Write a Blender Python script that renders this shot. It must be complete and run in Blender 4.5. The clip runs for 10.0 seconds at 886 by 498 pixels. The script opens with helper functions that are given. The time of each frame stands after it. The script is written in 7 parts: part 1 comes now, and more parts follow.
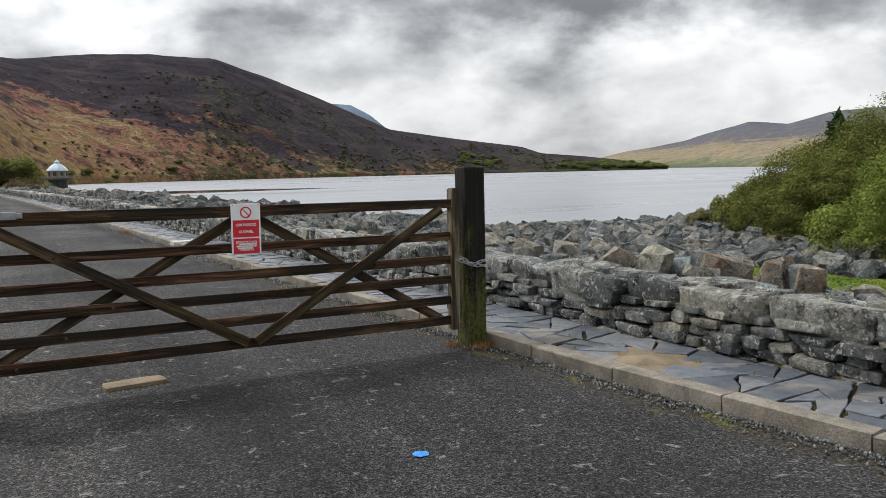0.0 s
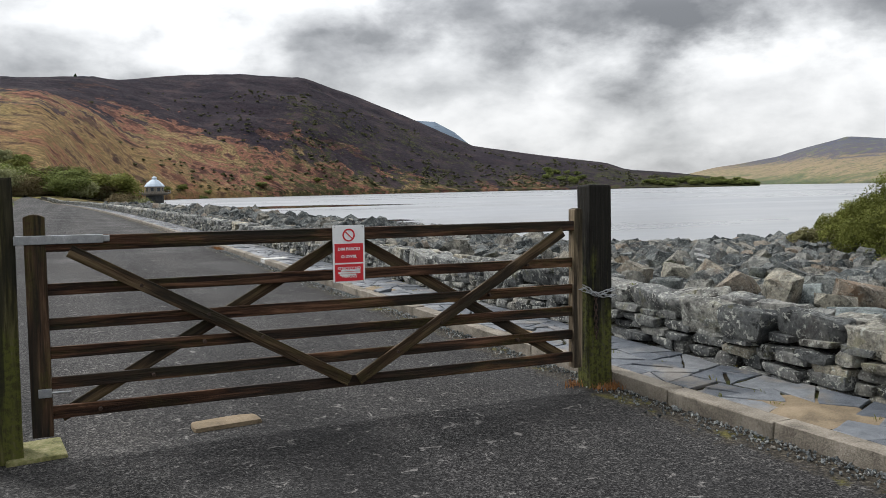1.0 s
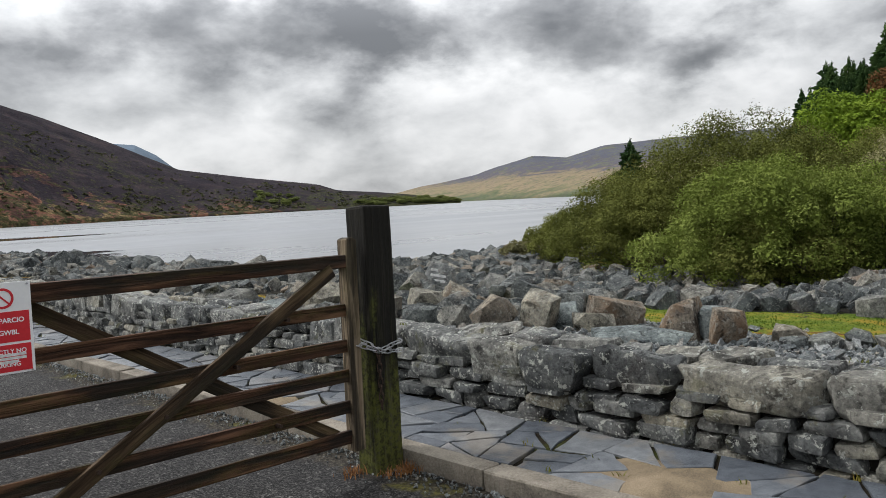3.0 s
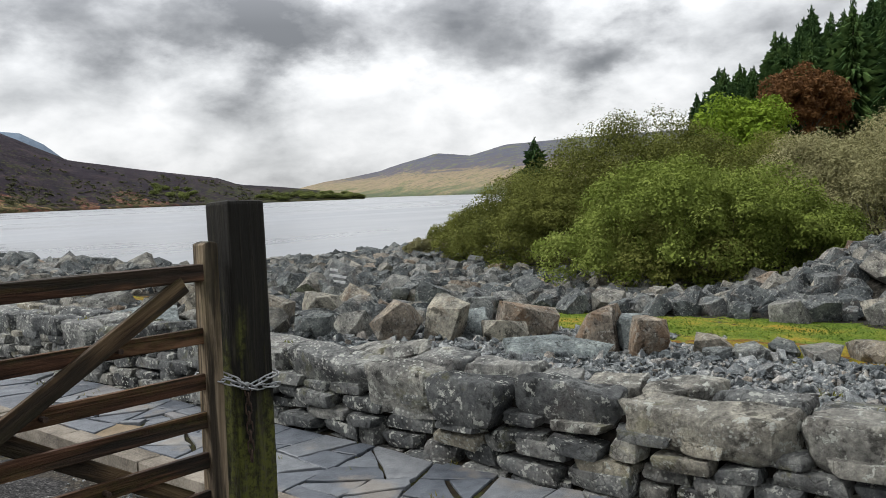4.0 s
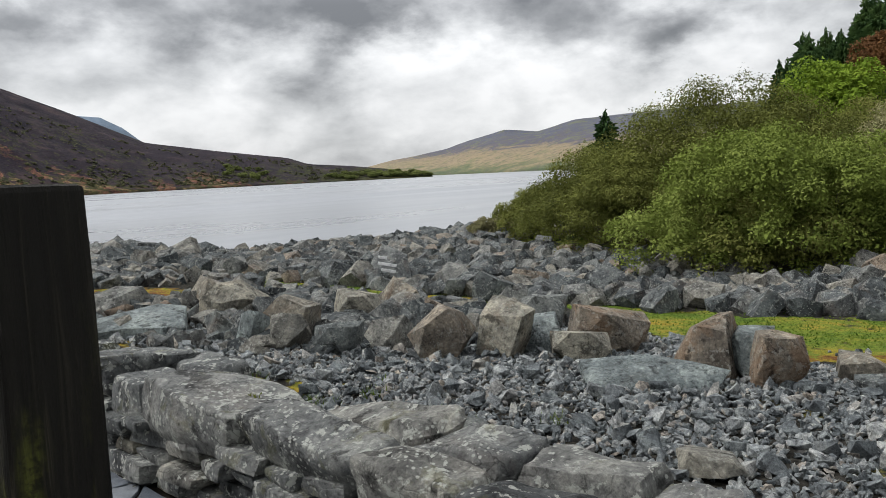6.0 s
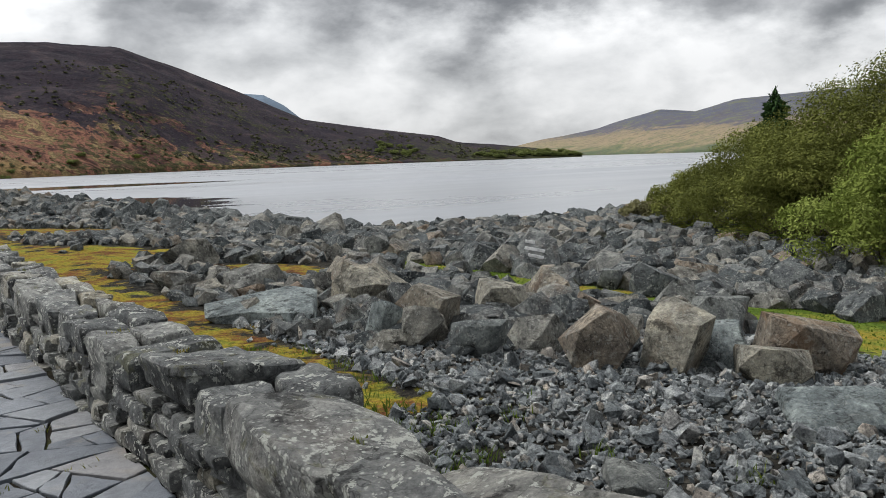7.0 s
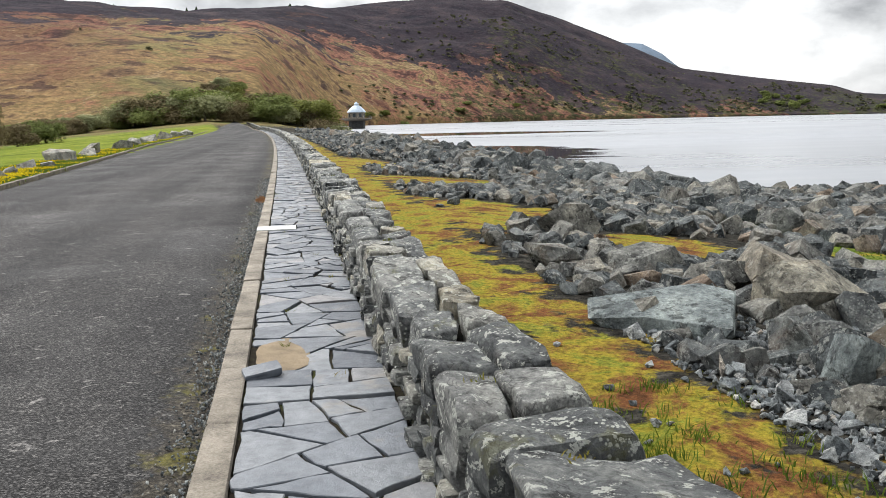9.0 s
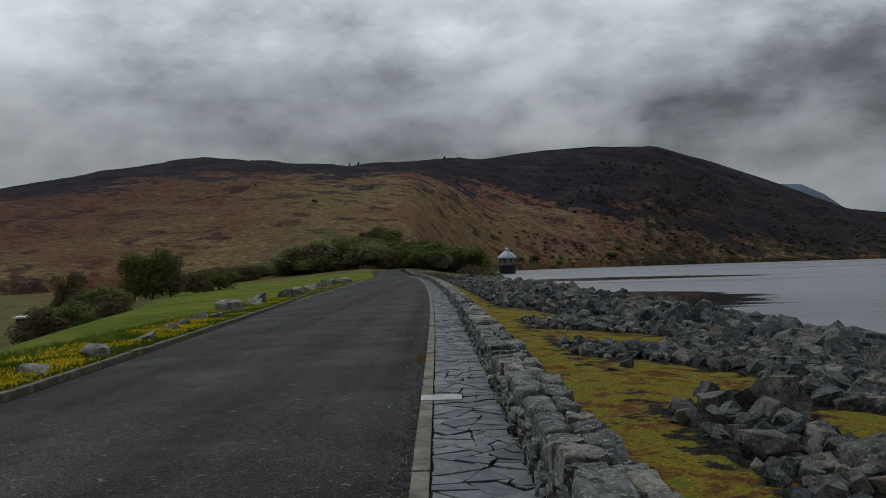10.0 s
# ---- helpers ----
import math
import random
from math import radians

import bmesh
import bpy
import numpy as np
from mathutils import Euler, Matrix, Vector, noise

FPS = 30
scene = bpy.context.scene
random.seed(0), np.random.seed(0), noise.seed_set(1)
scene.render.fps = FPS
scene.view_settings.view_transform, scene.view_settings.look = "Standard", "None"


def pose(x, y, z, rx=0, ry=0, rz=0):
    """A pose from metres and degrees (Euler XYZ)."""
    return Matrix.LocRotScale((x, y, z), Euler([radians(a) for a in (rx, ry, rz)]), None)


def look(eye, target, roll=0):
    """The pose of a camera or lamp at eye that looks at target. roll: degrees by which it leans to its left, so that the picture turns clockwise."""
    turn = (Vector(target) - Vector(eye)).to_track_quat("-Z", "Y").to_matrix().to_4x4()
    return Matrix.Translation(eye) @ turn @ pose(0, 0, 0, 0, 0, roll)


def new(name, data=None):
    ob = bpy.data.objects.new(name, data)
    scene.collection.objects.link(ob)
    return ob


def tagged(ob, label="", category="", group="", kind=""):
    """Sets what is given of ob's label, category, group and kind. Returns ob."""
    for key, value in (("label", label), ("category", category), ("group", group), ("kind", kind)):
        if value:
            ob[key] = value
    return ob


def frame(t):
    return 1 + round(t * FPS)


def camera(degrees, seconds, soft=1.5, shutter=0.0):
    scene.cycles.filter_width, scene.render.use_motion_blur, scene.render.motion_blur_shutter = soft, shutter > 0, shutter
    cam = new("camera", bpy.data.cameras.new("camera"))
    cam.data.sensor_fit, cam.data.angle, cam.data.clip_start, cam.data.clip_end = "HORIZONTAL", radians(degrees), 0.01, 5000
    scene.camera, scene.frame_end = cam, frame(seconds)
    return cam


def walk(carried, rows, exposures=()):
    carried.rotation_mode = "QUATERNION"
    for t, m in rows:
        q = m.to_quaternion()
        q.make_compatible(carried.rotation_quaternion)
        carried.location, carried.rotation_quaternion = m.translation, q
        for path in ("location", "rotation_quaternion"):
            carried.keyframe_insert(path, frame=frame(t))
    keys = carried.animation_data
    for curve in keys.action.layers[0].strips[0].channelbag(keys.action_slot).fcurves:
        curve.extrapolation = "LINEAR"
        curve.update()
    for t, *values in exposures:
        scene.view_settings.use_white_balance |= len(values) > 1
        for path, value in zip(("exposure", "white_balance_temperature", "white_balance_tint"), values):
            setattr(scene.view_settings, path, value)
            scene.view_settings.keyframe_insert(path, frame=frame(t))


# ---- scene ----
cam = camera(56.7, 10.0, 0.3)
PATH = [
    (0, (-3.54, -5.693, 1.493), (-2.537, -3.973, 1.303), -1.2),
    (0.5, (-3.508, -5.304, 1.507), (-2.595, -3.534, 1.337), -1.3),
    (1, (-3.43, -4.942, 1.512), (-2.602, -3.127, 1.365), -1.1),
    (1.5, (-3.347, -4.55, 1.509), (-2.342, -2.826, 1.372), -1.5),
    (2, (-3.268, -4.186, 1.523), (-2.088, -2.577, 1.388), -2.2),
    (2.5, (-3.053, -3.825, 1.53), (-1.796, -2.274, 1.405), -2.6),
    (3, (-2.796, -3.443, 1.527), (-1.403, -2.013, 1.409), -2.9),
    (3.2, (-2.674, -3.308, 1.527), (-1.24, -1.92, 1.406), -2.6),
    (4.5, (-1.692, -2.535, 1.516), (-0.113, -1.315, 1.381), -1.9),
    (5, (-1.295, -2.268, 1.529), (0.28, -1.042, 1.409), -1.5),
    (6.3, (-0.288, -1.439, 1.489), (1.108, -0.021, 1.292), -2.7),
    (6.5, (-0.153, -1.304, 1.476), (1.222, 0.135, 1.273), -2.6),
    (6.7, (0.075, -1.145, 1.456), (1.377, 0.354, 1.219), -4.3),
    (7, (0.207, -0.834, 1.474), (1.373, 0.777, 1.254), -1.9),
    (7.5, (0.517, -0.44, 1.568), (1.37, 1.354, 1.329), -0.8),
    (8, (0.635, 0.055, 1.575), (1.288, 1.928, 1.319), -0.8),
    (8.5, (0.721, 0.542, 1.548), (1.162, 2.47, 1.254), -0.9),
    (9, (0.717, 1.067, 1.536), (1.079, 3.008, 1.221), -1.1),
    (9.5, (0.598, 1.497, 1.628), (0.835, 3.478, 1.481), -2.3),
    (10, (0.529, 1.939, 1.759), (0.543, 3.939, 1.801), -1.6),
]
EXPOSURES = [(0.0, -0.20, 6500, 10), (1.0, -0.14, 6500, 10), (2.0, -0.24, 6500, 10), (3.0, -0.27, 6500, 10), (4.4, -0.05, 6500, 10), (5.0, -0.35, 6500, 10), (5.2, -0.35, 6500, 10), (6.4, -0.12, 6500, 10), (7.0, -0.25, 6500, 10), (7.5, -0.49, 6500, 10), (8.0, -0.10, 6500, 10), (8.5, 0.08, 6540, 10), (9.0, 0.30, 6560, 10), (9.3, 0.23, 6550, 10), (9.6, -0.37, 6350, 9), (10.0, -1.80, 6100, 6)]
walk(cam, [(t, look(eye, target, roll)) for t, eye, target, roll in PATH], EXPOSURES)

# ---- light: an overcast sky with broken grey cloud over a soft, low sun ----
SUN_AZ, SUN_EL = -32.0, 52.0          # degrees from the road's line towards the lake, and above the horizon


def link(nt, a, b):
    nt.links.new(a, b)


def node(nt, kind, **values):
    n = nt.nodes.new(kind)
    for k, v in values.items():
        if k in n.inputs:
            n.inputs[k].default_value = v
    return n


def ramp(nt, stops, interpolation="LINEAR"):
    n = nt.nodes.new("ShaderNodeValToRGB")
    n.color_ramp.interpolation = interpolation
    els = n.color_ramp.elements
    while len(els) < len(stops):
        els.new(0.5)
    for e, (p, c) in zip(els, stops):
        e.position = p
        e.color = (*c, 1) if len(c) == 3 else c
    return n


def math_node(nt, op, a, b=None):
    n = nt.nodes.new("ShaderNodeMath")
    n.operation = op
    for i, v in enumerate((a, b)):
        if v is None:
            continue
        if isinstance(v, (int, float)):
            n.inputs[i].default_value = v
        else:
            nt.links.new(v, n.inputs[i])
    return n.outputs[0]


def mix_rgb(nt, fac, a, b, blend="MIX"):
    n = nt.nodes.new("ShaderNodeMix")
    n.data_type, n.blend_type = "RGBA", blend
    for sock, v in ((n.inputs[0], fac), (n.inputs[6], a), (n.inputs[7], b)):
        if isinstance(v, (int, float)):
            sock.default_value = v
        elif isinstance(v, tuple):
            sock.default_value = (*v, 1)
        else:
            nt.links.new(v, sock)
    return n.outputs[2]


world = bpy.data.worlds.new("world")
scene.world = world
world.use_nodes = True
wt = world.node_tree
wt.nodes.clear()
wout, wbg = node(wt, "ShaderNodeOutputWorld"), node(wt, "ShaderNodeBackground")
sky = node(wt, "ShaderNodeTexSky")
sky.sky_type = "NISHITA"
sky.sun_disc = False
sky.sun_elevation, sky.sun_rotation = radians(SUN_EL), radians(SUN_AZ)
co = node(wt, "ShaderNodeTexCoord")
sep = node(wt, "ShaderNodeSeparateXYZ")
link(wt, co.outputs["Generated"], sep.inputs[0])
SX, SY, SZ = sep.outputs


def wm(op, p, q=None):
    return math_node(wt, op, p, q)


# the cloud deck: soft lumps, flattened towards the horizon
deck = node(wt, "ShaderNodeMapping")
deck.inputs["Location"].default_value = (0.35, 0.1, 0.7)
deck.inputs["Scale"].default_value = (1.0, 1.0, 1.9)
link(wt, co.outputs["Generated"], deck.inputs[0])
big = node(wt, "ShaderNodeTexNoise", Scale=4.2, Detail=4.0, Roughness=0.5, Distortion=0.2)
fine = node(wt, "ShaderNodeTexNoise", Scale=11.0, Detail=8.0, Roughness=0.55, Distortion=0.15)
drift = node(wt, "ShaderNodeTexNoise", Scale=7.5, Detail=7.0, Roughness=0.58)
for n in (big, fine, drift):
    link(wt, deck.outputs[0], n.inputs["Vector"])
shift = node(wt, "ShaderNodeSeparateColor")
link(wt, drift.outputs["Color"], shift.inputs[0])
bearing = wm("ADD", wm("MULTIPLY", wm("ARCTAN2", SX, SY), 57.3), wm("MULTIPLY", wm("SUBTRACT", shift.outputs[0], 0.5), 20.0))
height = wm("ADD", wm("MULTIPLY", wm("ARCSINE", SZ), 57.3), wm("MULTIPLY", wm("SUBTRACT", shift.outputs[1], 0.5), 10.0))
body = wm("ADD", wm("MULTIPLY", wm("SUBTRACT", big.outputs[0], 0.5), 0.62), wm("MULTIPLY", wm("SUBTRACT", fine.outputs[0], 0.5), 0.60))
body = wm("ADD", body, 0.60)
# the larger masses of the deck: bearing, height, half widths, thin (+) or thick (-)
for ba, he, wa, wh, much in ((39, 11.5, 7.5, 3.2, -0.38), (26, 12.6, 6.0, 2.6, -0.20), (62, 9.0, 9.0, 2.2, -0.32), (53, 13.0, 6.0, 2.5, -0.24),
                             (46, 8.0, 4.5, 3.0, 0.20), (7, 10.5, 5.0, 3.0, 0.26), (-17, 14.0, 9.0, 2.6, -0.16), (-28, 11.0, 6.0, 4.0, 0.14),
                             (21, 10.8, 3.0, 1.2, -0.08), (45, 3.5, 40.0, 3.4, 0.16), (78, 12.0, 8.0, 4.0, -0.16), (2, 15.5, 5.0, 1.8, 0.10), (17, 9.0, 4.0, 2.0, -0.10), (14, 6.0, 12.0, 1.2, -0.08)):
    u, v = wm("DIVIDE", wm("SUBTRACT", bearing, ba), wa), wm("DIVIDE", wm("SUBTRACT", height, he), wh)
    lump = wm("EXPONENT", wm("MULTIPLY", wm("ADD", wm("MULTIPLY", u, u), wm("MULTIPLY", v, v)), -1.0))
    body = wm("ADD", body, wm("MULTIPLY", lump, much))
clouds = ramp(wt, [(0.22, (0.20, 0.208, 0.222)), (0.34, (0.31, 0.32, 0.335)), (0.44, (0.47, 0.482, 0.50)), (0.54, (0.66, 0.676, 0.692)), (0.66, (0.86, 0.875, 0.89)), (0.82, (1.12, 1.13, 1.14))])
link(wt, body, clouds.inputs[0])
veil = clouds.outputs[0]
# an overcast sky is some three times as bright overhead as at the horizon, and duller on the side away from the sun
dome = ramp(wt, [(0.0, (0.92, 0.92, 0.92)), (0.10, (1.0, 1.0, 1.0)), (0.2, (1.35, 1.35, 1.35)), (0.26, (2.4, 2.4, 2.4)), (0.34, (2.7, 2.7, 2.7)), (0.6, (2.2, 2.2, 2.2)), (1.0, (2.0, 2.0, 2.0))])
link(wt, SZ, dome.inputs[0])
veil = mix_rgb(wt, 1.0, veil, dome.outputs[0], "MULTIPLY")
away = ramp(wt, [(0.0, (0.45, 0.46, 0.48)), (0.55, (1.0, 1.0, 1.0))])
link(wt, wm("ADD", wm("MULTIPLY", SY, 0.5), 0.5), away.inputs[0])
veil = mix_rgb(wt, 1.0, veil, away.outputs[0], "MULTIPLY")
whole = mix_rgb(wt, 0.95, mix_rgb(wt, 0.88, sky.outputs[0], (0.0, 0.0, 0.0)), veil)
link(wt, whole, wbg.inputs[0])
wbg.inputs[1].default_value = 1.0
link(wt, wbg.outputs[0], wout.inputs[0])

sun = new("sun", bpy.data.lights.new("sun", "SUN"))
sun.data.energy, sun.data.angle, sun.data.color = 3.4, radians(10), (1.0, 0.985, 0.968)
a, e = radians(SUN_AZ), radians(SUN_EL)
sun.matrix_world = look((0, 0, 30), (-math.sin(a) * math.cos(e), -math.cos(a) * math.cos(e), 30 - math.sin(e)))

# ---- materials ----


def material(name, rough=0.85, spec=0.4):
    m = bpy.data.materials.new(name)
    m.use_nodes = True
    nt = m.node_tree
    b = nt.nodes["Principled BSDF"]
    b.inputs["Roughness"].default_value = rough
    b.inputs["Specular IOR Level"].default_value = spec
    return m, nt, b


def place_of(nt, world_space):
    if world_space:
        return node(nt, "ShaderNodeNewGeometry").outputs["Position"]
    return node(nt, "ShaderNodeTexCoord").outputs["Object"]


def noise_of(nt, where, scale, detail=4.0, rough=0.55, distort=0.0):
    n = node(nt, "ShaderNodeTexNoise", Scale=scale, Detail=detail, Roughness=rough, Distortion=distort)
    link(nt, where, n.inputs["Vector"])
    return math_node(nt, "ADD", math_node(nt, "MULTIPLY", math_node(nt, "SUBTRACT", n.outputs[0], 0.5), 1.9), 0.5)


def bump(nt, b, height, strength=0.4, distance=0.02):
    n = node(nt, "ShaderNodeBump", Strength=strength, Distance=distance)
    link(nt, height, n.inputs["Height"])
    link(nt, n.outputs[0], b.inputs["Normal"])


def chance_of(nt, joined):
    if joined:
        return node(nt, "ShaderNodeNewGeometry").outputs["Random Per Island"]
    return node(nt, "ShaderNodeObjectInfo").outputs["Random"]


def rock_material(name, stops, joined, lichen=0.5, rough=0.8, scale=1.0, moss=0.0, rusty=0.25):
    """Broken rock: a tint for each stone, mottled at two scales, with crisp pale lichen, dark pits and rusty stains."""
    m, nt, b = material(name, rough, 0.12)
    where = place_of(nt, True)
    tint = ramp(nt, stops)
    link(nt, chance_of(nt, joined), tint.inputs[0])
    mid = ramp(nt, [(0.2, (0.5, 0.5, 0.51)), (0.5, (1.0, 1.0, 1.0)), (0.8, (1.6, 1.57, 1.5))])
    link(nt, noise_of(nt, where, 4 * scale, 7, 0.6, 0.1), mid.inputs[0])
    grain = ramp(nt, [(0.15, (0.30, 0.30, 0.30)), (0.40, (0.85, 0.85, 0.85)), (0.6, (1.14, 1.14, 1.12)), (0.85, (1.9, 1.87, 1.8))])
    speck = noise_of(nt, where, 27 * scale, 8, 0.76)
    link(nt, speck, grain.inputs[0])
    col = mix_rgb(nt, 1.0, mix_rgb(nt, 1.0, tint.outputs[0], mid.outputs[0], "MULTIPLY"), grain.outputs[0], "MULTIPLY")
    rust = ramp(nt, [(0.62 - 0.2 * rusty, (0, 0, 0)), (0.82 - 0.2 * rusty, (1, 1, 1))])
    link(nt, noise_of(nt, where, 2.3 * scale, 6, 0.65, 0.6), rust.inputs[0])
    col = mix_rgb(nt, math_node(nt, "MULTIPLY", rust.outputs[0], rusty), col, (0.20, 0.115, 0.06))
    stain = ramp(nt, [(0.62, (1, 1, 1)), (0.74, (0.35, 0.35, 0.35))])
    link(nt, noise_of(nt, where, 6.3 * scale, 7, 0.66, 0.15), stain.inputs[0])
    col = mix_rgb(nt, 1.0, col, stain.outputs[0], "MULTIPLY")
    if lichen:
        blot = ramp(nt, [(0.64, (0, 0, 0)), (0.69, (1, 1, 1))])
        link(nt, noise_of(nt, where, 14 * scale, 6, 0.7, 0.1), blot.inputs[0])
        spots = node(nt, "ShaderNodeTexVoronoi", Scale=36 * scale)
        link(nt, where, spots.inputs["Vector"])
        dots = ramp(nt, [(0.20, (1, 1, 1)), (0.30, (0, 0, 0))])
        link(nt, spots.outputs["Distance"], dots.inputs[0])
        fields = ramp(nt, [(0.48, (0, 0, 0)), (0.62, (1, 1, 1))])
        link(nt, noise_of(nt, where, 2.6 * scale, 5, 0.6), fields.inputs[0])
        pale = math_node(nt, "MAXIMUM", blot.outputs[0], math_node(nt, "MULTIPLY", dots.outputs[0], fields.outputs[0]))
        col = mix_rgb(nt, math_node(nt, "MULTIPLY", pale, lichen), col, (0.50, 0.51, 0.46))
    if moss:
        green = ramp(nt, [(0.66, (0, 0, 0)), (0.76, (1, 1, 1))])
        link(nt, noise_of(nt, where, 3.7 * scale, 7, 0.7, 0.6), green.inputs[0])
        col = mix_rgb(nt, math_node(nt, "MULTIPLY", green.outputs[0], moss), col, (0.15, 0.145, 0.035))
    cracks = node(nt, "ShaderNodeTexVoronoi", Scale=5.5 * scale)
    cracks.feature = "DISTANCE_TO_EDGE"
    warped = node(nt, "ShaderNodeVectorMath")
    warped.operation = "ADD"
    wob = node(nt, "ShaderNodeTexNoise", Scale=3.0 * scale, Detail=3.0)
    link(nt, where, wob.inputs["Vector"])
    link(nt, where, warped.inputs[0]), link(nt, wob.outputs["Color"], warped.inputs[1])
    link(nt, warped.outputs[0], cracks.inputs["Vector"])
    edge = math_node(nt, "MINIMUM", math_node(nt, "MULTIPLY", cracks.outputs["Distance"], 9.0), 0.5)
    seam = ramp(nt, [(0.0, (0.5, 0.5, 0.5)), (0.03, (1.0, 1.0, 1.0))])
    link(nt, cracks.outputs["Distance"], seam.inputs[0])
    some = ramp(nt, [(0.45, (0, 0, 0)), (0.58, (1, 1, 1))])
    link(nt, noise_of(nt, where, 3.1 * scale, 4, 0.6), some.inputs[0])
    col = mix_rgb(nt, some.outputs[0], col, mix_rgb(nt, 1.0, col, seam.outputs[0], "MULTIPLY"))
    link(nt, col, b.inputs["Base Color"])
    relief = math_node(nt, "ADD", math_node(nt, "MULTIPLY", noise_of(nt, where, 9 * scale, 14, 0.75), 1.0), math_node(nt, "MULTIPLY", edge, 0.3))
    bump(nt, b, relief, 1.0, 0.04 / scale)
    return m


ROCKS = [(0.0, (0.042, 0.049, 0.052)), (0.3, (0.082, 0.091, 0.094)), (0.55, (0.118, 0.125, 0.125)), (0.78, (0.152, 0.150, 0.138)), (0.93, (0.205, 0.195, 0.168)), (1.0, (0.165, 0.122, 0.090))]
WALLS = [(0.0, (0.085, 0.090, 0.092)), (0.35, (0.150, 0.157, 0.157)), (0.7, (0.210, 0.213, 0.205)), (0.92, (0.255, 0.248, 0.220)), (1.0, (0.31, 0.285, 0.225))]
SLATES = [(0.0, (0.048, 0.056, 0.069)), (0.5, (0.084, 0.095, 0.111)), (0.85, (0.126, 0.135, 0.145)), (1.0, (0.140, 0.136, 0.137))]
CHIPS = [(0.0, (0.085, 0.097, 0.103)), (0.5, (0.185, 0.202, 0.210)), (0.85, (0.300, 0.312, 0.310)), (1.0, (0.250, 0.222, 0.190))]
M_ROCK, M_ROCKS = rock_material("rock", ROCKS, False, 0.35, rusty=0.15), rock_material("rocks_joined", ROCKS, True, 0.35, rusty=0.15)
M_CHIPS = rock_material("chippings", CHIPS, True, 0.0, 0.75, 2.5, rusty=0.08)
BOULDER = [(0.0, (0.115, 0.127, 0.127)), (0.4, (0.155, 0.157, 0.147)), (0.75, (0.195, 0.185, 0.158)), (1.0, (0.19, 0.165, 0.13))]
VERGE = [(0.0, (0.204, 0.198, 0.174)), (1.0, (0.276, 0.270, 0.246))]
M_VERGE = rock_material("verge_rock", VERGE, False, 0.4)
M_BOULDER = rock_material("boulder_rock", BOULDER, False, 0.35)
M_TAN = rock_material("tan_boulder_rock", [(0.0, (0.225, 0.212, 0.175)), (1.0, (0.265, 0.252, 0.21))], False, 0.25)
M_RUSTY = rock_material("rusty_boulder_rock", [(0.0, (0.19, 0.165, 0.135)), (1.0, (0.24, 0.21, 0.17))], False, 0.3, rusty=0.55)
M_BLUISH = rock_material("bluish_boulder_rock", [(0.0, (0.145, 0.172, 0.175)), (1.0, (0.19, 0.215, 0.215))], False, 0.15, rusty=0.05)
M_WALL, M_WALLS = rock_material("wall_stone", WALLS, False, 0.85, moss=0.3, rusty=0.1), rock_material("wall_stones_joined", WALLS, True, 0.85, moss=0.3, rusty=0.1)


def slate_material(name, joined):
    m, nt, b = material(name, 0.42, 0.45)
    where = place_of(nt, True)
    tint = ramp(nt, SLATES)
    link(nt, chance_of(nt, joined), tint.inputs[0])
    shade = ramp(nt, [(0.15, (0.6, 0.61, 0.63)), (0.5, (1.0, 1.0, 1.0)), (0.85, (1.35, 1.34, 1.3))])
    link(nt, noise_of(nt, where, 13, 9, 0.7), shade.inputs[0])
    col = mix_rgb(nt, 1.0, tint.outputs[0], shade.outputs[0], "MULTIPLY")
    dirt = ramp(nt, [(0.62, (0, 0, 0)), (0.78, (1, 1, 1))])
    link(nt, noise_of(nt, where, 2.2, 6, 0.62), dirt.inputs[0])
    col = mix_rgb(nt, math_node(nt, "MULTIPLY", dirt.outputs[0], 0.5), col, (0.2, 0.17, 0.13))
    link(nt, col, b.inputs["Base Color"])
    wet = ramp(nt, [(0.3, (0.38, 0.38, 0.38)), (0.65, (0.62, 0.62, 0.62))])
    link(nt, noise_of(nt, where, 3.5, 4, 0.5), wet.inputs[0])
    link(nt, wet.outputs[0], b.inputs["Roughness"])
    bump(nt, b, noise_of(nt, where, 16, 10, 0.68), 0.4, 0.012)
    return m


M_SLATE, M_SLATES = slate_material("slate_flag", False), slate_material("slate_flags_joined", True)


def plain(name, stops, scale=4.0, rough=0.85, relief=0.3, fine_scale=60.0, spec=0.4, metal=0.0, world_space=True, distance=0.01):
    """A surface of one stuff, mottled between the stops, with fine grain and relief."""
    m, nt, b = material(name, rough, spec)
    b.inputs["Metallic"].default_value = metal
    where = place_of(nt, world_space)
    r = ramp(nt, stops)
    mixed = math_node(nt, "ADD", math_node(nt, "MULTIPLY", noise_of(nt, where, scale, 6, 0.6, 0.3), 0.65), math_node(nt, "MULTIPLY", noise_of(nt, where, fine_scale, 4, 0.6), 0.35))
    link(nt, mixed, r.inputs[0])
    link(nt, r.outputs[0], b.inputs["Base Color"])
    if relief:
        bump(nt, b, noise_of(nt, where, fine_scale, 6, 0.65), relief, distance)
    return m


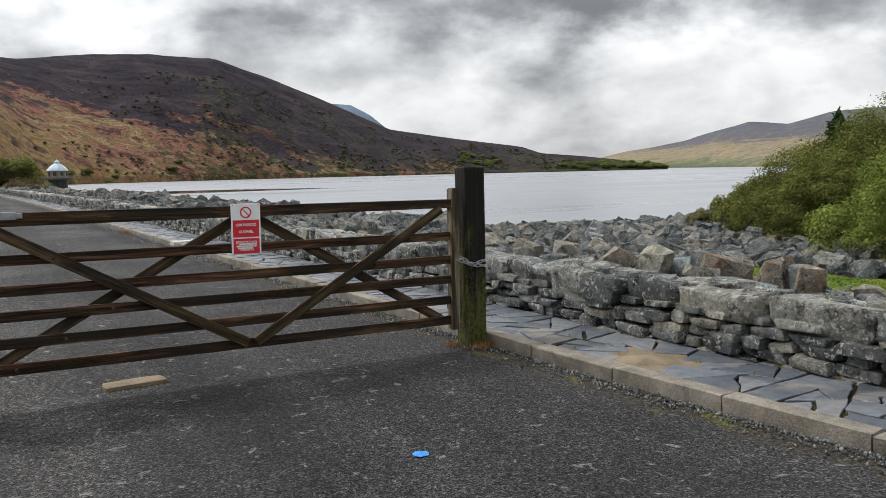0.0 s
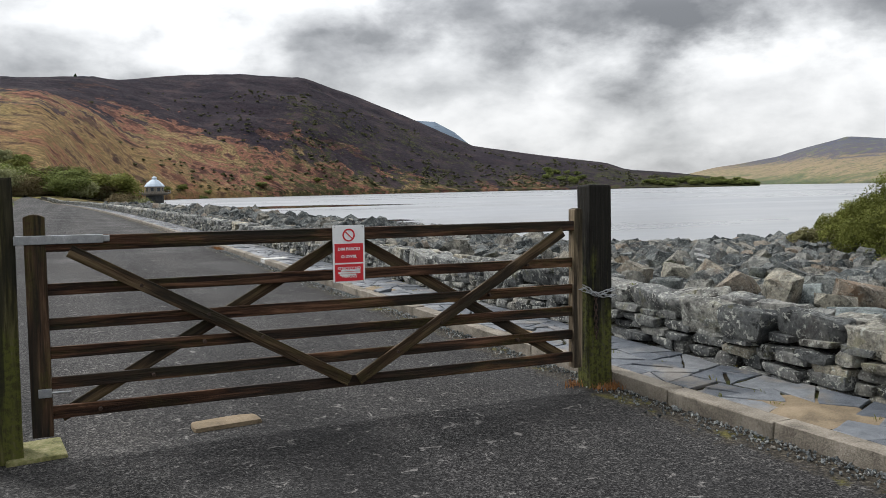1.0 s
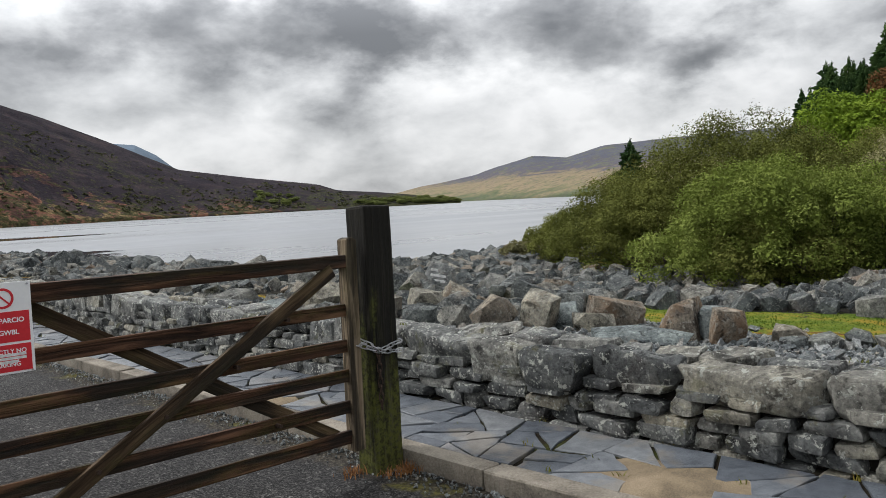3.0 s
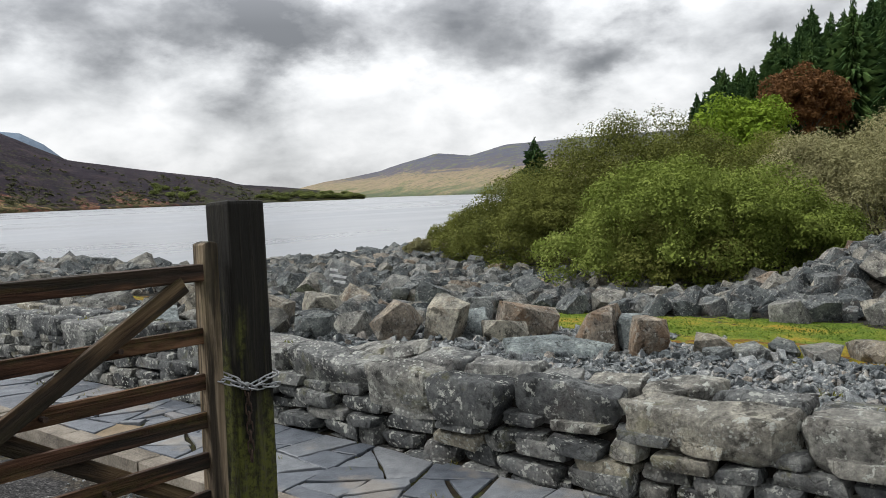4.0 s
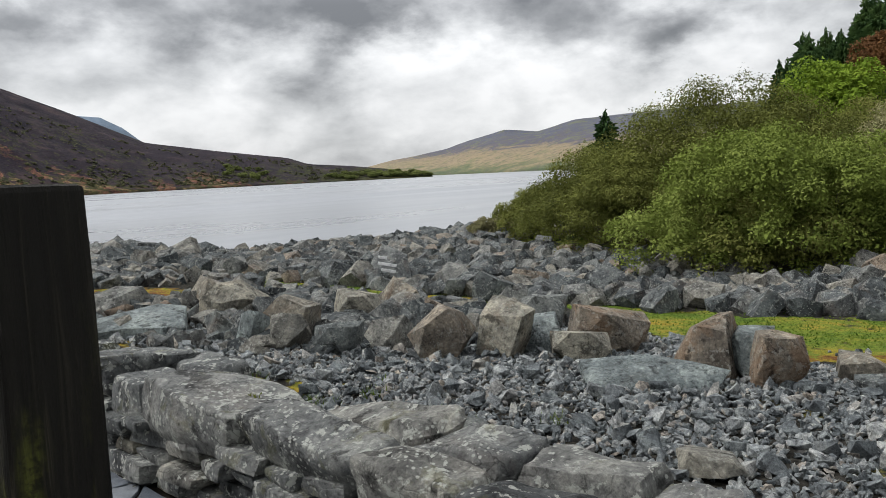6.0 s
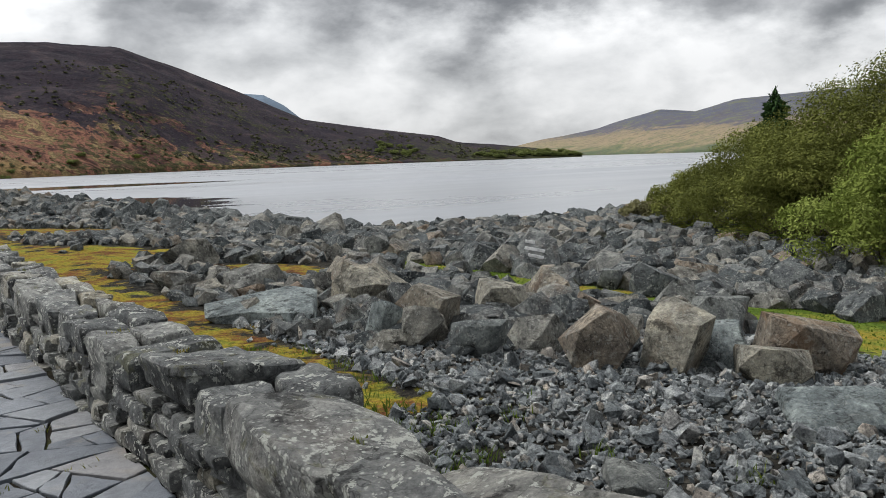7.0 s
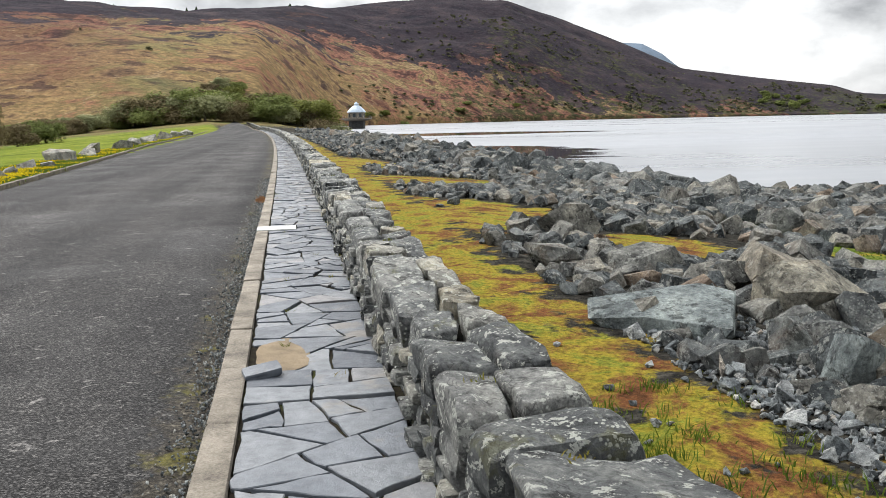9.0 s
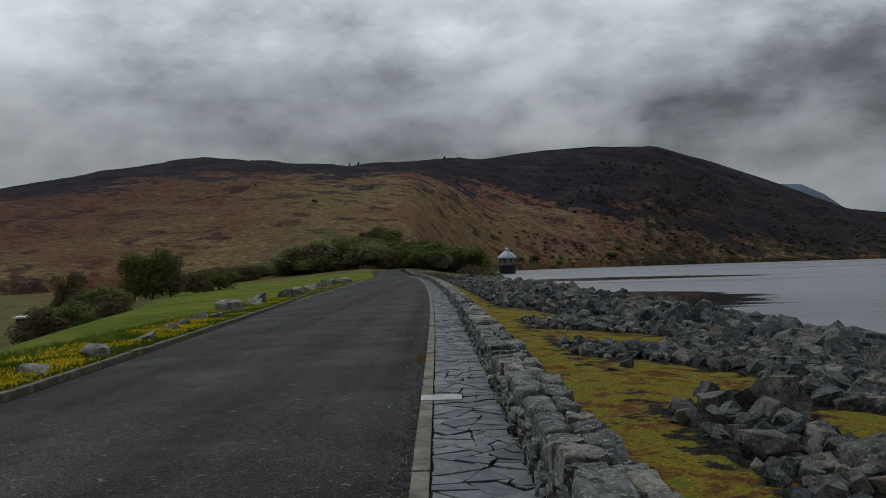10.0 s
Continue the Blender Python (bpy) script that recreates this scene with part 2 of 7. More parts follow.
def asphalt():
    m, nt, b = material("asphalt", 0.75, 0.13)
    where = place_of(nt, True)
    chips = node(nt, "ShaderNodeTexVoronoi", Scale=110.0)
    link(nt, where, chips.inputs["Vector"])
    stone = ramp(nt, [(0.0, (0.004, 0.004, 0.0042)), (0.45, (0.016, 0.0157, 0.0158)), (0.7, (0.036, 0.0352, 0.035)), (0.9, (0.054, 0.0528, 0.052)), (1.0, (0.09, 0.088, 0.086))])
    tone = node(nt, "ShaderNodeSeparateColor")
    link(nt, chips.outputs["Color"], tone.inputs[0])
    link(nt, tone.outputs[0], stone.inputs[0])
    patch = ramp(nt, [(0.2, (0.78, 0.78, 0.79)), (0.5, (1.0, 1.0, 1.0)), (0.8, (1.25, 1.24, 1.22))])
    link(nt, noise_of(nt, where, 0.7, 6, 0.65, 0.4), patch.inputs[0])
    col = mix_rgb(nt, 1.0, stone.outputs[0], patch.outputs[0], "MULTIPLY")
    tracks = node(nt, "ShaderNodeMapping")
    tracks.inputs["Scale"].default_value = (0.75, 0.012, 1)
    link(nt, where, tracks.inputs[0])
    band = ramp(nt, [(0.25, (0.62, 0.62, 0.63)), (0.45, (1.0, 1.0, 1.0)), (0.6, (1.3, 1.29, 1.28)), (0.75, (1.6, 1.58, 1.55))])
    link(nt, noise_of(nt, tracks.outputs[0], 1.0, 3, 0.5), band.inputs[0])
    col = mix_rgb(nt, 1.0, col, band.outputs[0], "MULTIPLY")
    # pale worn flecks lying across the road
    flecks = ramp(nt, [(0.72, (0, 0, 0)), (0.79, (1, 1, 1))])
    link(nt, noise_of(nt, where, 9.0, 7, 0.66, 0.8), flecks.inputs[0])
    col = mix_rgb(nt, math_node(nt, "MULTIPLY", flecks.outputs[0], 0.5), col, (0.24, 0.23, 0.22))
    # grit, dead leaf and moss gathered along the kerb
    fringe = node(nt, "ShaderNodeAttribute")
    fringe.attribute_name = "fringe"
    ragged = ramp(nt, [(0.40, (0, 0, 0)), (0.60, (1, 1, 1))])
    link(nt, math_node(nt, "ADD", fringe.outputs["Fac"], math_node(nt, "MULTIPLY", math_node(nt, "SUBTRACT", noise_of(nt, where, 5.0, 7, 0.7), 0.5), 0.9)), ragged.inputs[0])
    grit = ramp(nt, [(0.25, (0.008, 0.007, 0.006)), (0.5, (0.030, 0.026, 0.020)), (0.7, (0.075, 0.066, 0.052)), (0.85, (0.15, 0.14, 0.12))])
    link(nt, noise_of(nt, where, 45, 6, 0.7), grit.inputs[0])
    mossy = ramp(nt, [(0.60, (0, 0, 0)), (0.72, (1, 1, 1))])
    link(nt, noise_of(nt, where, 1.6, 6, 0.7), mossy.inputs[0])
    dirt = mix_rgb(nt, math_node(nt, "MULTIPLY", mossy.outputs[0], 0.8), grit.outputs[0], (0.085, 0.078, 0.016))
    col = mix_rgb(nt, ragged.outputs[0], col, dirt)
    coarse = ramp(nt, [(0.22, (0.4, 0.4, 0.4)), (0.5, (0.9, 0.89, 0.89)), (0.72, (1.38, 1.37, 1.34)), (0.85, (1.95, 1.92, 1.86))])
    link(nt, noise_of(nt, where, 30.0, 6, 0.75), coarse.inputs[0])
    col = mix_rgb(nt, 1.0, col, coarse.outputs[0], "MULTIPLY")
    link(nt, col, b.inputs["Base Color"])
    wet = ramp(nt, [(0.2, (0.72, 0.72, 0.72)), (0.6, (0.88, 0.88, 0.88))])
    link(nt, noise_of(nt, where, 0.45, 4, 0.55, 0.4), wet.inputs[0])
    link(nt, wet.outputs[0], b.inputs["Roughness"])
    bump(nt, b, chips.outputs["Distance"], 0.6, 0.006)
    return m


M_ROAD = asphalt()
M_KERB = plain("kerb_concrete", [(0.2, (0.062, 0.053, 0.042)), (0.45, (0.155, 0.135, 0.108)), (0.75, (0.27, 0.240, 0.196))], 4.0, 0.9, 0.6, 70)
M_EDGING = plain("mossy_edging", [(0.25, (0.045, 0.040, 0.026)), (0.5, (0.10, 0.085, 0.055)), (0.75, (0.19, 0.17, 0.13))], 4.0, 0.9, 0.6, 60)
M_SAND = plain("sandy_bed", [(0.2, (0.095, 0.073, 0.046)), (0.5, (0.18, 0.137, 0.086)), (0.8, (0.25, 0.195, 0.13))], 5.0, 0.95, 0.5, 90)
M_JOINT = plain("dark_joint", [(0.25, (0.007, 0.007, 0.005)), (0.5, (0.021, 0.017, 0.013)), (0.68, (0.036, 0.041, 0.013)), (0.85, (0.060, 0.060, 0.018))], 3.5, 0.95, 0.6, 60, 0.03)
# near black: shade in the gaps between wall stones is put into this colour
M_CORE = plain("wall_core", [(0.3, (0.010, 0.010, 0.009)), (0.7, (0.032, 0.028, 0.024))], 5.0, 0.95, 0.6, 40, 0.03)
M_STEEL = plain("galvanised_steel", [(0.3, (0.32, 0.33, 0.34)), (0.7, (0.5, 0.51, 0.52))], 20.0, 0.42, 0.1, 200, 0.5, 0.9, False)
M_RUST = plain("rusty_chain", [(0.3, (0.03, 0.02, 0.015)), (0.7, (0.085, 0.055, 0.04))], 30.0, 0.7, 0.2, 200, 0.4, 0.5, False)
M_WHITE = plain("white_enamel", [(0.3, (0.74, 0.75, 0.76)), (0.7, (0.82, 0.82, 0.82))], 6.0, 0.4, 0.0)
M_RED = plain("red_enamel", [(0.3, (0.52, 0.02, 0.03)), (0.7, (0.62, 0.03, 0.04))], 6.0, 0.4, 0.0)
M_BLUE = plain("blue_spray_paint", [(0.3, (0.012, 0.13, 0.42)), (0.7, (0.025, 0.22, 0.60))], 30.0, 0.6, 0.2)
M_CHALK = plain("white_paint_worn", [(0.35, (0.5, 0.5, 0.49)), (0.6, (0.78, 0.78, 0.76))], 12.0, 0.7, 0.2)
M_PALE = plain("pale_concrete", [(0.3, (0.34, 0.34, 0.33)), (0.7, (0.52, 0.52, 0.50))], 6.0, 0.85, 0.4, 60)
M_NEEDLE = plain("brown_litter", [(0.3, (0.16, 0.07, 0.025)), (0.7, (0.36, 0.17, 0.06))], 20.0, 0.9, 0.3)


def wood(name, dark, mid, pale, green, along="Z", foot=0.0):
    """Weathered timber: stretched grain along one axis, green algae low down in patches, dark wet streaks."""
    m, nt, b = material(name, 0.7, 0.16)
    where = place_of(nt, False)
    mp = node(nt, "ShaderNodeMapping")
    mp.inputs["Scale"].default_value = {"X": (1.0, 18, 18), "Z": (20, 20, 1.0)}[along]
    link(nt, where, mp.inputs[0])
    grain = noise_of(nt, mp.outputs[0], 1.6, 8, 0.65, 0.6)
    r = ramp(nt, [(0.34, dark), (0.55, mid), (0.78, pale)])
    link(nt, grain, r.inputs[0])
    low = node(nt, "ShaderNodeSeparateXYZ")
    link(nt, where, low.inputs[0])
    rise = math_node(nt, "MULTIPLY", math_node(nt, "SUBTRACT", 0.85, low.outputs[2]), foot)
    alg = ramp(nt, [(0.45, (0, 0, 0)), (0.70, (1, 1, 1))])
    stretched = node(nt, "ShaderNodeMapping")
    stretched.inputs["Scale"].default_value = {"X": (0.8, 4, 4), "Z": (7, 7, 1.3)}[along]
    link(nt, where, stretched.inputs[0])
    link(nt, math_node(nt, "ADD", noise_of(nt, stretched.outputs[0], 1.5, 6, 0.6, 0.3), rise), alg.inputs[0])
    patchy = ramp(nt, [(0.35, (0.25, 0.25, 0.25)), (0.6, (1, 1, 1))])
    link(nt, noise_of(nt, where, 34, 6, 0.72), patchy.inputs[0])
    col = mix_rgb(nt, math_node(nt, "MULTIPLY", math_node(nt, "MULTIPLY", alg.outputs[0], patchy.outputs[0]), green), r.outputs[0], (0.080, 0.086, 0.018))
    wet = ramp(nt, [(0.47, (0, 0, 0)), (0.60, (1, 1, 1))])
    moved = node(nt, "ShaderNodeMapping")
    moved.inputs["Location"].default_value = (5.3, 2.2, 7.7)
    moved.inputs["Scale"].default_value = {"X": (0.7, 5, 5), "Z": (9, 9, 0.7)}[along]
    link(nt, where, moved.inputs[0])
    link(nt, math_node(nt, "SUBTRACT", noise_of(nt, moved.outputs[0], 1.2, 5, 0.6, 0.2), math_node(nt, "MULTIPLY", rise, 0.6)), wet.inputs[0])
    col = mix_rgb(nt, math_node(nt, "MULTIPLY", wet.outputs[0], 0.75), col, (0.012, 0.011, 0.009))
    link(nt, col, b.inputs["Base Color"])
    bump(nt, b, grain, 0.9, 0.012)
    return m


M_POST = wood("weathered_post", (0.005, 0.0045, 0.004), (0.013, 0.012, 0.008), (0.070, 0.062, 0.044), 0.95, "Z", 0.45)
M_HEEL = wood("mossy_post", (0.020, 0.018, 0.008), (0.055, 0.050, 0.020), (0.13, 0.115, 0.055), 1.0, "Z", 0.9)
M_FOOTING = plain("mossy_concrete", [(0.25, (0.055, 0.060, 0.018)), (0.5, (0.15, 0.145, 0.055)), (0.75, (0.27, 0.24, 0.14))], 7.0, 0.95, 0.6, 50)
M_RAIL = wood("stained_rail", (0.014, 0.007, 0.004), (0.060, 0.029, 0.016), (0.15, 0.077, 0.044), 0.25, "X")
M_BRACE = wood("stained_brace", (0.025, 0.015, 0.008), (0.075, 0.048, 0.026), (0.13, 0.09, 0.05), 0.35, "X")
M_LATCH = wood("bleached_stile", (0.06, 0.045, 0.03), (0.17, 0.13, 0.085), (0.28, 0.22, 0.15), 0.3)
M_STILE = wood("stained_stile", (0.022, 0.013, 0.008), (0.060, 0.034, 0.020), (0.12, 0.075, 0.044), 0.35)


def ground_material():
    """Soil and chippings, with moss, grass and bracken where the 'cover' attribute says that they grow."""
    m, nt, b = material("ground_cover", 0.95, 0.03)
    where = place_of(nt, True)
    # soil coloured almost black, standing in for shade down between the stones
    soil = ramp(nt, [(0.25, (0.010, 0.010, 0.009)), (0.55, (0.030, 0.028, 0.024)), (0.8, (0.065, 0.062, 0.054))])
    link(nt, noise_of(nt, where, 9, 8, 0.7), soil.inputs[0])
    cover = node(nt, "ShaderNodeAttribute")
    cover.attribute_name = "cover"
    part = node(nt, "ShaderNodeSeparateColor")
    link(nt, cover.outputs["Color"], part.inputs[0])
    edge = math_node(nt, "MULTIPLY", math_node(nt, "SUBTRACT", noise_of(nt, where, 1.7, 7, 0.65), 0.5), 1.6)

    def spread(channel):
        r = ramp(nt, [(0.42, (0, 0, 0)), (0.58, (1, 1, 1))])
        link(nt, math_node(nt, "ADD", part.outputs[channel], edge), r.inputs[0])
        return r.outputs[0]

    moss = ramp(nt, [(0.15, (0.04, 0.02, 0.011)), (0.36, (0.13, 0.055, 0.024)), (0.45, (0.16, 0.11, 0.024)), (0.54, (0.22, 0.175, 0.024)), (0.66, (0.115, 0.135, 0.022)), (0.82, (0.27, 0.22, 0.034))])
    link(nt, noise_of(nt, where, 1.6, 10, 0.76, 0.4), moss.inputs[0])
    grass = ramp(nt, [(0.2, (0.045, 0.080, 0.014)), (0.45, (0.085, 0.13, 0.020)), (0.62, (0.145, 0.16, 0.026)), (0.78, (0.26, 0.175, 0.030))])
    link(nt, noise_of(nt, where, 0.9, 10, 0.76, 0.3), grass.inputs[0])
    rough = ramp(nt, [(0.3, (0.06, 0.06, 0.025)), (0.5, (0.13, 0.095, 0.045)), (0.7, (0.10, 0.11, 0.035))])
    link(nt, noise_of(nt, where, 0.08, 8, 0.7, 0.3), rough.inputs[0])
    col = mix_rgb(nt, spread(0), soil.outputs[0], moss.outputs[0])
    col = mix_rgb(nt, spread(1), col, grass.outputs[0])
    col = mix_rgb(nt, spread(2), col, rough.outputs[0])
    lawn = ramp(nt, [(0.25, (0.065, 0.088, 0.011)), (0.5, (0.110, 0.138, 0.016)), (0.75, (0.165, 0.180, 0.026))])
    link(nt, noise_of(nt, where, 0.12, 9, 0.7, 0.3), lawn.inputs[0])
    col = mix_rgb(nt, cover.outputs["Alpha"], col, lawn.outputs[0])
    tips = ramp(nt, [(0.25, (0.5, 0.5, 0.5)), (0.5, (1, 1, 1)), (0.75, (1.5, 1.45, 1.3))])
    link(nt, noise_of(nt, where, 28, 8, 0.75), tips.inputs[0])
    col = mix_rgb(nt, 1.0, col, tips.outputs[0], "MULTIPLY")
    link(nt, col, b.inputs["Base Color"])
    bump(nt, b, noise_of(nt, where, 35, 8, 0.7), 0.7, 0.03)
    return m


M_GROUND = ground_material()


def hill_material(name, stops, patch, speckle, scale=1.0):
    """Distant moorland: broad patches of grass, heather and woods."""
    m, nt, b = material(name, 1.0, 0.05)
    where = place_of(nt, True)
    mp = node(nt, "ShaderNodeMapping")
    mp.inputs["Scale"].default_value = (1, 1, 2.6)
    link(nt, where, mp.inputs[0])
    at = mp.outputs[0]
    r = ramp(nt, stops)
    height = node(nt, "ShaderNodeAttribute")
    height.attribute_name = "rise"
    n = math_node(nt, "MULTIPLY", math_node(nt, "SUBTRACT", noise_of(nt, at, 0.016 * scale, 12, 0.78, 0.8), 0.5), 0.55)
    link(nt, math_node(nt, "ADD", height.outputs["Fac"], n), r.inputs[0])
    p = ramp(nt, [(0.55, (0, 0, 0)), (0.66, (1, 1, 1))])
    link(nt, noise_of(nt, at, 0.035 * scale, 10, 0.75, 1.2), p.inputs[0])
    col = mix_rgb(nt, math_node(nt, "MULTIPLY", p.outputs[0], 0.75), r.outputs[0], patch)
    s = ramp(nt, [(0.54, (0, 0, 0)), (0.64, (1, 1, 1))])
    link(nt, noise_of(nt, at, 0.14 * scale, 6, 0.7), s.inputs[0])
    col = mix_rgb(nt, math_node(nt, "MULTIPLY", s.outputs[0], 0.6), col, speckle)
    link(nt, col, b.inputs["Base Color"])
    bump(nt, b, noise_of(nt, at, 0.05 * scale, 8, 0.7), 1.0, 6.0)
    return m


def moor_material():
    """Heather, bracken, rough grass and scrub in ragged patches; 'rise' is the height on the slope, 'along' the way round the lake."""
    m, nt, b = material("moor_hillside", 1.0, 0.05)
    where = place_of(nt, True)
    rise, along = node(nt, "ShaderNodeAttribute"), node(nt, "ShaderNodeAttribute")
    rise.attribute_name, along.attribute_name = "rise", "along"
    rise, along = rise.outputs["Fac"], along.outputs["Fac"]

    def spread(scale, detail, rough, distort, shift):
        mp = node(nt, "ShaderNodeMapping")
        mp.inputs["Location"].default_value = (shift, shift * 0.7, 0)
        mp.inputs["Scale"].default_value = (1, 1, 1.5)
        link(nt, where, mp.inputs[0])
        return noise_of(nt, mp.outputs[0], scale, detail, rough, distort)

    def mask(value, lo, hi):
        r = ramp(nt, [(lo, (0, 0, 0)), (hi, (1, 1, 1))])
        link(nt, value, r.inputs[0])
        return r.outputs[0]

    def level(stops):
        r = ramp(nt, [(p, (v, v, v)) for p, v in stops])
        link(nt, along, r.inputs[0])
        return r.outputs[0]

    def times(p, q):
        return math_node(nt, "MULTIPLY", p, q)

    def off(n, much):
        return times(math_node(nt, "SUBTRACT", n, 0.5), much)

    broad, mid, small = spread(0.008, 11, 0.72, 0.4, 40), spread(0.022, 11, 0.74, 0.35, 900), spread(0.11, 7, 0.7, 0.2, 300)
    base = ramp(nt, [(0.24, (0.026, 0.017, 0.018)), (0.36, (0.070, 0.036, 0.028)), (0.46, (0.205, 0.098, 0.066)), (0.52, (0.070, 0.056, 0.028)), (0.60, (0.225, 0.165, 0.082)), (0.68, (0.120, 0.060, 0.040)), (0.78, (0.055, 0.034, 0.028))])
    link(nt, mid, base.inputs[0])
    col = base.outputs[0]
    # straw and green grass low down at the dam's end
    straw = ramp(nt, [(0.24, (0.045, 0.030, 0.022)), (0.34, (0.110, 0.070, 0.038)), (0.46, (0.205, 0.137, 0.064)), (0.55, (0.105, 0.078, 0.034)), (0.63, (0.185, 0.100, 0.054)), (0.76, (0.085, 0.040, 0.028))])
    link(nt, mid, straw.inputs[0])
    low = math_node(nt, "ADD", math_node(nt, "SUBTRACT", level([(0.0, 0.58), (0.25, 0.56), (0.37, 0.36), (0.45, 0.12), (0.58, 0.0), (1.0, 0.0)]), rise), off(broad, 0.5))
    col = mix_rgb(nt, mask(low, 0.02, 0.10), col, straw.outputs[0])
    # redder bracken over the slopes at the dam's end
    red = ramp(nt, [(0.3, (0.045, 0.022, 0.018)), (0.5, (0.105, 0.048, 0.032)), (0.7, (0.070, 0.036, 0.024))])
    link(nt, mid, red.inputs[0])
    col = mix_rgb(nt, times(level([(0.0, 0.85), (0.10, 0.6), (0.2, 0.0)]), mask(math_node(nt, "ADD", rise, off(broad, 0.6)), 0.12, 0.28)), col, red.outputs[0])
    # pale sheep tracks and bleached grass in short streaks
    pale = mask(spread(0.045, 9, 0.72, 1.5, 1500), 0.70, 0.76)
    col = mix_rgb(nt, times(pale, 0.6), col, (0.24, 0.18, 0.105))
    path = level([(0.0, 0.0), (0.10, 0.0), (0.16, 1.0), (0.22, 1.0), (0.30, 0.0), (1.0, 0.0)])
    col = mix_rgb(nt, times(times(path, mask(spread(0.02, 6, 0.6, 0.4, 3300), 0.54, 0.62)), 0.5), col, (0.115, 0.115, 0.045))
    # short dark banks of heather and bracken lying across the slope
    banks = mask(spread(0.03, 8, 0.66, 0.3, 2600), 0.62, 0.68)
    col = mix_rgb(nt, times(banks, 0.75), col, (0.040, 0.022, 0.020))
    # dark heather over the top and the steep end, with ragged tongues
    edge = math_node(nt, "ADD", math_node(nt, "SUBTRACT", rise, level([(0.0, 0.58), (0.30, 0.54), (0.45, 0.38), (0.55, 0.27), (0.65, 0.15), (0.82, 0.06), (1.0, 0.0)])), math_node(nt, "ADD", off(broad, 0.75), off(mid, 0.75)))
    heather = ramp(nt, [(0.3, (0.010, 0.010, 0.015)), (0.6, (0.021, 0.018, 0.026)), (0.8, (0.055, 0.040, 0.040))])
    link(nt, mid, heather.inputs[0])
    col = mix_rgb(nt, times(mask(math_node(nt, "ADD", edge, 0.5), 0.49, 0.54), 0.95), col, heather.outputs[0])
    # olive scrub, thick in the middle of the slope and towards the point
    where_scrub = math_node(nt, "ADD", level([(0.0, 0.0), (0.40, 0.03), (0.54, 0.34), (0.66, 0.34), (0.80, 0.32), (0.92, 0.5), (1.0, 0.7)]), math_node(nt, "ADD", off(broad, -0.5), off(rise, -0.25)))
    thick = math_node(nt, "ADD", where_scrub, off(small, 0.8))
    green = ramp(nt, [(0.3, (0.020, 0.024, 0.012)), (0.55, (0.040, 0.044, 0.019)), (0.75, (0.068, 0.066, 0.028))])
    link(nt, spread(0.3, 5, 0.6, 0.0, 77), green.inputs[0])
    col = mix_rgb(nt, times(mask(thick, 0.42, 0.50), 0.9), col, green.outputs[0])
    grain = ramp(nt, [(0.25, (0.66, 0.66, 0.67)), (0.5, (1.0, 1.0, 1.02)), (0.75, (1.34, 1.33, 1.32))])
    link(nt, spread(0.3, 6, 0.75, 0.0, 20), grain.inputs[0])
    col = mix_rgb(nt, 1.0, col, grain.outputs[0], "MULTIPLY")
    link(nt, col, b.inputs["Base Color"])
    bump(nt, b, small, 0.6, 2.0)
    return m


M_HILL = moor_material()
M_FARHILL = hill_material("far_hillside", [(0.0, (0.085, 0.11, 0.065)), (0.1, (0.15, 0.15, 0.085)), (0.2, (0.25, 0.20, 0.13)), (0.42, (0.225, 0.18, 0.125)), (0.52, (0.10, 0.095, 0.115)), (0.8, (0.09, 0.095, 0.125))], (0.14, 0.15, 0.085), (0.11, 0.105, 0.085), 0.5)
# the haze of distance is painted into the mountain's blue-grey
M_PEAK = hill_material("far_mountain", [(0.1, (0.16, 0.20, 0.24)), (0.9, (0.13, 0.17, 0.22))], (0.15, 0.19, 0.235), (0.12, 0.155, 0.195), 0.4)


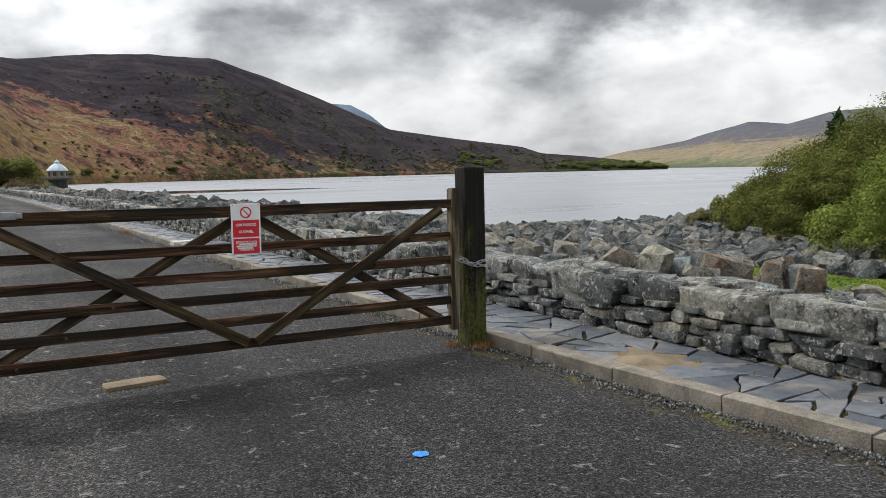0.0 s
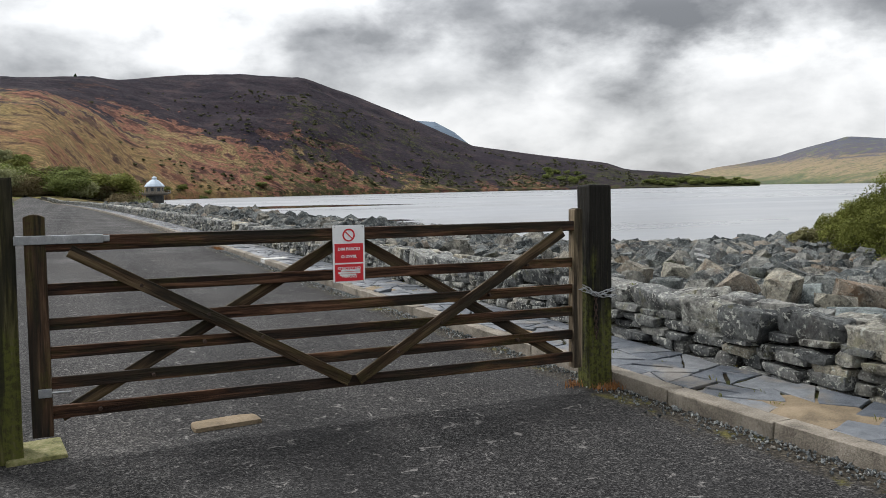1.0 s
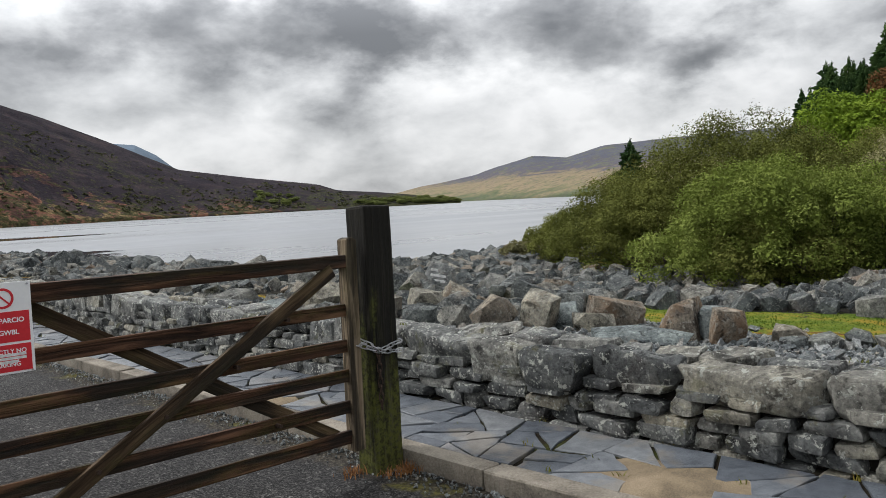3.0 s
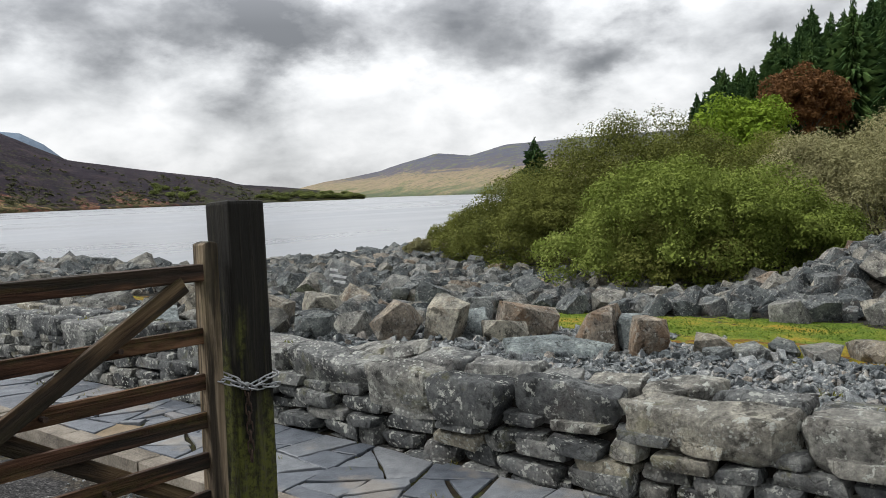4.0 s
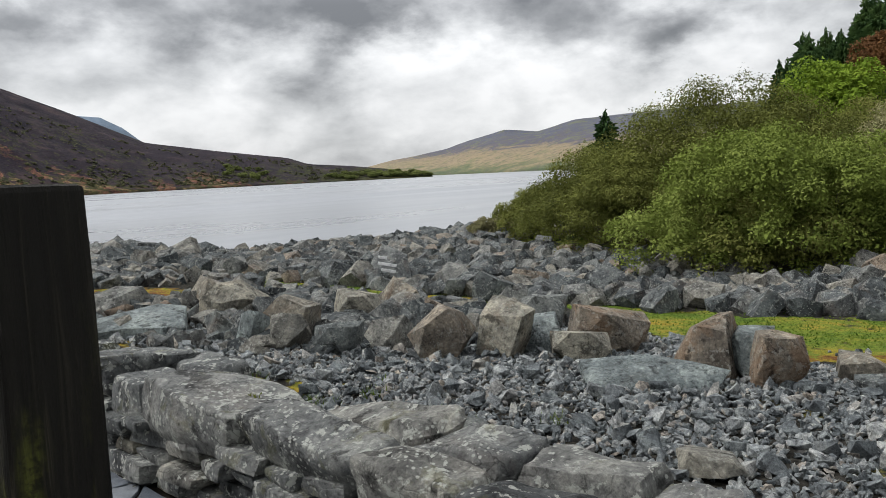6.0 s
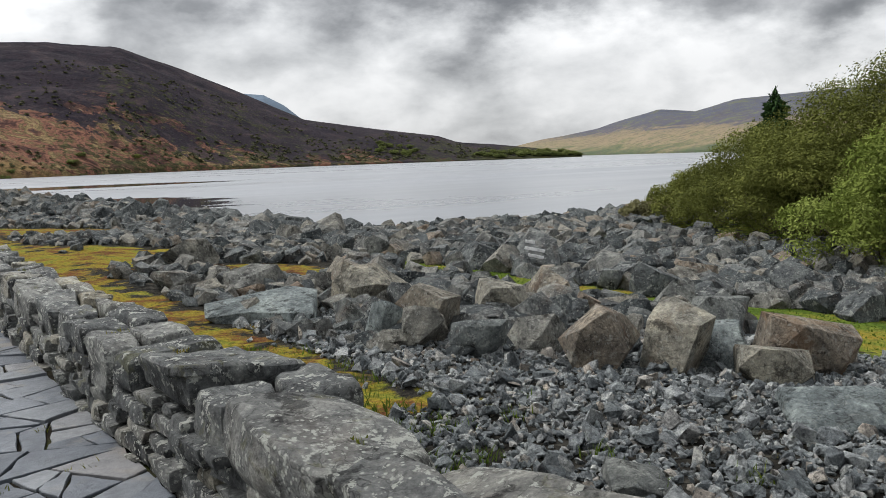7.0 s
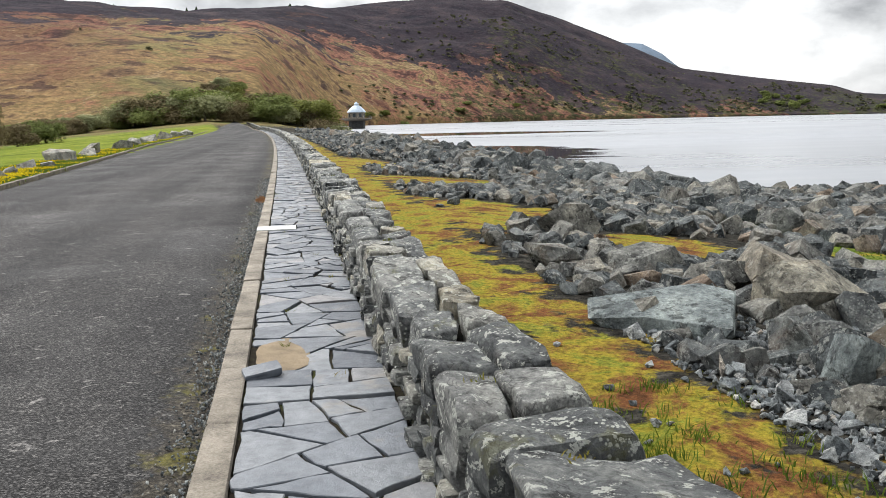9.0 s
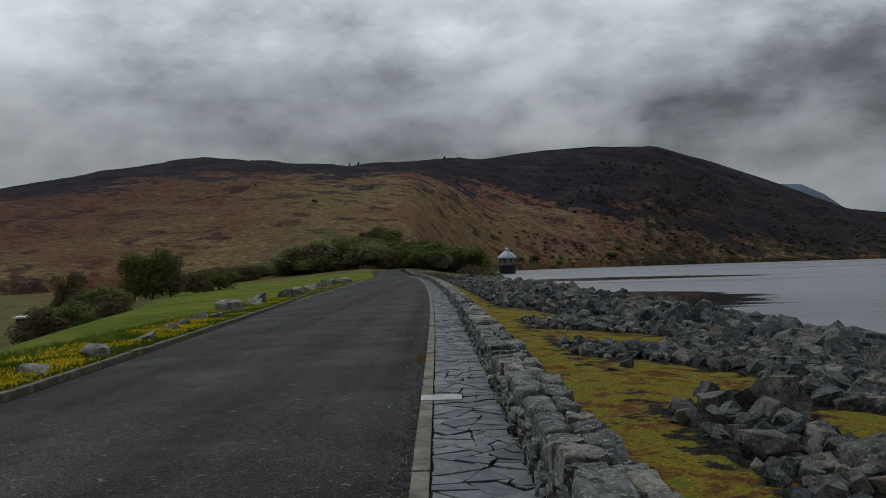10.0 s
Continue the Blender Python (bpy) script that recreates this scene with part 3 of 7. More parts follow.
def water_material():
    """Wind-ruffled water, with two calm slicks in the lee of the dam."""
    m, nt, b = material("lake_water", 0.3, 0.5)
    b.inputs["Base Color"].default_value = (0.232, 0.244, 0.262, 1)
    b.inputs["Metallic"].default_value = 0.88
    b.inputs["IOR"].default_value = 1.45
    where = place_of(nt, True)

    def streaks(turn, across, along, shift):
        wide = node(nt, "ShaderNodeMapping")
        wide.inputs["Rotation"].default_value = (0, 0, radians(turn))
        wide.inputs["Location"].default_value = (shift, 0, 0)
        wide.inputs["Scale"].default_value = (along, across, 1)
        link(nt, where, wide.inputs[0])
        return noise_of(nt, wide.outputs[0], 1.0, 7, 0.62, 0.3)

    streak = streaks(25, 0.11, 0.016, 3.0)
    spot = node(nt, "ShaderNodeSeparateXYZ")
    link(nt, where, spot.inputs[0])

    def pool(x, y, rx, ry):
        u = math_node(nt, "DIVIDE", math_node(nt, "SUBTRACT", spot.outputs[0], x), rx)
        v = math_node(nt, "DIVIDE", math_node(nt, "SUBTRACT", spot.outputs[1], y), ry)
        return math_node(nt, "SUBTRACT", 1.0, math_node(nt, "ADD", math_node(nt, "MULTIPLY", u, u), math_node(nt, "MULTIPLY", v, v)))

    lee = math_node(nt, "MAXIMUM", math_node(nt, "MAXIMUM", pool(22, 108, 22, 32), pool(45, 230, 52, 22)), -1.0)
    calm = ramp(nt, [(0.47, (0.36, 0.36, 0.36)), (0.53, (0.04, 0.04, 0.04))])
    link(nt, math_node(nt, "ADD", math_node(nt, "MULTIPLY", lee, 0.32), math_node(nt, "ADD", 0.40, math_node(nt, "MULTIPLY", math_node(nt, "SUBTRACT", streak, 0.5), 0.42))), calm.inputs[0])
    soft = ramp(nt, [(0.3, (0.72, 0.72, 0.72)), (0.7, (1.2, 1.2, 1.2))])
    link(nt, streaks(70, 0.02, 0.004, 9.0), soft.inputs[0])
    link(nt, math_node(nt, "MULTIPLY", calm.outputs[0], soft.outputs[0]), b.inputs["Roughness"])
    return m


M_WATER = water_material()


def leaf_material(name, stops):
    m, nt, b = material(name, 0.8, 0.05)
    r = ramp(nt, stops)
    where = place_of(nt, True)
    own = math_node(nt, "MULTIPLY", math_node(nt, "SUBTRACT", node(nt, "ShaderNodeObjectInfo").outputs["Random"], 0.5), 0.30)
    mixed = math_node(nt, "ADD", math_node(nt, "MULTIPLY", node(nt, "ShaderNodeNewGeometry").outputs["Random Per Island"], 0.22), math_node(nt, "MULTIPLY", noise_of(nt, where, 1.0, 4, 0.55), 0.75))
    mixed = math_node(nt, "ADD", mixed, own)
    link(nt, mixed, r.inputs[0])
    link(nt, r.outputs[0], b.inputs["Base Color"])
    thin = node(nt, "ShaderNodeBsdfTranslucent")
    link(nt, r.outputs[0], thin.inputs[0])
    blend = node(nt, "ShaderNodeMixShader", Fac=0.18)
    link(nt, b.outputs[0], blend.inputs[1]), link(nt, thin.outputs[0], blend.inputs[2])
    link(nt, blend.outputs[0], nt.nodes["Material Output"].inputs[0])
    return m


M_WILLOW = leaf_material("willow_leaves", [(0.1, (0.055, 0.063, 0.016)), (0.4, (0.105, 0.116, 0.028)), (0.65, (0.150, 0.162, 0.040)), (0.95, (0.215, 0.215, 0.066))])
M_BRIGHT = leaf_material("spring_leaves", [(0.1, (0.075, 0.098, 0.020)), (0.5, (0.145, 0.185, 0.036)), (0.95, (0.240, 0.280, 0.075))])
M_GREY = leaf_material("grey_willow_leaves", [(0.1, (0.120, 0.112, 0.055)), (0.5, (0.205, 0.195, 0.095)), (0.95, (0.300, 0.285, 0.150))])
M_COPPER = leaf_material("copper_leaves", [(0.2, (0.076, 0.042, 0.020)), (0.5, (0.127, 0.062, 0.026)), (0.85, (0.190, 0.101, 0.040))])
M_FIR = leaf_material("fir_needles", [(0.2, (0.022, 0.045, 0.016)), (0.5, (0.042, 0.080, 0.026)), (0.85, (0.080, 0.130, 0.038))])
M_SCRUB = leaf_material("scrub_leaves", [(0.2, (0.075, 0.092, 0.028)), (0.5, (0.140, 0.165, 0.050)), (0.85, (0.230, 0.260, 0.085))])
M_THORN = leaf_material("thorn_scrub_leaves", [(0.2, (0.058, 0.062, 0.032)), (0.5, (0.095, 0.100, 0.050)), (0.85, (0.150, 0.150, 0.078))])
M_BROWN = leaf_material("brown_scrub_leaves", [(0.2, (0.080, 0.064, 0.034)), (0.5, (0.140, 0.112, 0.058)), (0.85, (0.205, 0.168, 0.088))])
M_OLIVE = leaf_material("olive_scrub_leaves", [(0.2, (0.12, 0.125, 0.060)), (0.5, (0.195, 0.205, 0.100)), (0.85, (0.280, 0.290, 0.150))])
M_GRASS = leaf_material("grass_blades", [(0.2, (0.073, 0.094, 0.017)), (0.5, (0.146, 0.156, 0.026)), (0.85, (0.305, 0.217, 0.052))])
M_SPRING = leaf_material("fresh_leaves", [(0.2, (0.10, 0.155, 0.018)), (0.5, (0.165, 0.245, 0.026)), (0.85, (0.25, 0.33, 0.045))])
M_LAWN = leaf_material("green_grass_blades", [(0.2, (0.050, 0.085, 0.014)), (0.5, (0.095, 0.145, 0.020)), (0.85, (0.190, 0.210, 0.035))])
M_FLOWER = leaf_material("yellow_petals", [(0.2, (0.500, 0.360, 0.010)), (0.85, (0.750, 0.600, 0.030))])
M_BARK = plain("bark", [(0.3, (0.05, 0.042, 0.03)), (0.7, (0.13, 0.115, 0.09))], 6.0, 0.95, 0.6, 30, 0.03)
M_TWIG = plain("pale_twigs", [(0.3, (0.16, 0.145, 0.105)), (0.7, (0.30, 0.27, 0.20))], 6.0, 0.95, 0.0, 30)

# ---- helpers for meshes ----


def mesh_object(name, verts, faces, mat, parent=None, label="", smooth=False):
    me = bpy.data.meshes.new(name)
    me.from_pydata([tuple(v) for v in verts], [], [tuple(f) for f in faces])
    me.update()
    if mat:
        me.materials.append(mat)
    if smooth:
        me.shade_smooth()
    ob = new(name, me)
    if parent:
        ob.parent = parent
    return tagged(ob, label) if label else ob


def part(name, bm, mat, parent, label="", smooth=False):
    me = bpy.data.meshes.new(name)
    bm.normal_update()
    bm.to_mesh(me)
    bm.free()
    me.materials.append(mat)
    if smooth:
        me.shade_smooth()
    ob = new(name, me)
    ob.parent = parent
    return tagged(ob, label) if label else ob


def thing(name, m, label, category, group="", kind=""):
    ob = new(name)
    ob.empty_display_size = 0.2
    ob.matrix_world = m if isinstance(m, Matrix) else pose(*m)
    return tagged(ob, label, category, group, kind)


def box(bm, lo, hi, bevel=0.0, turn=None):
    """A bevelled block between two corners."""
    c = [(a + b) / 2 for a, b in zip(lo, hi)]
    s = [b - a for a, b in zip(lo, hi)]
    m = Matrix.Translation(c) @ (turn or Matrix()) @ Matrix.Diagonal((*s, 1))
    made = bmesh.ops.create_cube(bm, size=1, matrix=m)["verts"]
    if bevel:
        edges = list({e for v in made for e in v.link_edges})
        bmesh.ops.bevel(bm, geom=edges, offset=bevel, segments=2, profile=0.6, affect="EDGES")
    return bm


def rod(bm, a, b, r, sides=10, r2=None):
    a, b = Vector(a), Vector(b)
    d = b - a
    m = Matrix.Translation((a + b) / 2) @ d.to_track_quat("Z", "Y").to_matrix().to_4x4()
    bmesh.ops.create_cone(bm, cap_ends=True, segments=sides, radius1=r, radius2=r if r2 is None else r2, depth=d.length, matrix=m)
    return bm


def chunk_stone(rng, size, jitter=0.3, chips=3):
    """A quarried block: the hull of a box's moved corners, with some corners knocked off."""
    pts = []
    for i in (-1, 1):
        for j in (-1, 1):
            for k in (-1, 1):
                c = np.array([i, j, k], float)
                if rng.random() < 0.3:      # a corner broken away
                    for axis in range(3):
                        q = c.copy()
                        q[axis] *= rng.uniform(-0.1, 0.7)
                        pts.append(q + rng.normal(0, 0.06, 3))
                else:
                    pts.append(c * (1 - rng.uniform(0, jitter, 3)))
    for _ in range(chips):
        q = rng.uniform(-0.7, 0.7, 3)
        q[rng.integers(3)] = rng.choice([-1, 1]) * rng.uniform(0.95, 1.12)
        pts.append(q)
    p = np.array(pts)
    p = (p - (p.max(0) + p.min(0)) / 2) / (p.max(0) - p.min(0)) * np.array(size)
    bm = bmesh.new()
    for q in p:
        bm.verts.new(q)
    out = bmesh.ops.convex_hull(bm, input=list(bm.verts))
    junk = [g for g in out["geom_interior"] + out["geom_unused"] if isinstance(g, bmesh.types.BMVert)]
    if junk:
        bmesh.ops.delete(bm, geom=list(set(junk)), context="VERTS")
    bmesh.ops.recalc_face_normals(bm, faces=list(bm.faces))
    return bm


def hull_stone(rng, size, n=13, square=0.55, top_flat=False):
    """A broken stone as the hull of scattered points: faceted, with the given size. square: 1 for blocks, 0 for round ones."""
    pts = rng.normal(size=(n, 3))
    ball = pts / np.linalg.norm(pts, axis=1, keepdims=True)
    cube = pts / np.abs(pts).max(axis=1, keepdims=True)
    p = (ball * (1 - square) + cube * square) * rng.uniform(0.82, 1.0, (n, 1))
    p = (p - (p.max(0) + p.min(0)) / 2) / (p.max(0) - p.min(0)) * np.array(size)
    bm = bmesh.new()
    for q in p:
        bm.verts.new(q)
    out = bmesh.ops.convex_hull(bm, input=list(bm.verts))
    junk = [g for g in out["geom_interior"] + out["geom_unused"] if isinstance(g, bmesh.types.BMVert)]
    if junk:
        bmesh.ops.delete(bm, geom=list(set(junk)), context="VERTS")
    bmesh.ops.recalc_face_normals(bm, faces=list(bm.faces))
    return bm


def block_stone(rng, size, rough=0.12, cuts=3):
    """A roughly squared stone: a block with worn corners, skewed faces and an uneven skin."""
    bm = bmesh.new()
    bmesh.ops.create_cube(bm, size=1)
    bmesh.ops.subdivide_edges(bm, edges=list(bm.edges), cuts=cuts, use_grid_fill=True)
    corner = {(i, j, k): rng.uniform(-rough, 0.03, 3) * (1.25, 1.25, 0.6) for i in (0, 1) for j in (0, 1) for k in (0, 1)}
    off = Vector(rng.uniform(0, 50, 3))
    for v in bm.verts:
        p = v.co.copy()
        u = [c + 0.5 for c in p]
        skew = np.zeros(3)
        for (i, j, k), d in corner.items():
            w = (u[0] if i else 1 - u[0]) * (u[1] if j else 1 - u[1]) * (u[2] if k else 1 - u[2])
            skew += w * d * np.array([1 if i else -1, 1 if j else -1, 1 if k else -1])
        worn = sum(max(0.0, abs(c) - 0.34) for c in p) - 0.16
        q = p + Vector(skew) - p * max(0.0, worn) * 0.3
        q += p.normalized() * (0.036 * rough / 0.1 * noise.fractal(p * 2.2 + off, 1.0, 2.0, 3) + 0.022 * noise.noise(p * 7 + off))
        v.co = q
    bmesh.ops.transform(bm, matrix=Matrix.Diagonal((*size, 1)), verts=list(bm.verts))
    return bm


def broken(bm, rng, amount=0.05, cuts=1):
    """Uneven fracture faces for a hull."""
    bmesh.ops.subdivide_edges(bm, edges=list(bm.edges), cuts=cuts, use_grid_fill=True)
    bmesh.ops.triangulate(bm, faces=list(bm.faces))
    off = Vector(rng.uniform(0, 50, 3))
    reach = max(v.co.length for v in bm.verts)
    for v in bm.verts:
        v.co += v.co.normalized() * reach * amount * (noise.fractal(v.co / reach * 2.5 + off, 1.0, 2.0, 3) + rng.normal(0, 0.25))
    return bm


def data_of(bm, name, mat):
    me = bpy.data.meshes.new(name)
    bm.to_mesh(me)
    bm.free()
    me.materials.append(mat)
    me.shade_smooth()
    me.set_sharp_from_angle(angle=radians(28))
    return me


def arrays_of(me):
    v = np.array([x.co[:] for x in me.vertices])
    f = [tuple(p.vertices) for p in me.polygons]
    return v, f


def joined(name, shapes, mats, mat, parent=None, smooth=False):
    """One mesh of many copies: mats is a list of (shape index, 4x4 matrix)."""
    verts, faces, base = [], [], 0
    for k, m in mats:
        v, f = shapes[k]
        m = np.array(m)
        verts.append(v @ m[:3, :3].T + m[:3, 3])
        faces.extend([tuple(i + base for i in p) for p in f])
        base += len(v)
    allv = np.concatenate(verts)
    return mesh_object(name, allv.tolist(), faces, mat, parent, smooth=smooth)


def smoothstep(a, b, x):
    t = np.clip((np.asarray(x, float) - a) / (b - a), 0, 1)
    return t * t * (3 - 2 * t)


def fbm(x, y, z=0.0, octaves=4):
    return noise.fractal(Vector((x, y, z)), 1.0, 2.0, octaves)


# ---- the plan: x towards the lake, y along the dam's road, z up from the road ----
LAKE = -3.0
WIDER = (1.5 - LAKE) / 4.1


def bend(y):
    """The road swings to the left in the distance."""
    return -0.00025 * max(0.0, y - 15) ** 2


def kerb_x(y):
    before = 0.045 * max(0.0, -0.8 - y) + 0.03 * max(0.0, -2.2 - y)
    return 0.27 + bend(y) + before


def left_x(y):
    return bend(y) - 5.65 - 0.05 * min(max(y - 12, 0), 50)


SLOPE_X = [-400, -90, -60, -40, -20, -11, -9, 0, 1.9, 3.2, 4.5, 6.5, 8.0, 10.5, 13.0, 18.0, 40.0, 60.0, 110.0, 400.0]
SLOPE_Z = [-9, -7, -4.2, -2.0, -0.75, -0.3, 0.0, -0.04, -0.02, -0.02, -0.12, -0.26, -0.36, -0.48, -1.1, -1.85, -2.1, 1.5, 12.0, 60.0]


def shore_gap(x, y):
    """Metres from the edge of the rock bank: positive out over the lake."""
    along = x - bend(y) - (16.0 + 1.2 * math.sin(y * 0.21) * (1 if y < 90 else 0.3))
    across = (y - 31.5 + 0.11 * (x - 30)) * 0.98
    return min(along, across) if y > 0 else min(along, across)


def lawn_edge(y):
    """Where the mown field ends and the rough valley side begins."""
    return -8.5 - 0.26 * max(0.0, y - 15)


def ground_z(x, y):
    z = float(np.interp(x - bend(y), SLOPE_X, SLOPE_Z))
    gap = shore_gap(x, y)
    if x > 10:
        z -= 0.55 * max(0.0, gap)
    if x > 9:      # a low rock bank on this side of the bushes
        z += 2.9 * math.exp(-((x - 20) / 7) ** 2 - ((y + 1.5) / 4.0) ** 2) * float(smoothstep(11.3, 14, x))
    if y > 170:    # the dam ends against rising ground
        z += max(0.0, y - 170) * 0.02 * (1.0 if x < 15 else 0.0)
    if x < -9:
        z += 0.4 * float(smoothstep(30, 190, y)) * float(smoothstep(-9, -20, x)) * float(smoothstep(-40, -22, x + 0.03 * (y - 150)))
        z -= 2.5 * float(smoothstep(-22, -50, x)) * float(smoothstep(150, 60, y))
        z -= 2.1 * float(smoothstep(lawn_edge(y), lawn_edge(y) - 11, x)) * float(smoothstep(115, 75, y))
    if abs(x) > 1.9:
        z += 0.05 * fbm(x * 0.5, y * 0.5) * min(1.0, (abs(x) - 1.9) * 0.5)
    return max(z, -12.0)


def bank_start(y):
    """How far from the road the bank of large rocks begins."""
    return float(np.interp(y, [-9, -2, 1, 3.5, 7.5, 12, 16, 28], [11.0, 10.4, 9.7, 8.9, 8.4, 8.4, 8.3, 7.2]))


def cover_of(x, y):
    """How much moss, grass and rough moor grows here."""
    xb = x - bend(y)
    moss = grass = moor = 0.0
    if xb > 1.5 and y < 160:
        strip = 1 - abs(xb - 2.55) / 0.95 if y > 3.2 else 1 - abs(xb - 2.15) / 0.55
        strip *= float(smoothstep(1.2, 3.4, y))
        moss = max(0.0, strip) * 0.95
        for cx, cy, rx, ry in ((3.6, 14.5, 1.9, 2.6), (4.6, 22.5, 2.0, 2.5), (3.4, 32, 1.6, 4), (5.6, 11.0, 0.9, 1.2)):
            d = ((xb - cx) / rx) ** 2 + ((y - cy) / ry) ** 2
            moss = max(moss, 0.95 * (1 - d * 0.55))
        # the grass track between the boulders and the bank
        half = float(np.interp(y, [-9, -2, 1, 4, 8, 14], [4.0, 2.6, 1.9, 1.15, 0.85, 0.6]))
        mid = bank_start(y) - half + 0.45
        track = (1 - abs(xb - mid) / half) * float(smoothstep(16, 11, y)) if y > -12 else 0
        grass = max(grass, track * 2.0)
        if y < 2.5 and 5.8 < xb < 8.3:      # yellow moss on the near side of the track
            sere = float(smoothstep(8.3, 7.3, xb)) * float(smoothstep(2.5, 0.8, y))
            moss, grass = max(moss, sere * min(1.0, grass * 1.6)), grass * (1 - 0.75 * sere)
    if xb < -6.0:
        grass = 1.0
        moor = 0.85 * float(smoothstep(lawn_edge(y) - 1, lawn_edge(y) - 8, x))
    if xb > 17 and y < 24:
        grass = max(grass, 0.55 * float(smoothstep(17, 24, xb)))
        moor = 0.6 * float(smoothstep(30, 60, xb))
    if y > 170 and xb < 20:
        moor = max(moor, float(smoothstep(170, 230, y)))
    return min(1, max(0, moss)), min(1, max(0, grass)), min(1, max(0, moor))


def lawn_of(x, y):
    """The mown field beside the road."""
    xb = x - bend(y)
    return float(smoothstep(-6.0, -6.6, xb)) * float(smoothstep(lawn_edge(y) - 2.5, lawn_edge(y), x)) * float(smoothstep(215, 175, y))


def build_ground():
    xs = np.unique(np.concatenate([np.linspace(-420, -60, 19), np.linspace(-60, -6, 37), np.array([-5.9, -3, 0, 1.6]), np.linspace(1.9, 14, 62), np.linspace(14, 50, 73), np.linspace(50, 140, 31), np.linspace(140, 420, 15)]))
    ys = np.unique(np.concatenate([np.linspace(-320, -20, 16), np.linspace(-20, -5, 16), np.linspace(-5, 26, 125), np.linspace(26, 60, 69), np.linspace(60, 180, 61), np.linspace(180, 420, 25)]))
    verts, cov = [], []
    for y in ys:
        for x in xs:
            gx = x + bend(min(y, 260.0))
            z = ground_z(gx, y)
            verts.append((gx, y, z - (0.12 if -6.4 < x < 1.75 else 0.0)))
            cov.append(cover_of(gx, y))
    nx = len(xs)
    faces = [(j * nx + i, j * nx + i + 1, (j + 1) * nx + i + 1, (j + 1) * nx + i) for j in range(len(ys) - 1) for i in range(nx - 1)]
    ob = mesh_object("ground", verts, faces, M_GROUND, smooth=True)
    at = ob.data.attributes.new("cover", "FLOAT_COLOR", "POINT")
    at.data.foreach_set("color", np.array([(*c, lawn_of(v[0], v[1])) for c, v in zip(cov, verts)], dtype=np.float32).ravel())
    return tagged(ob, "stony ground with moss, chippings and rough grass", "ground", kind="structure")


ground = build_ground()


def build_road():
    ys = np.concatenate([np.linspace(-14, 30, 45), np.linspace(32, 120, 45), np.linspace(124, 260, 35)])
    verts, faces, near = [], [], []
    steps = [0, 0.12, 0.25, 0.38, 0.5, 0.62, 0.75, 0.85, 0.90, 0.935, 0.955, 0.975, 1.0]
    n = len(steps)
    for y in ys:
        a, b = left_x(y), kerb_x(y) + 0.02
        if y < -2.5:
            a -= 0.9 * (-2.5 - y)
        for u in steps:
            near.append(min(1.0, max(0.0, 1.15 - (b - a) * (1 - u) / 0.42)))
            z = 0.035 * math.sin(math.pi * u) - 0.012 + (max(0.0, y - 170) * 0.02)
            if y < 3:
                z *= 0.5
            verts.append((a + (b - a) * u, y, z))
    for j in range(len(ys) - 1):
        for i in range(n - 1):
            faces.append((j * n + i, j * n + i + 1, (j + 1) * n + i + 1, (j + 1) * n + i))
    ob = mesh_object("road", verts, faces, M_ROAD, smooth=True)
    at = ob.data.attributes.new("fringe", "FLOAT", "POINT")
    at.data.foreach_set("value", np.array(near, dtype=np.float32))
    return tagged(ob, "damp worn grey asphalt road along the dam", "road", kind="structure")


road = build_road()


def build_lake():
    ob = mesh_object("water", [(9, 10, LAKE), (4500, 10, LAKE), (4500, 4200, LAKE), (-12, 4200, LAKE), (-12, 330, LAKE), (bend(250) + 9, 250, LAKE), (bend(180) + 9, 180, LAKE), (bend(90) + 9, 90, LAKE)], [tuple(range(8))], M_WATER)
    return tagged(ob, "calm grey lake with wind-smoothed streaks", "lake", kind="structure")


lake = build_lake()


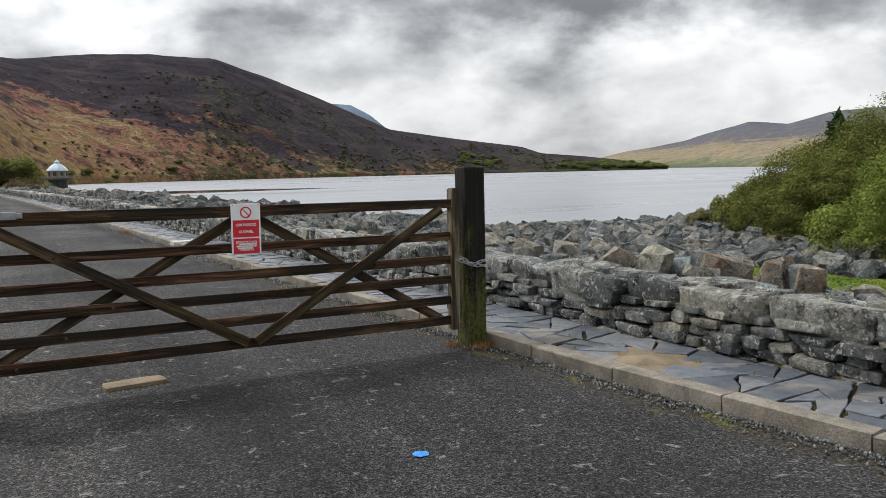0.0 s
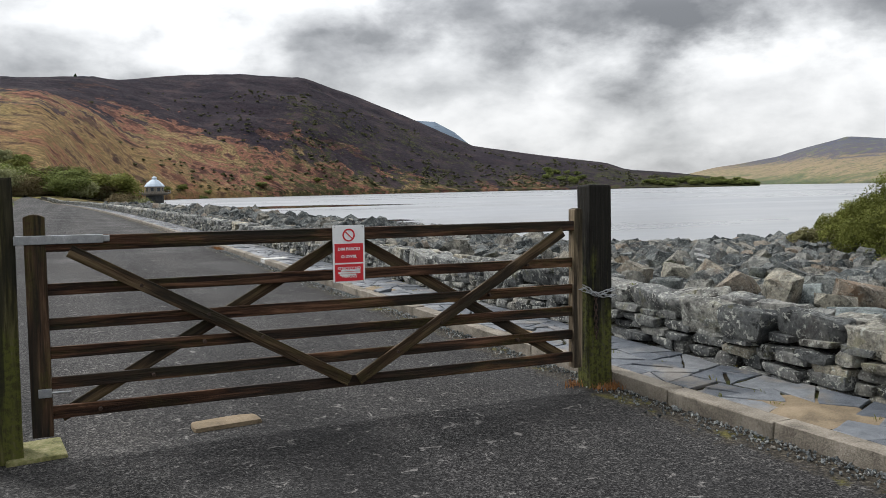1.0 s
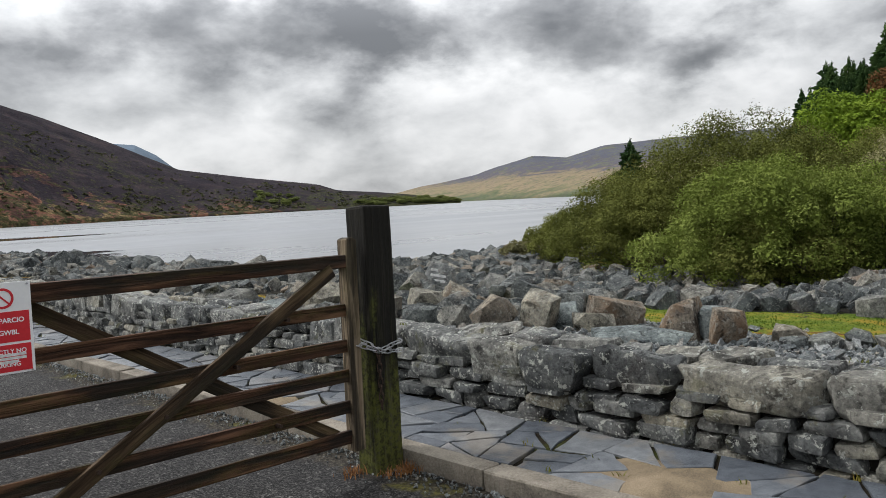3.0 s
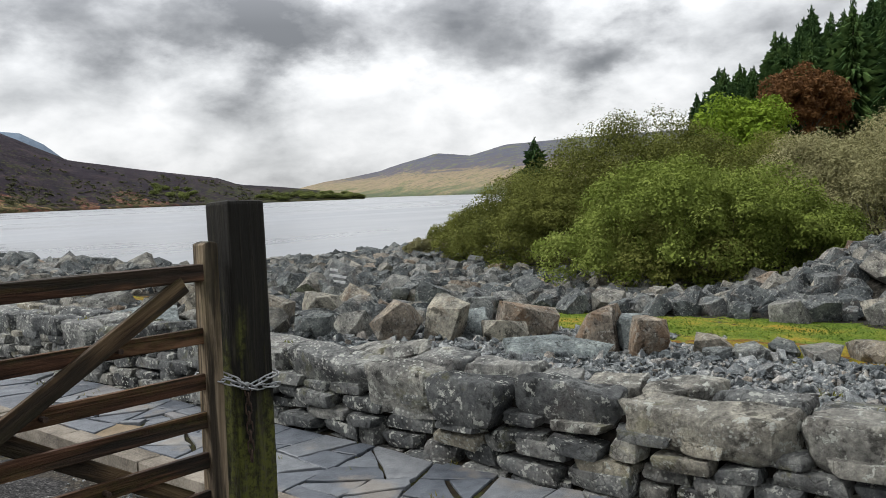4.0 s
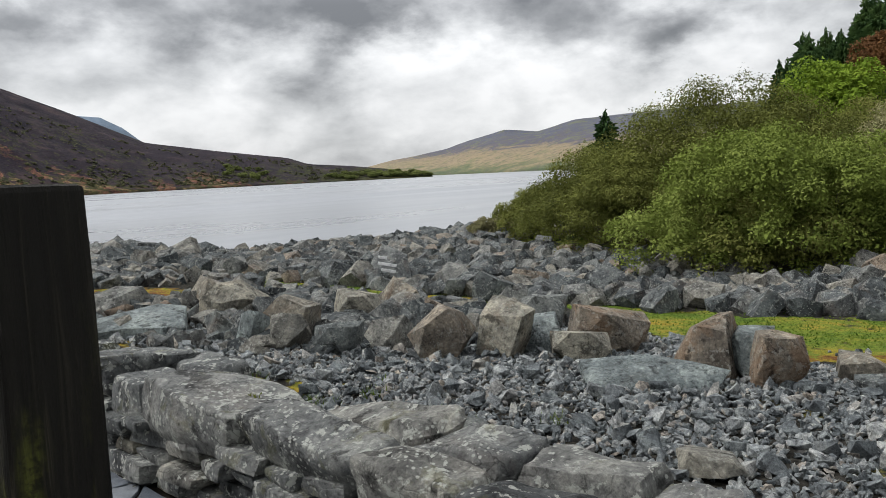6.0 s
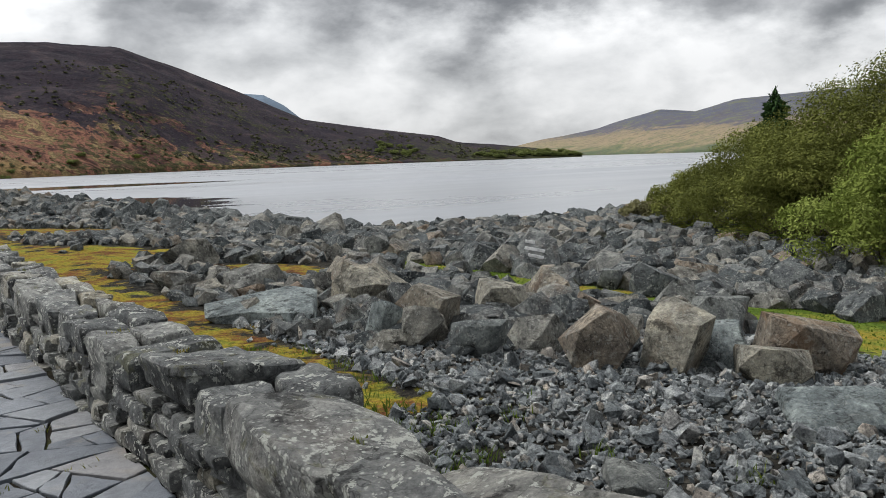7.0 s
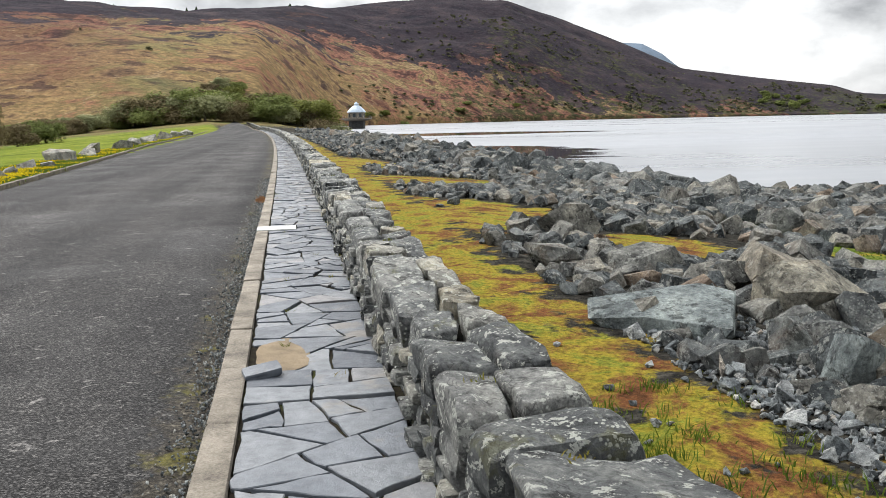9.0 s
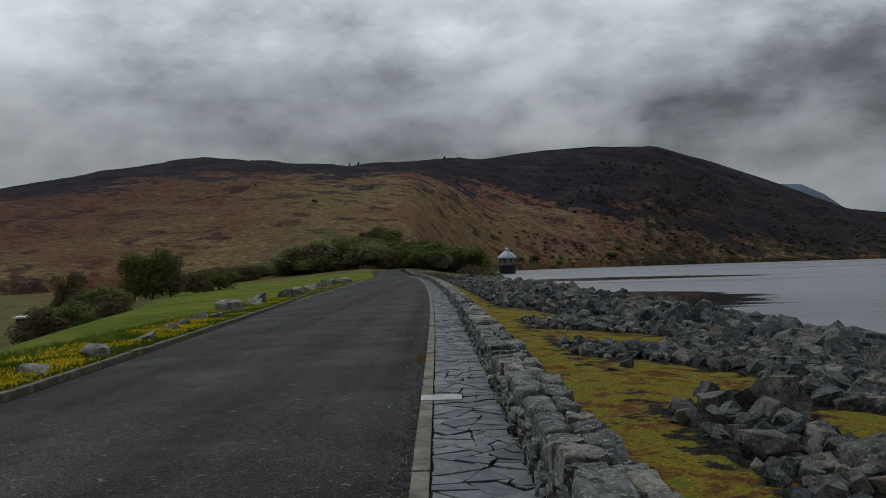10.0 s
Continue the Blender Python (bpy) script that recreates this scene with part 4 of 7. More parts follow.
def polar_hill(name, label, mat, azimuths, ridge, base_d, depth, base_z, seed, rough=1.0, rows=60, cols=260, back=0.75):
    """A hill whose crest stands at the given angles (degrees) above the eye's level; azimuths from the road's line towards the lake."""
    a0, a1 = azimuths[0], azimuths[-1]
    verts, rises, scrubs = [], [], []
    for j in range(rows + 12):
        v = j / (rows - 1)
        for i in range(cols):
            az = a0 + (a1 - a0) * i / (cols - 1)
            d0 = float(np.interp(az, azimuths, base_d)) * WIDER
            dd = float(np.interp(az, azimuths, depth))
            el = float(np.interp(az, azimuths, ridge))
            top = math.tan(radians(el)) * (d0 + dd) + 1.6
            d = d0 + dd * v
            x, y = d * math.sin(radians(az)), d * math.cos(radians(az))
            f = 1.0 - (1 - min(v, 1.0)) ** 1.45 if v <= 1 else 1 - back * (v - 1) * 2
            z = base_z + (top - base_z) * f
            amp = (top - base_z) * rough * min(1.0, v * 3)
            wob = fbm(x * 0.006 + seed, y * 0.006, seed, 6) * 0.055 + fbm(x * 0.03, y * 0.03 + seed, 3.0, 4) * 0.012
            if v > 0.8:
                wob *= max(0.12, 1 - (v - 0.8) * 4.4)
            z += amp * wob
            if j == 0:      # the foot goes down into the valley floor and the lake
                z -= 15
            verts.append((x, y, z))
            scrubs.append(min(1.0, max(0.0, (az + 20) / 65)))
            rises.append(min(1.0, max(0.0, (z - base_z) / (top - base_z + 0.5))) if mat is M_HILL else min(1.0, max(0.0, (z - base_z) / 120.0)))
    faces = [(j * cols + i, j * cols + i + 1, (j + 1) * cols + i + 1, (j + 1) * cols + i) for j in range(rows + 11) for i in range(cols - 1)]
    ob = mesh_object(name, verts, faces, mat, smooth=True)
    at = ob.data.attributes.new("rise", "FLOAT", "POINT")
    at.data.foreach_set("value", np.array(rises, dtype=np.float32))
    at = ob.data.attributes.new("along", "FLOAT", "POINT")
    at.data.foreach_set("value", np.array(scrubs, dtype=np.float32))
    return tagged(ob, label, "hill", kind="structure")


hill = polar_hill("hill", "brown heather and bracken hill beyond the lake", M_HILL,
                  [-95, -60, -40, -28, -22, -17, -10.5, -6, -1.6, 3.6, 7.5, 11, 15.1, 18.4, 22.5, 26.7, 31.2, 35.8, 37.2, 40, 42.8, 45.7],
                  [3.0, 3.5, 4.4, 5.25, 6.6, 7.25, 6.95, 6.75, 6.95, 7.32, 7.6, 7.7, 7.6, 6.45, 4.8, 2.9, 2.2, 1.55, 1.05, 0.8, 0.45, -0.1],
                  [300, 300, 300, 310, 320, 320, 300, 300, 330, 530, 610, 650, 710, 750, 800, 850, 900, 950, 970, 1000, 1030, 1060],
                  [500, 500, 520, 600, 650, 700, 760, 780, 760, 640, 600, 580, 520, 500, 480, 420, 330, 250, 200, 150, 90, 20],
                  LAKE + 0.2, 3.3)
peak = polar_hill("far_mountain", "mountain far behind the hill, distance haze in its blue-grey colour", M_PEAK,
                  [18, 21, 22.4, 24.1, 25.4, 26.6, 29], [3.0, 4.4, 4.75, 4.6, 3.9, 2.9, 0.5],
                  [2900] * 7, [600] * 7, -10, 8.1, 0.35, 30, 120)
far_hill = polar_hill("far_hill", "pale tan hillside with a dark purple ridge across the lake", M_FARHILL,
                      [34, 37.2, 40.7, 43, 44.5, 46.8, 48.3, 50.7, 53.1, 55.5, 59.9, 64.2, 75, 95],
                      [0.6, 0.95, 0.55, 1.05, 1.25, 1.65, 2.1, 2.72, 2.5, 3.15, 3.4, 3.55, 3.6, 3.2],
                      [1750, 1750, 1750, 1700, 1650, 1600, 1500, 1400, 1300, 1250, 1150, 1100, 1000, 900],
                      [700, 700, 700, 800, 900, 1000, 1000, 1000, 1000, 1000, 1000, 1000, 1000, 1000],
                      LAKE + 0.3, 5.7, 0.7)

# ---- kerb, pavement and wall beside the road ----
RNG = np.random.default_rng(11)
KERB_L, KERB_W, KERB_H = 0.915, 0.15, 0.10


def build_kerbs():
    run = thing("kerb", (0, 0, 0), "weathered concrete kerb along the slate pavement", "kerb", kind="structure")
    meshes = []
    for k in range(6):
        bm = box(bmesh.new(), (0, -KERB_L / 2 + 0.004, -0.14), (KERB_W, KERB_L / 2 - 0.004, 0), 0.012)
        for v in bm.verts:
            v.co += Vector(RNG.normal(0, 0.0025, 3))
        meshes.append(data_of(bm, "kerbstone", M_KERB))
    y, rest, shapes = -12.4, [], [arrays_of(m) for m in meshes]
    k = 0
    while y < 200:
        x, x2 = kerb_x(y), kerb_x(y + KERB_L)
        turn = math.degrees(math.atan2(x - x2, KERB_L))
        m = pose((x + x2) / 2, y + KERB_L / 2, KERB_H + RNG.normal(0, 0.004) + (max(0.0, y - 170) * 0.02), RNG.normal(0, 0.3), RNG.normal(0, 0.5), turn)
        if y < 60:
            ob = new("kerbstone", meshes[k % 6])
            ob.matrix_world = m
            ob.parent = run
        else:
            rest.append((k % 6, m))
        y += KERB_L
        k += 1
    tagged(joined("far_kerbstones", shapes, rest, M_KERB, run), kind="stuff")
    return run


kerb = build_kerbs()
strip = thing("threshold_slab", (0, 0, 0), "pale whitish slab laid across the pavement", "slab")
part("slab", box(bmesh.new(), (kerb_x(12.4) + 0.0, 12.16, 0.02), (kerb_x(12.4) + 0.52, 12.56, KERB_H + 0.008), 0.006), M_PALE, strip)
PAVE_A, PAVE_B = 0.16, 0.96      # the pavement's edges, from the kerb's road side


def build_pavement():
    ys = np.concatenate([np.linspace(-12.5, 60, 146), np.linspace(61, 220, 80)])
    verts, faces = [], []
    for y in ys:
        for u in (0.05, 0.4, 0.75, 1.12):
            verts.append((kerb_x(y) + u, y, KERB_H - 0.026 + 0.006 * fbm(u * 3, y * 1.7) + (max(0.0, y - 170) * 0.02)))
    for j in range(len(ys) - 1):
        for i in range(3):
            faces.append((j * 4 + i, j * 4 + i + 1, j * 4 + i + 5, j * 4 + i + 4))
    ob = mesh_object("pavement", verts, faces, M_JOINT, smooth=True)
    return tagged(ob, "crazy paving of blue-grey slate flags with dark joints", "pavement", kind="structure")


pavement = build_pavement()


def clip_poly(poly, p, n):
    """The part of a polygon on the side of the line through p that n points away from."""
    out = []
    for i in range(len(poly)):
        a, b = poly[i], poly[(i + 1) % len(poly)]
        da, db = (a - p) @ n, (b - p) @ n
        if da <= 0:
            out.append(a)
        if da * db < 0:
            out.append(a + (b - a) * da / (da - db))
    return out


BARE = [(0.44, -1.35, 0.27, 0.42), (0.36, 6.15, 0.16, 0.40), (0.30, 2.0, 0.12, 0.3), (0.55, -4.6, 0.2, 0.4)]    # beds of sand where flags are lost: u, y, half sizes


def flag_mesh(poly, z0, thick, mat, name="flagstone"):
    """A flat slate from its outline, with slightly broken upper edges."""
    c = np.mean(poly, axis=0)
    n = len(poly)
    verts = [(*(p - c), -thick) for p in poly] + [(*(p - c), -0.004) for p in poly] + [(*((p - c) * (1 - 0.004 / max(0.05, np.linalg.norm(p - c)))), 0.0) for p in poly]
    faces = [tuple(range(2 * n, 3 * n))]
    for r in (0, n):
        for i in range(n):
            k = (i + 1) % n
            faces.append((r + i, r + k, r + n + k, r + n + i))
    return c, verts, faces


def poly_area(poly):
    q = np.array(poly)
    return 0.5 * abs(np.dot(q[:, 0], np.roll(q[:, 1], -1)) - np.dot(q[:, 1], np.roll(q[:, 0], -1)))


def split_slab(poly, rng, out):
    """Break a slab across its length, again and again, into crazy paving."""
    q = np.array(poly)
    if poly_area(poly) < rng.uniform(0.035, 0.165):
        out.append(poly)
        return
    c = q.mean(0)
    _, vec = np.linalg.eigh(np.cov((q - c).T))
    n = vec[:, 1]
    t = rng.normal(0, 0.36)
    n = np.array([n[0] * math.cos(t) - n[1] * math.sin(t), n[0] * math.sin(t) + n[1] * math.cos(t)])
    p = c + n * rng.normal(0, 0.03)
    for side in (n, -n):
        half = clip_poly(poly, p, side)
        if len(half) > 2:
            split_slab(half, rng, out)


def build_flags():
    rng = np.random.default_rng(5)
    cells = []
    y = -9.0
    cut = 0.0
    while y < 150:
        tall, turn = rng.uniform(0.9, 1.5), rng.normal(0, 0.12)
        base = [np.array(p) for p in ((PAVE_A, y + cut), (PAVE_B, y - cut), (PAVE_B, y + tall - turn), (PAVE_A, y + tall + turn))]
        split_slab(base, rng, cells)
        y += tall
        cut = turn
    count = 0
    verts_rest, faces_rest, base = [], [], 0
    for poly in cells:
        u = np.mean(poly, axis=0)
        if any(((u[0] - a) / c) ** 2 + ((u[1] - b) / d) ** 2 < 1.0 for a, b, c, d in BARE):
            continue
        whole = poly
        for i in range(len(whole)):
            a, b = whole[i], whole[(i + 1) % len(whole)]
            e = (b - a) / max(1e-6, np.linalg.norm(b - a))
            n = np.array([e[1], -e[0]])
            if n @ (u - a) > 0:
                n = -n
            poly = clip_poly(poly, a - n * rng.uniform(0.004, 0.013), n)
            if len(poly) < 3:
                break
        if len(poly) < 3 or poly_area(poly) < 0.004:
            continue
        edge = []
        for i in range(len(poly)):
            a, b = poly[i], poly[(i + 1) % len(poly)]
            edge.append(a + rng.normal(0, 0.003, 2))
            if np.linalg.norm(b - a) > 0.12:
                edge.append(a + (b - a) * rng.uniform(0.22, 0.42) + rng.normal(0, 0.007, 2))
                edge.append(a + (b - a) * rng.uniform(0.58, 0.8) + rng.normal(0, 0.007, 2))
        c, verts, faces = flag_mesh(edge, 0, 0.035, M_SLATE)
        x = kerb_x(c[1]) + c[0]
        m = pose(x, c[1], KERB_H - 0.010 + rng.normal(0, 0.004), rng.normal(0, 0.6), rng.normal(0, 0.6), 0)
        if -4.0 < c[1] < 14 and count < 300:
            ob = mesh_object("flagstone", verts, faces, M_SLATE, pavement)
            ob.matrix_world = m
            count += 1
        elif c[1] < 150:
            v = np.array(verts) @ np.array(m)[:3, :3].T + np.array(m)[:3, 3]
            verts_rest.extend(v.tolist())
            faces_rest.extend([tuple(i + base for i in f) for f in faces])
            base += len(verts)
    ob = mesh_object("flagstones_beyond", verts_rest, faces_rest, M_SLATES, pavement)
    tagged(ob, kind="stuff")


def build_sand_beds():
    for u, y, a, b in BARE:
        bm = bmesh.new()
        ring = []
        for k in range(22):
            t = 2 * math.pi * k / 22
            r = 1.12 + 0.3 * fbm(math.cos(t) * 1.5 + y, math.sin(t) * 1.5)
            uu = min(max(u + a * r * math.cos(t), PAVE_A - 0.0), PAVE_B)
            ring.append(bm.verts.new((kerb_x(y) + uu, y + b * r * math.sin(t), KERB_H - 0.016)))
        mid = bm.verts.new((kerb_x(y) + u, y, KERB_H - 0.008))
        for k in range(22):
            bm.faces.new((ring[k], ring[(k + 1) % 22], mid))
        part("sand_bed", bm, M_SAND, pavement, "bare brown sand where flags are missing", True)


build_sand_beds()
# a lifted flag lying loose on the bare bed
loose = thing("loose_flag", (0, 0, 0), "loose slate flag tilted on a bare sandy bed", "slab")
lf = part("slab", block_stone(np.random.default_rng(3), (0.22, 0.16, 0.045), 0.04), M_SLATE, loose)
loose.matrix_world = pose(kerb_x(5.7) + 0.24, 5.75, KERB_H + 0.012, 4, -7, 12)

WALL_A, WALL_B, WALL_TOP = 0.93, 1.48, 0.565     # wall faces from the kerb's road side, and its top


def build_wall():
    wall = thing("stone_wall", (0, 0, 0), "low dry-stone wall of lichened grey blocks with big coping stones", "wall", kind="structure")
    rng = np.random.default_rng(21)
    # core set back from the faces, its near-black colour holding the gaps' shade
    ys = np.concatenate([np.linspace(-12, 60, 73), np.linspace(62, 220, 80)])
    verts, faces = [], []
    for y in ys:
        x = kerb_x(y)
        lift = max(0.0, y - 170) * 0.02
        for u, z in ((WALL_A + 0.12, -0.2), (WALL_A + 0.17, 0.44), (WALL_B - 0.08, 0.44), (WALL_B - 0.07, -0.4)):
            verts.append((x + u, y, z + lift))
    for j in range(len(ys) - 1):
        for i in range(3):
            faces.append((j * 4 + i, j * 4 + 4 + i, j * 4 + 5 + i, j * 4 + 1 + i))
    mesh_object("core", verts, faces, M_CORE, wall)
    shapes_small = [data_of(block_stone(rng, (1, 1, 1), 0.13, 2), "wall_stone", M_WALL) for _ in range(16)]
    arr_small = [arrays_of(m) for m in shapes_small]
    near, far_s = 0, []

    def put(name, data, arrs, far, k, m, limit):
        nonlocal near
        y = m.translation.y
        if -3.9 < y < limit:
            ob = new(name, data[k])
            ob.matrix_world = m
            ob.parent = wall
            near += 1
        else:
            if y > 170:
                m = Matrix.Translation((0, 0, (y - 170) * 0.02)) @ m
            far.append((k, m))

    # coping: close-fitting irregular stones, right across the wall or in front and back pieces
    def cope_cells():
        y, slant, cells = -11.5, 0.0, []
        while y < 200:
            wide = 1.0 if y < 40 else 1.7
            length, turn = rng.uniform(0.34, 0.85) * wide, rng.normal(0, 0.05)
            ends = lambda u: (y + slant * (1 - 2 * u), y + length + turn * (1 - 2 * u))
            front, back = WALL_A + 0.03 + rng.normal(0, 0.026), WALL_B + rng.uniform(-0.06, 0.07) + 0.09 * math.exp(-((y - 2.1) / 0.9) ** 2)
            if rng.random() < 0.28:
                cells.append([(front, ends(0)[0]), (back, ends(1)[0]), (back, ends(1)[1]), (front, ends(0)[1])])
            else:
                s0, s1 = rng.uniform(0.42, 0.66), rng.uniform(0.42, 0.66)
                m0, m1 = front + (back - front) * s0, front + (back - front) * s1
                cells.append([(front, ends(0)[0]), (m0, ends(s0)[0]), (m1, ends(s1)[1]), (front, ends(0)[1])])
                rear = [(m0, ends(s0)[0]), (back, ends(1)[0]), (back, ends(1)[1]), (m1, ends(s1)[1])]
                if length > 0.55 and rng.random() < 0.6:
                    h0 = rng.uniform(0.35, 0.65)
                    p, q = (m0 + (m1 - m0) * h0, y + length * h0), (back, y + length * (h0 + rng.normal(0, 0.06)))
                    cells += [[rear[0], rear[1], q, p], [p, q, rear[2], rear[3]]]
                else:
                    cells.append(rear)
            y += length
            slant = turn
        return cells

    def cope_stone(cell):
        q = [np.array(c) for c in cell]
        c = np.mean(q, axis=0)
        edge = []
        for i in range(4):
            a, b = q[i], q[(i + 1) % 4]
            cut = rng.uniform(0.04, 0.15)
            for f in (0.0, 0.25, 0.5, 0.75):
                p = a + (b - a) * (f + rng.normal(0, 0.02)) if f else a
                d = p - c
                edge.append(d * (1 - (cut if f == 0 else 0.0)) * (1 - rng.uniform(0.006, 0.022) / max(0.05, np.linalg.norm(d))) + rng.normal(0, 0.006, 2))
        h = rng.uniform(0.19, 0.29) if c[0] < WALL_A + 0.3 else rng.uniform(0.15, 0.22)
        n = len(edge)
        verts = []
        tilt, bulge, lean = rng.normal(0, 0.06, 2), rng.uniform(0.93, 1.0), rng.normal(0, 0.025, 2)
        seed = rng.uniform(0, 60)
        rings = ((-h, 0.78), (-h * 0.86, 0.93), (-h * 0.62, 1.0), (-h * 0.36, 1.0), (-0.05, 0.99), (-0.016, 0.97), (-0.003, 0.915), (0.004, 0.55))
        for z, grow in rings:
            for e in edge:
                p = e * grow * (bulge if z < -0.06 else 1.0) + lean * (z / h)
                rough = 0.045 * fbm(p[0] * 5 + seed, p[1] * 5, z * 6, 3) + 0.014 * fbm(p[0] * 19, p[1] * 19 + seed, z * 19, 2)
                p = p * (1 + rough / max(0.09, np.linalg.norm(p)) * 0.8)
                lift = 0.032 * fbm(p[0] * 5, p[1] * 5 + seed, 1.0, 3) + 0.012 * fbm(p[0] * 17 + seed, p[1] * 17, 2.0, 2) + p @ tilt if z > -0.1 else 0.02 * fbm(p[0] * 5 + seed, p[1] * 5, 9.0, 2)
                verts.append((p[0], p[1], z + lift))
        verts.append((0, 0, 0.006 + 0.032 * fbm(0, seed, 1.0, 3)))
        faces = [tuple(reversed(range(n)))]
        last = len(rings) - 1
        for r in range(last):
            for i in range(n):
                k = (i + 1) % n
                faces.append((r * n + i, r * n + k, (r + 1) * n + k, (r + 1) * n + i))
        faces += [(last * n + i, last * n + (i + 1) % n, (last + 1) * n) for i in range(n)]
        return c, verts, faces

    far_v, far_f, base, near_copes = [], [], 0, 0
    for cell in cope_cells():
        c, verts, faces = cope_stone(cell)
        m = pose(kerb_x(c[1]) + c[0], c[1], WALL_TOP + rng.uniform(-0.032, 0.012) + max(0.0, c[1] - 170) * 0.02)
        if -4.2 < c[1] < 26:
            ob = mesh_object("coping_stone", verts, faces, M_WALL, wall, smooth=True)
            ob.data.set_sharp_from_angle(angle=radians(38))
            ob.matrix_world = m
            near_copes += 1
        else:
            v = np.array(verts) + np.array(m.translation)
            far_v.extend(v.tolist())
            far_f.extend([tuple(i + base for i in f) for f in faces])
            base += len(verts)
    rest = mesh_object("far_coping_stones", far_v, far_f, M_WALLS, wall, smooth=True)
    rest.data.set_sharp_from_angle(angle=radians(40))
    tagged(rest, kind="stuff")
    # face courses under the coping
    z = 0.02
    for course in range(5):
        h0 = (0.075, 0.085, 0.07, 0.08, 0.06)[course]
        y = -11.5
        while y < 200:
            length = rng.uniform(0.14, 0.42) * (1.0 if y < 30 else 1.8)
            h = h0 * rng.uniform(0.8, 1.25)
            depth = rng.uniform(0.16, 0.24)
            x = kerb_x(y + length / 2) + WALL_A + 0.1 * z + rng.uniform(-0.035, 0.05)
            k = int(rng.integers(16))
            m = pose(x + depth / 2, y + length / 2, z + h / 2 + rng.normal(0, 0.006), rng.normal(0, 3), rng.normal(0, 3), (180 if rng.random() < 0.5 else 0) + rng.normal(0, 4)) @ Matrix.Diagonal((depth, length * 0.99, h * 1.04, 1))
            put("wall_stone", shapes_small, arr_small, far_s, k, m, 7.5)
            y += length
        z += h0 + 0.004
    tagged(joined("far_wall_stones", arr_small, far_s, M_WALLS, wall), kind="stuff")
    return wall


stone_wall = build_wall()

# ---- gate and its posts ----
GATE_A, GATE_B = Vector((-0.035, 0.178, 0)), Vector((-3.66, 0.215, 0))
GATE_TURN = math.degrees(math.atan2((GATE_A - GATE_B).y, (GATE_A - GATE_B).x))


def build_post(name, m, size, label, mat, group="gate posts"):
    ob = thing(name, m, label, "post", group)
    bm = box(bmesh.new(), (-size[0] / 2, -size[1] / 2, -0.3), (size[0] / 2, size[1] / 2, size[2]), 0.014)
    bmesh.ops.subdivide_edges(bm, edges=[e for e in bm.edges if abs((e.verts[0].co - e.verts[1].co).z) > 0.5], cuts=14)
    for v in bm.verts:
        n = fbm(v.co.x * 9, v.co.y * 9, v.co.z * 1.3)
        v.co.x += 0.006 * n * (1 if v.co.x > 0 else -1)
        v.co.y += 0.006 * fbm(v.co.y * 9 + 5, v.co.x * 9, v.co.z * 1.3)
        if v.co.z > size[2] - 0.05:
            v.co.z += 0.010 * fbm(v.co.x * 20, v.co.y * 20, 2.0)
    part("timber", bm, mat, ob)
    return ob


slam_post = build_post("gate_post", (0.165, 0.192, 0, 0, 0, 0), (0.2, 0.165, 1.515), "square weathered timber gatepost with green algae and dark wet streaks", M_POST)
heel_post = build_post("gate_post", (-3.855, 0.31, 0, 0, 0.6, 6), (0.25, 0.25, 1.62), "square weathered timber gatepost greened with moss", M_HEEL)


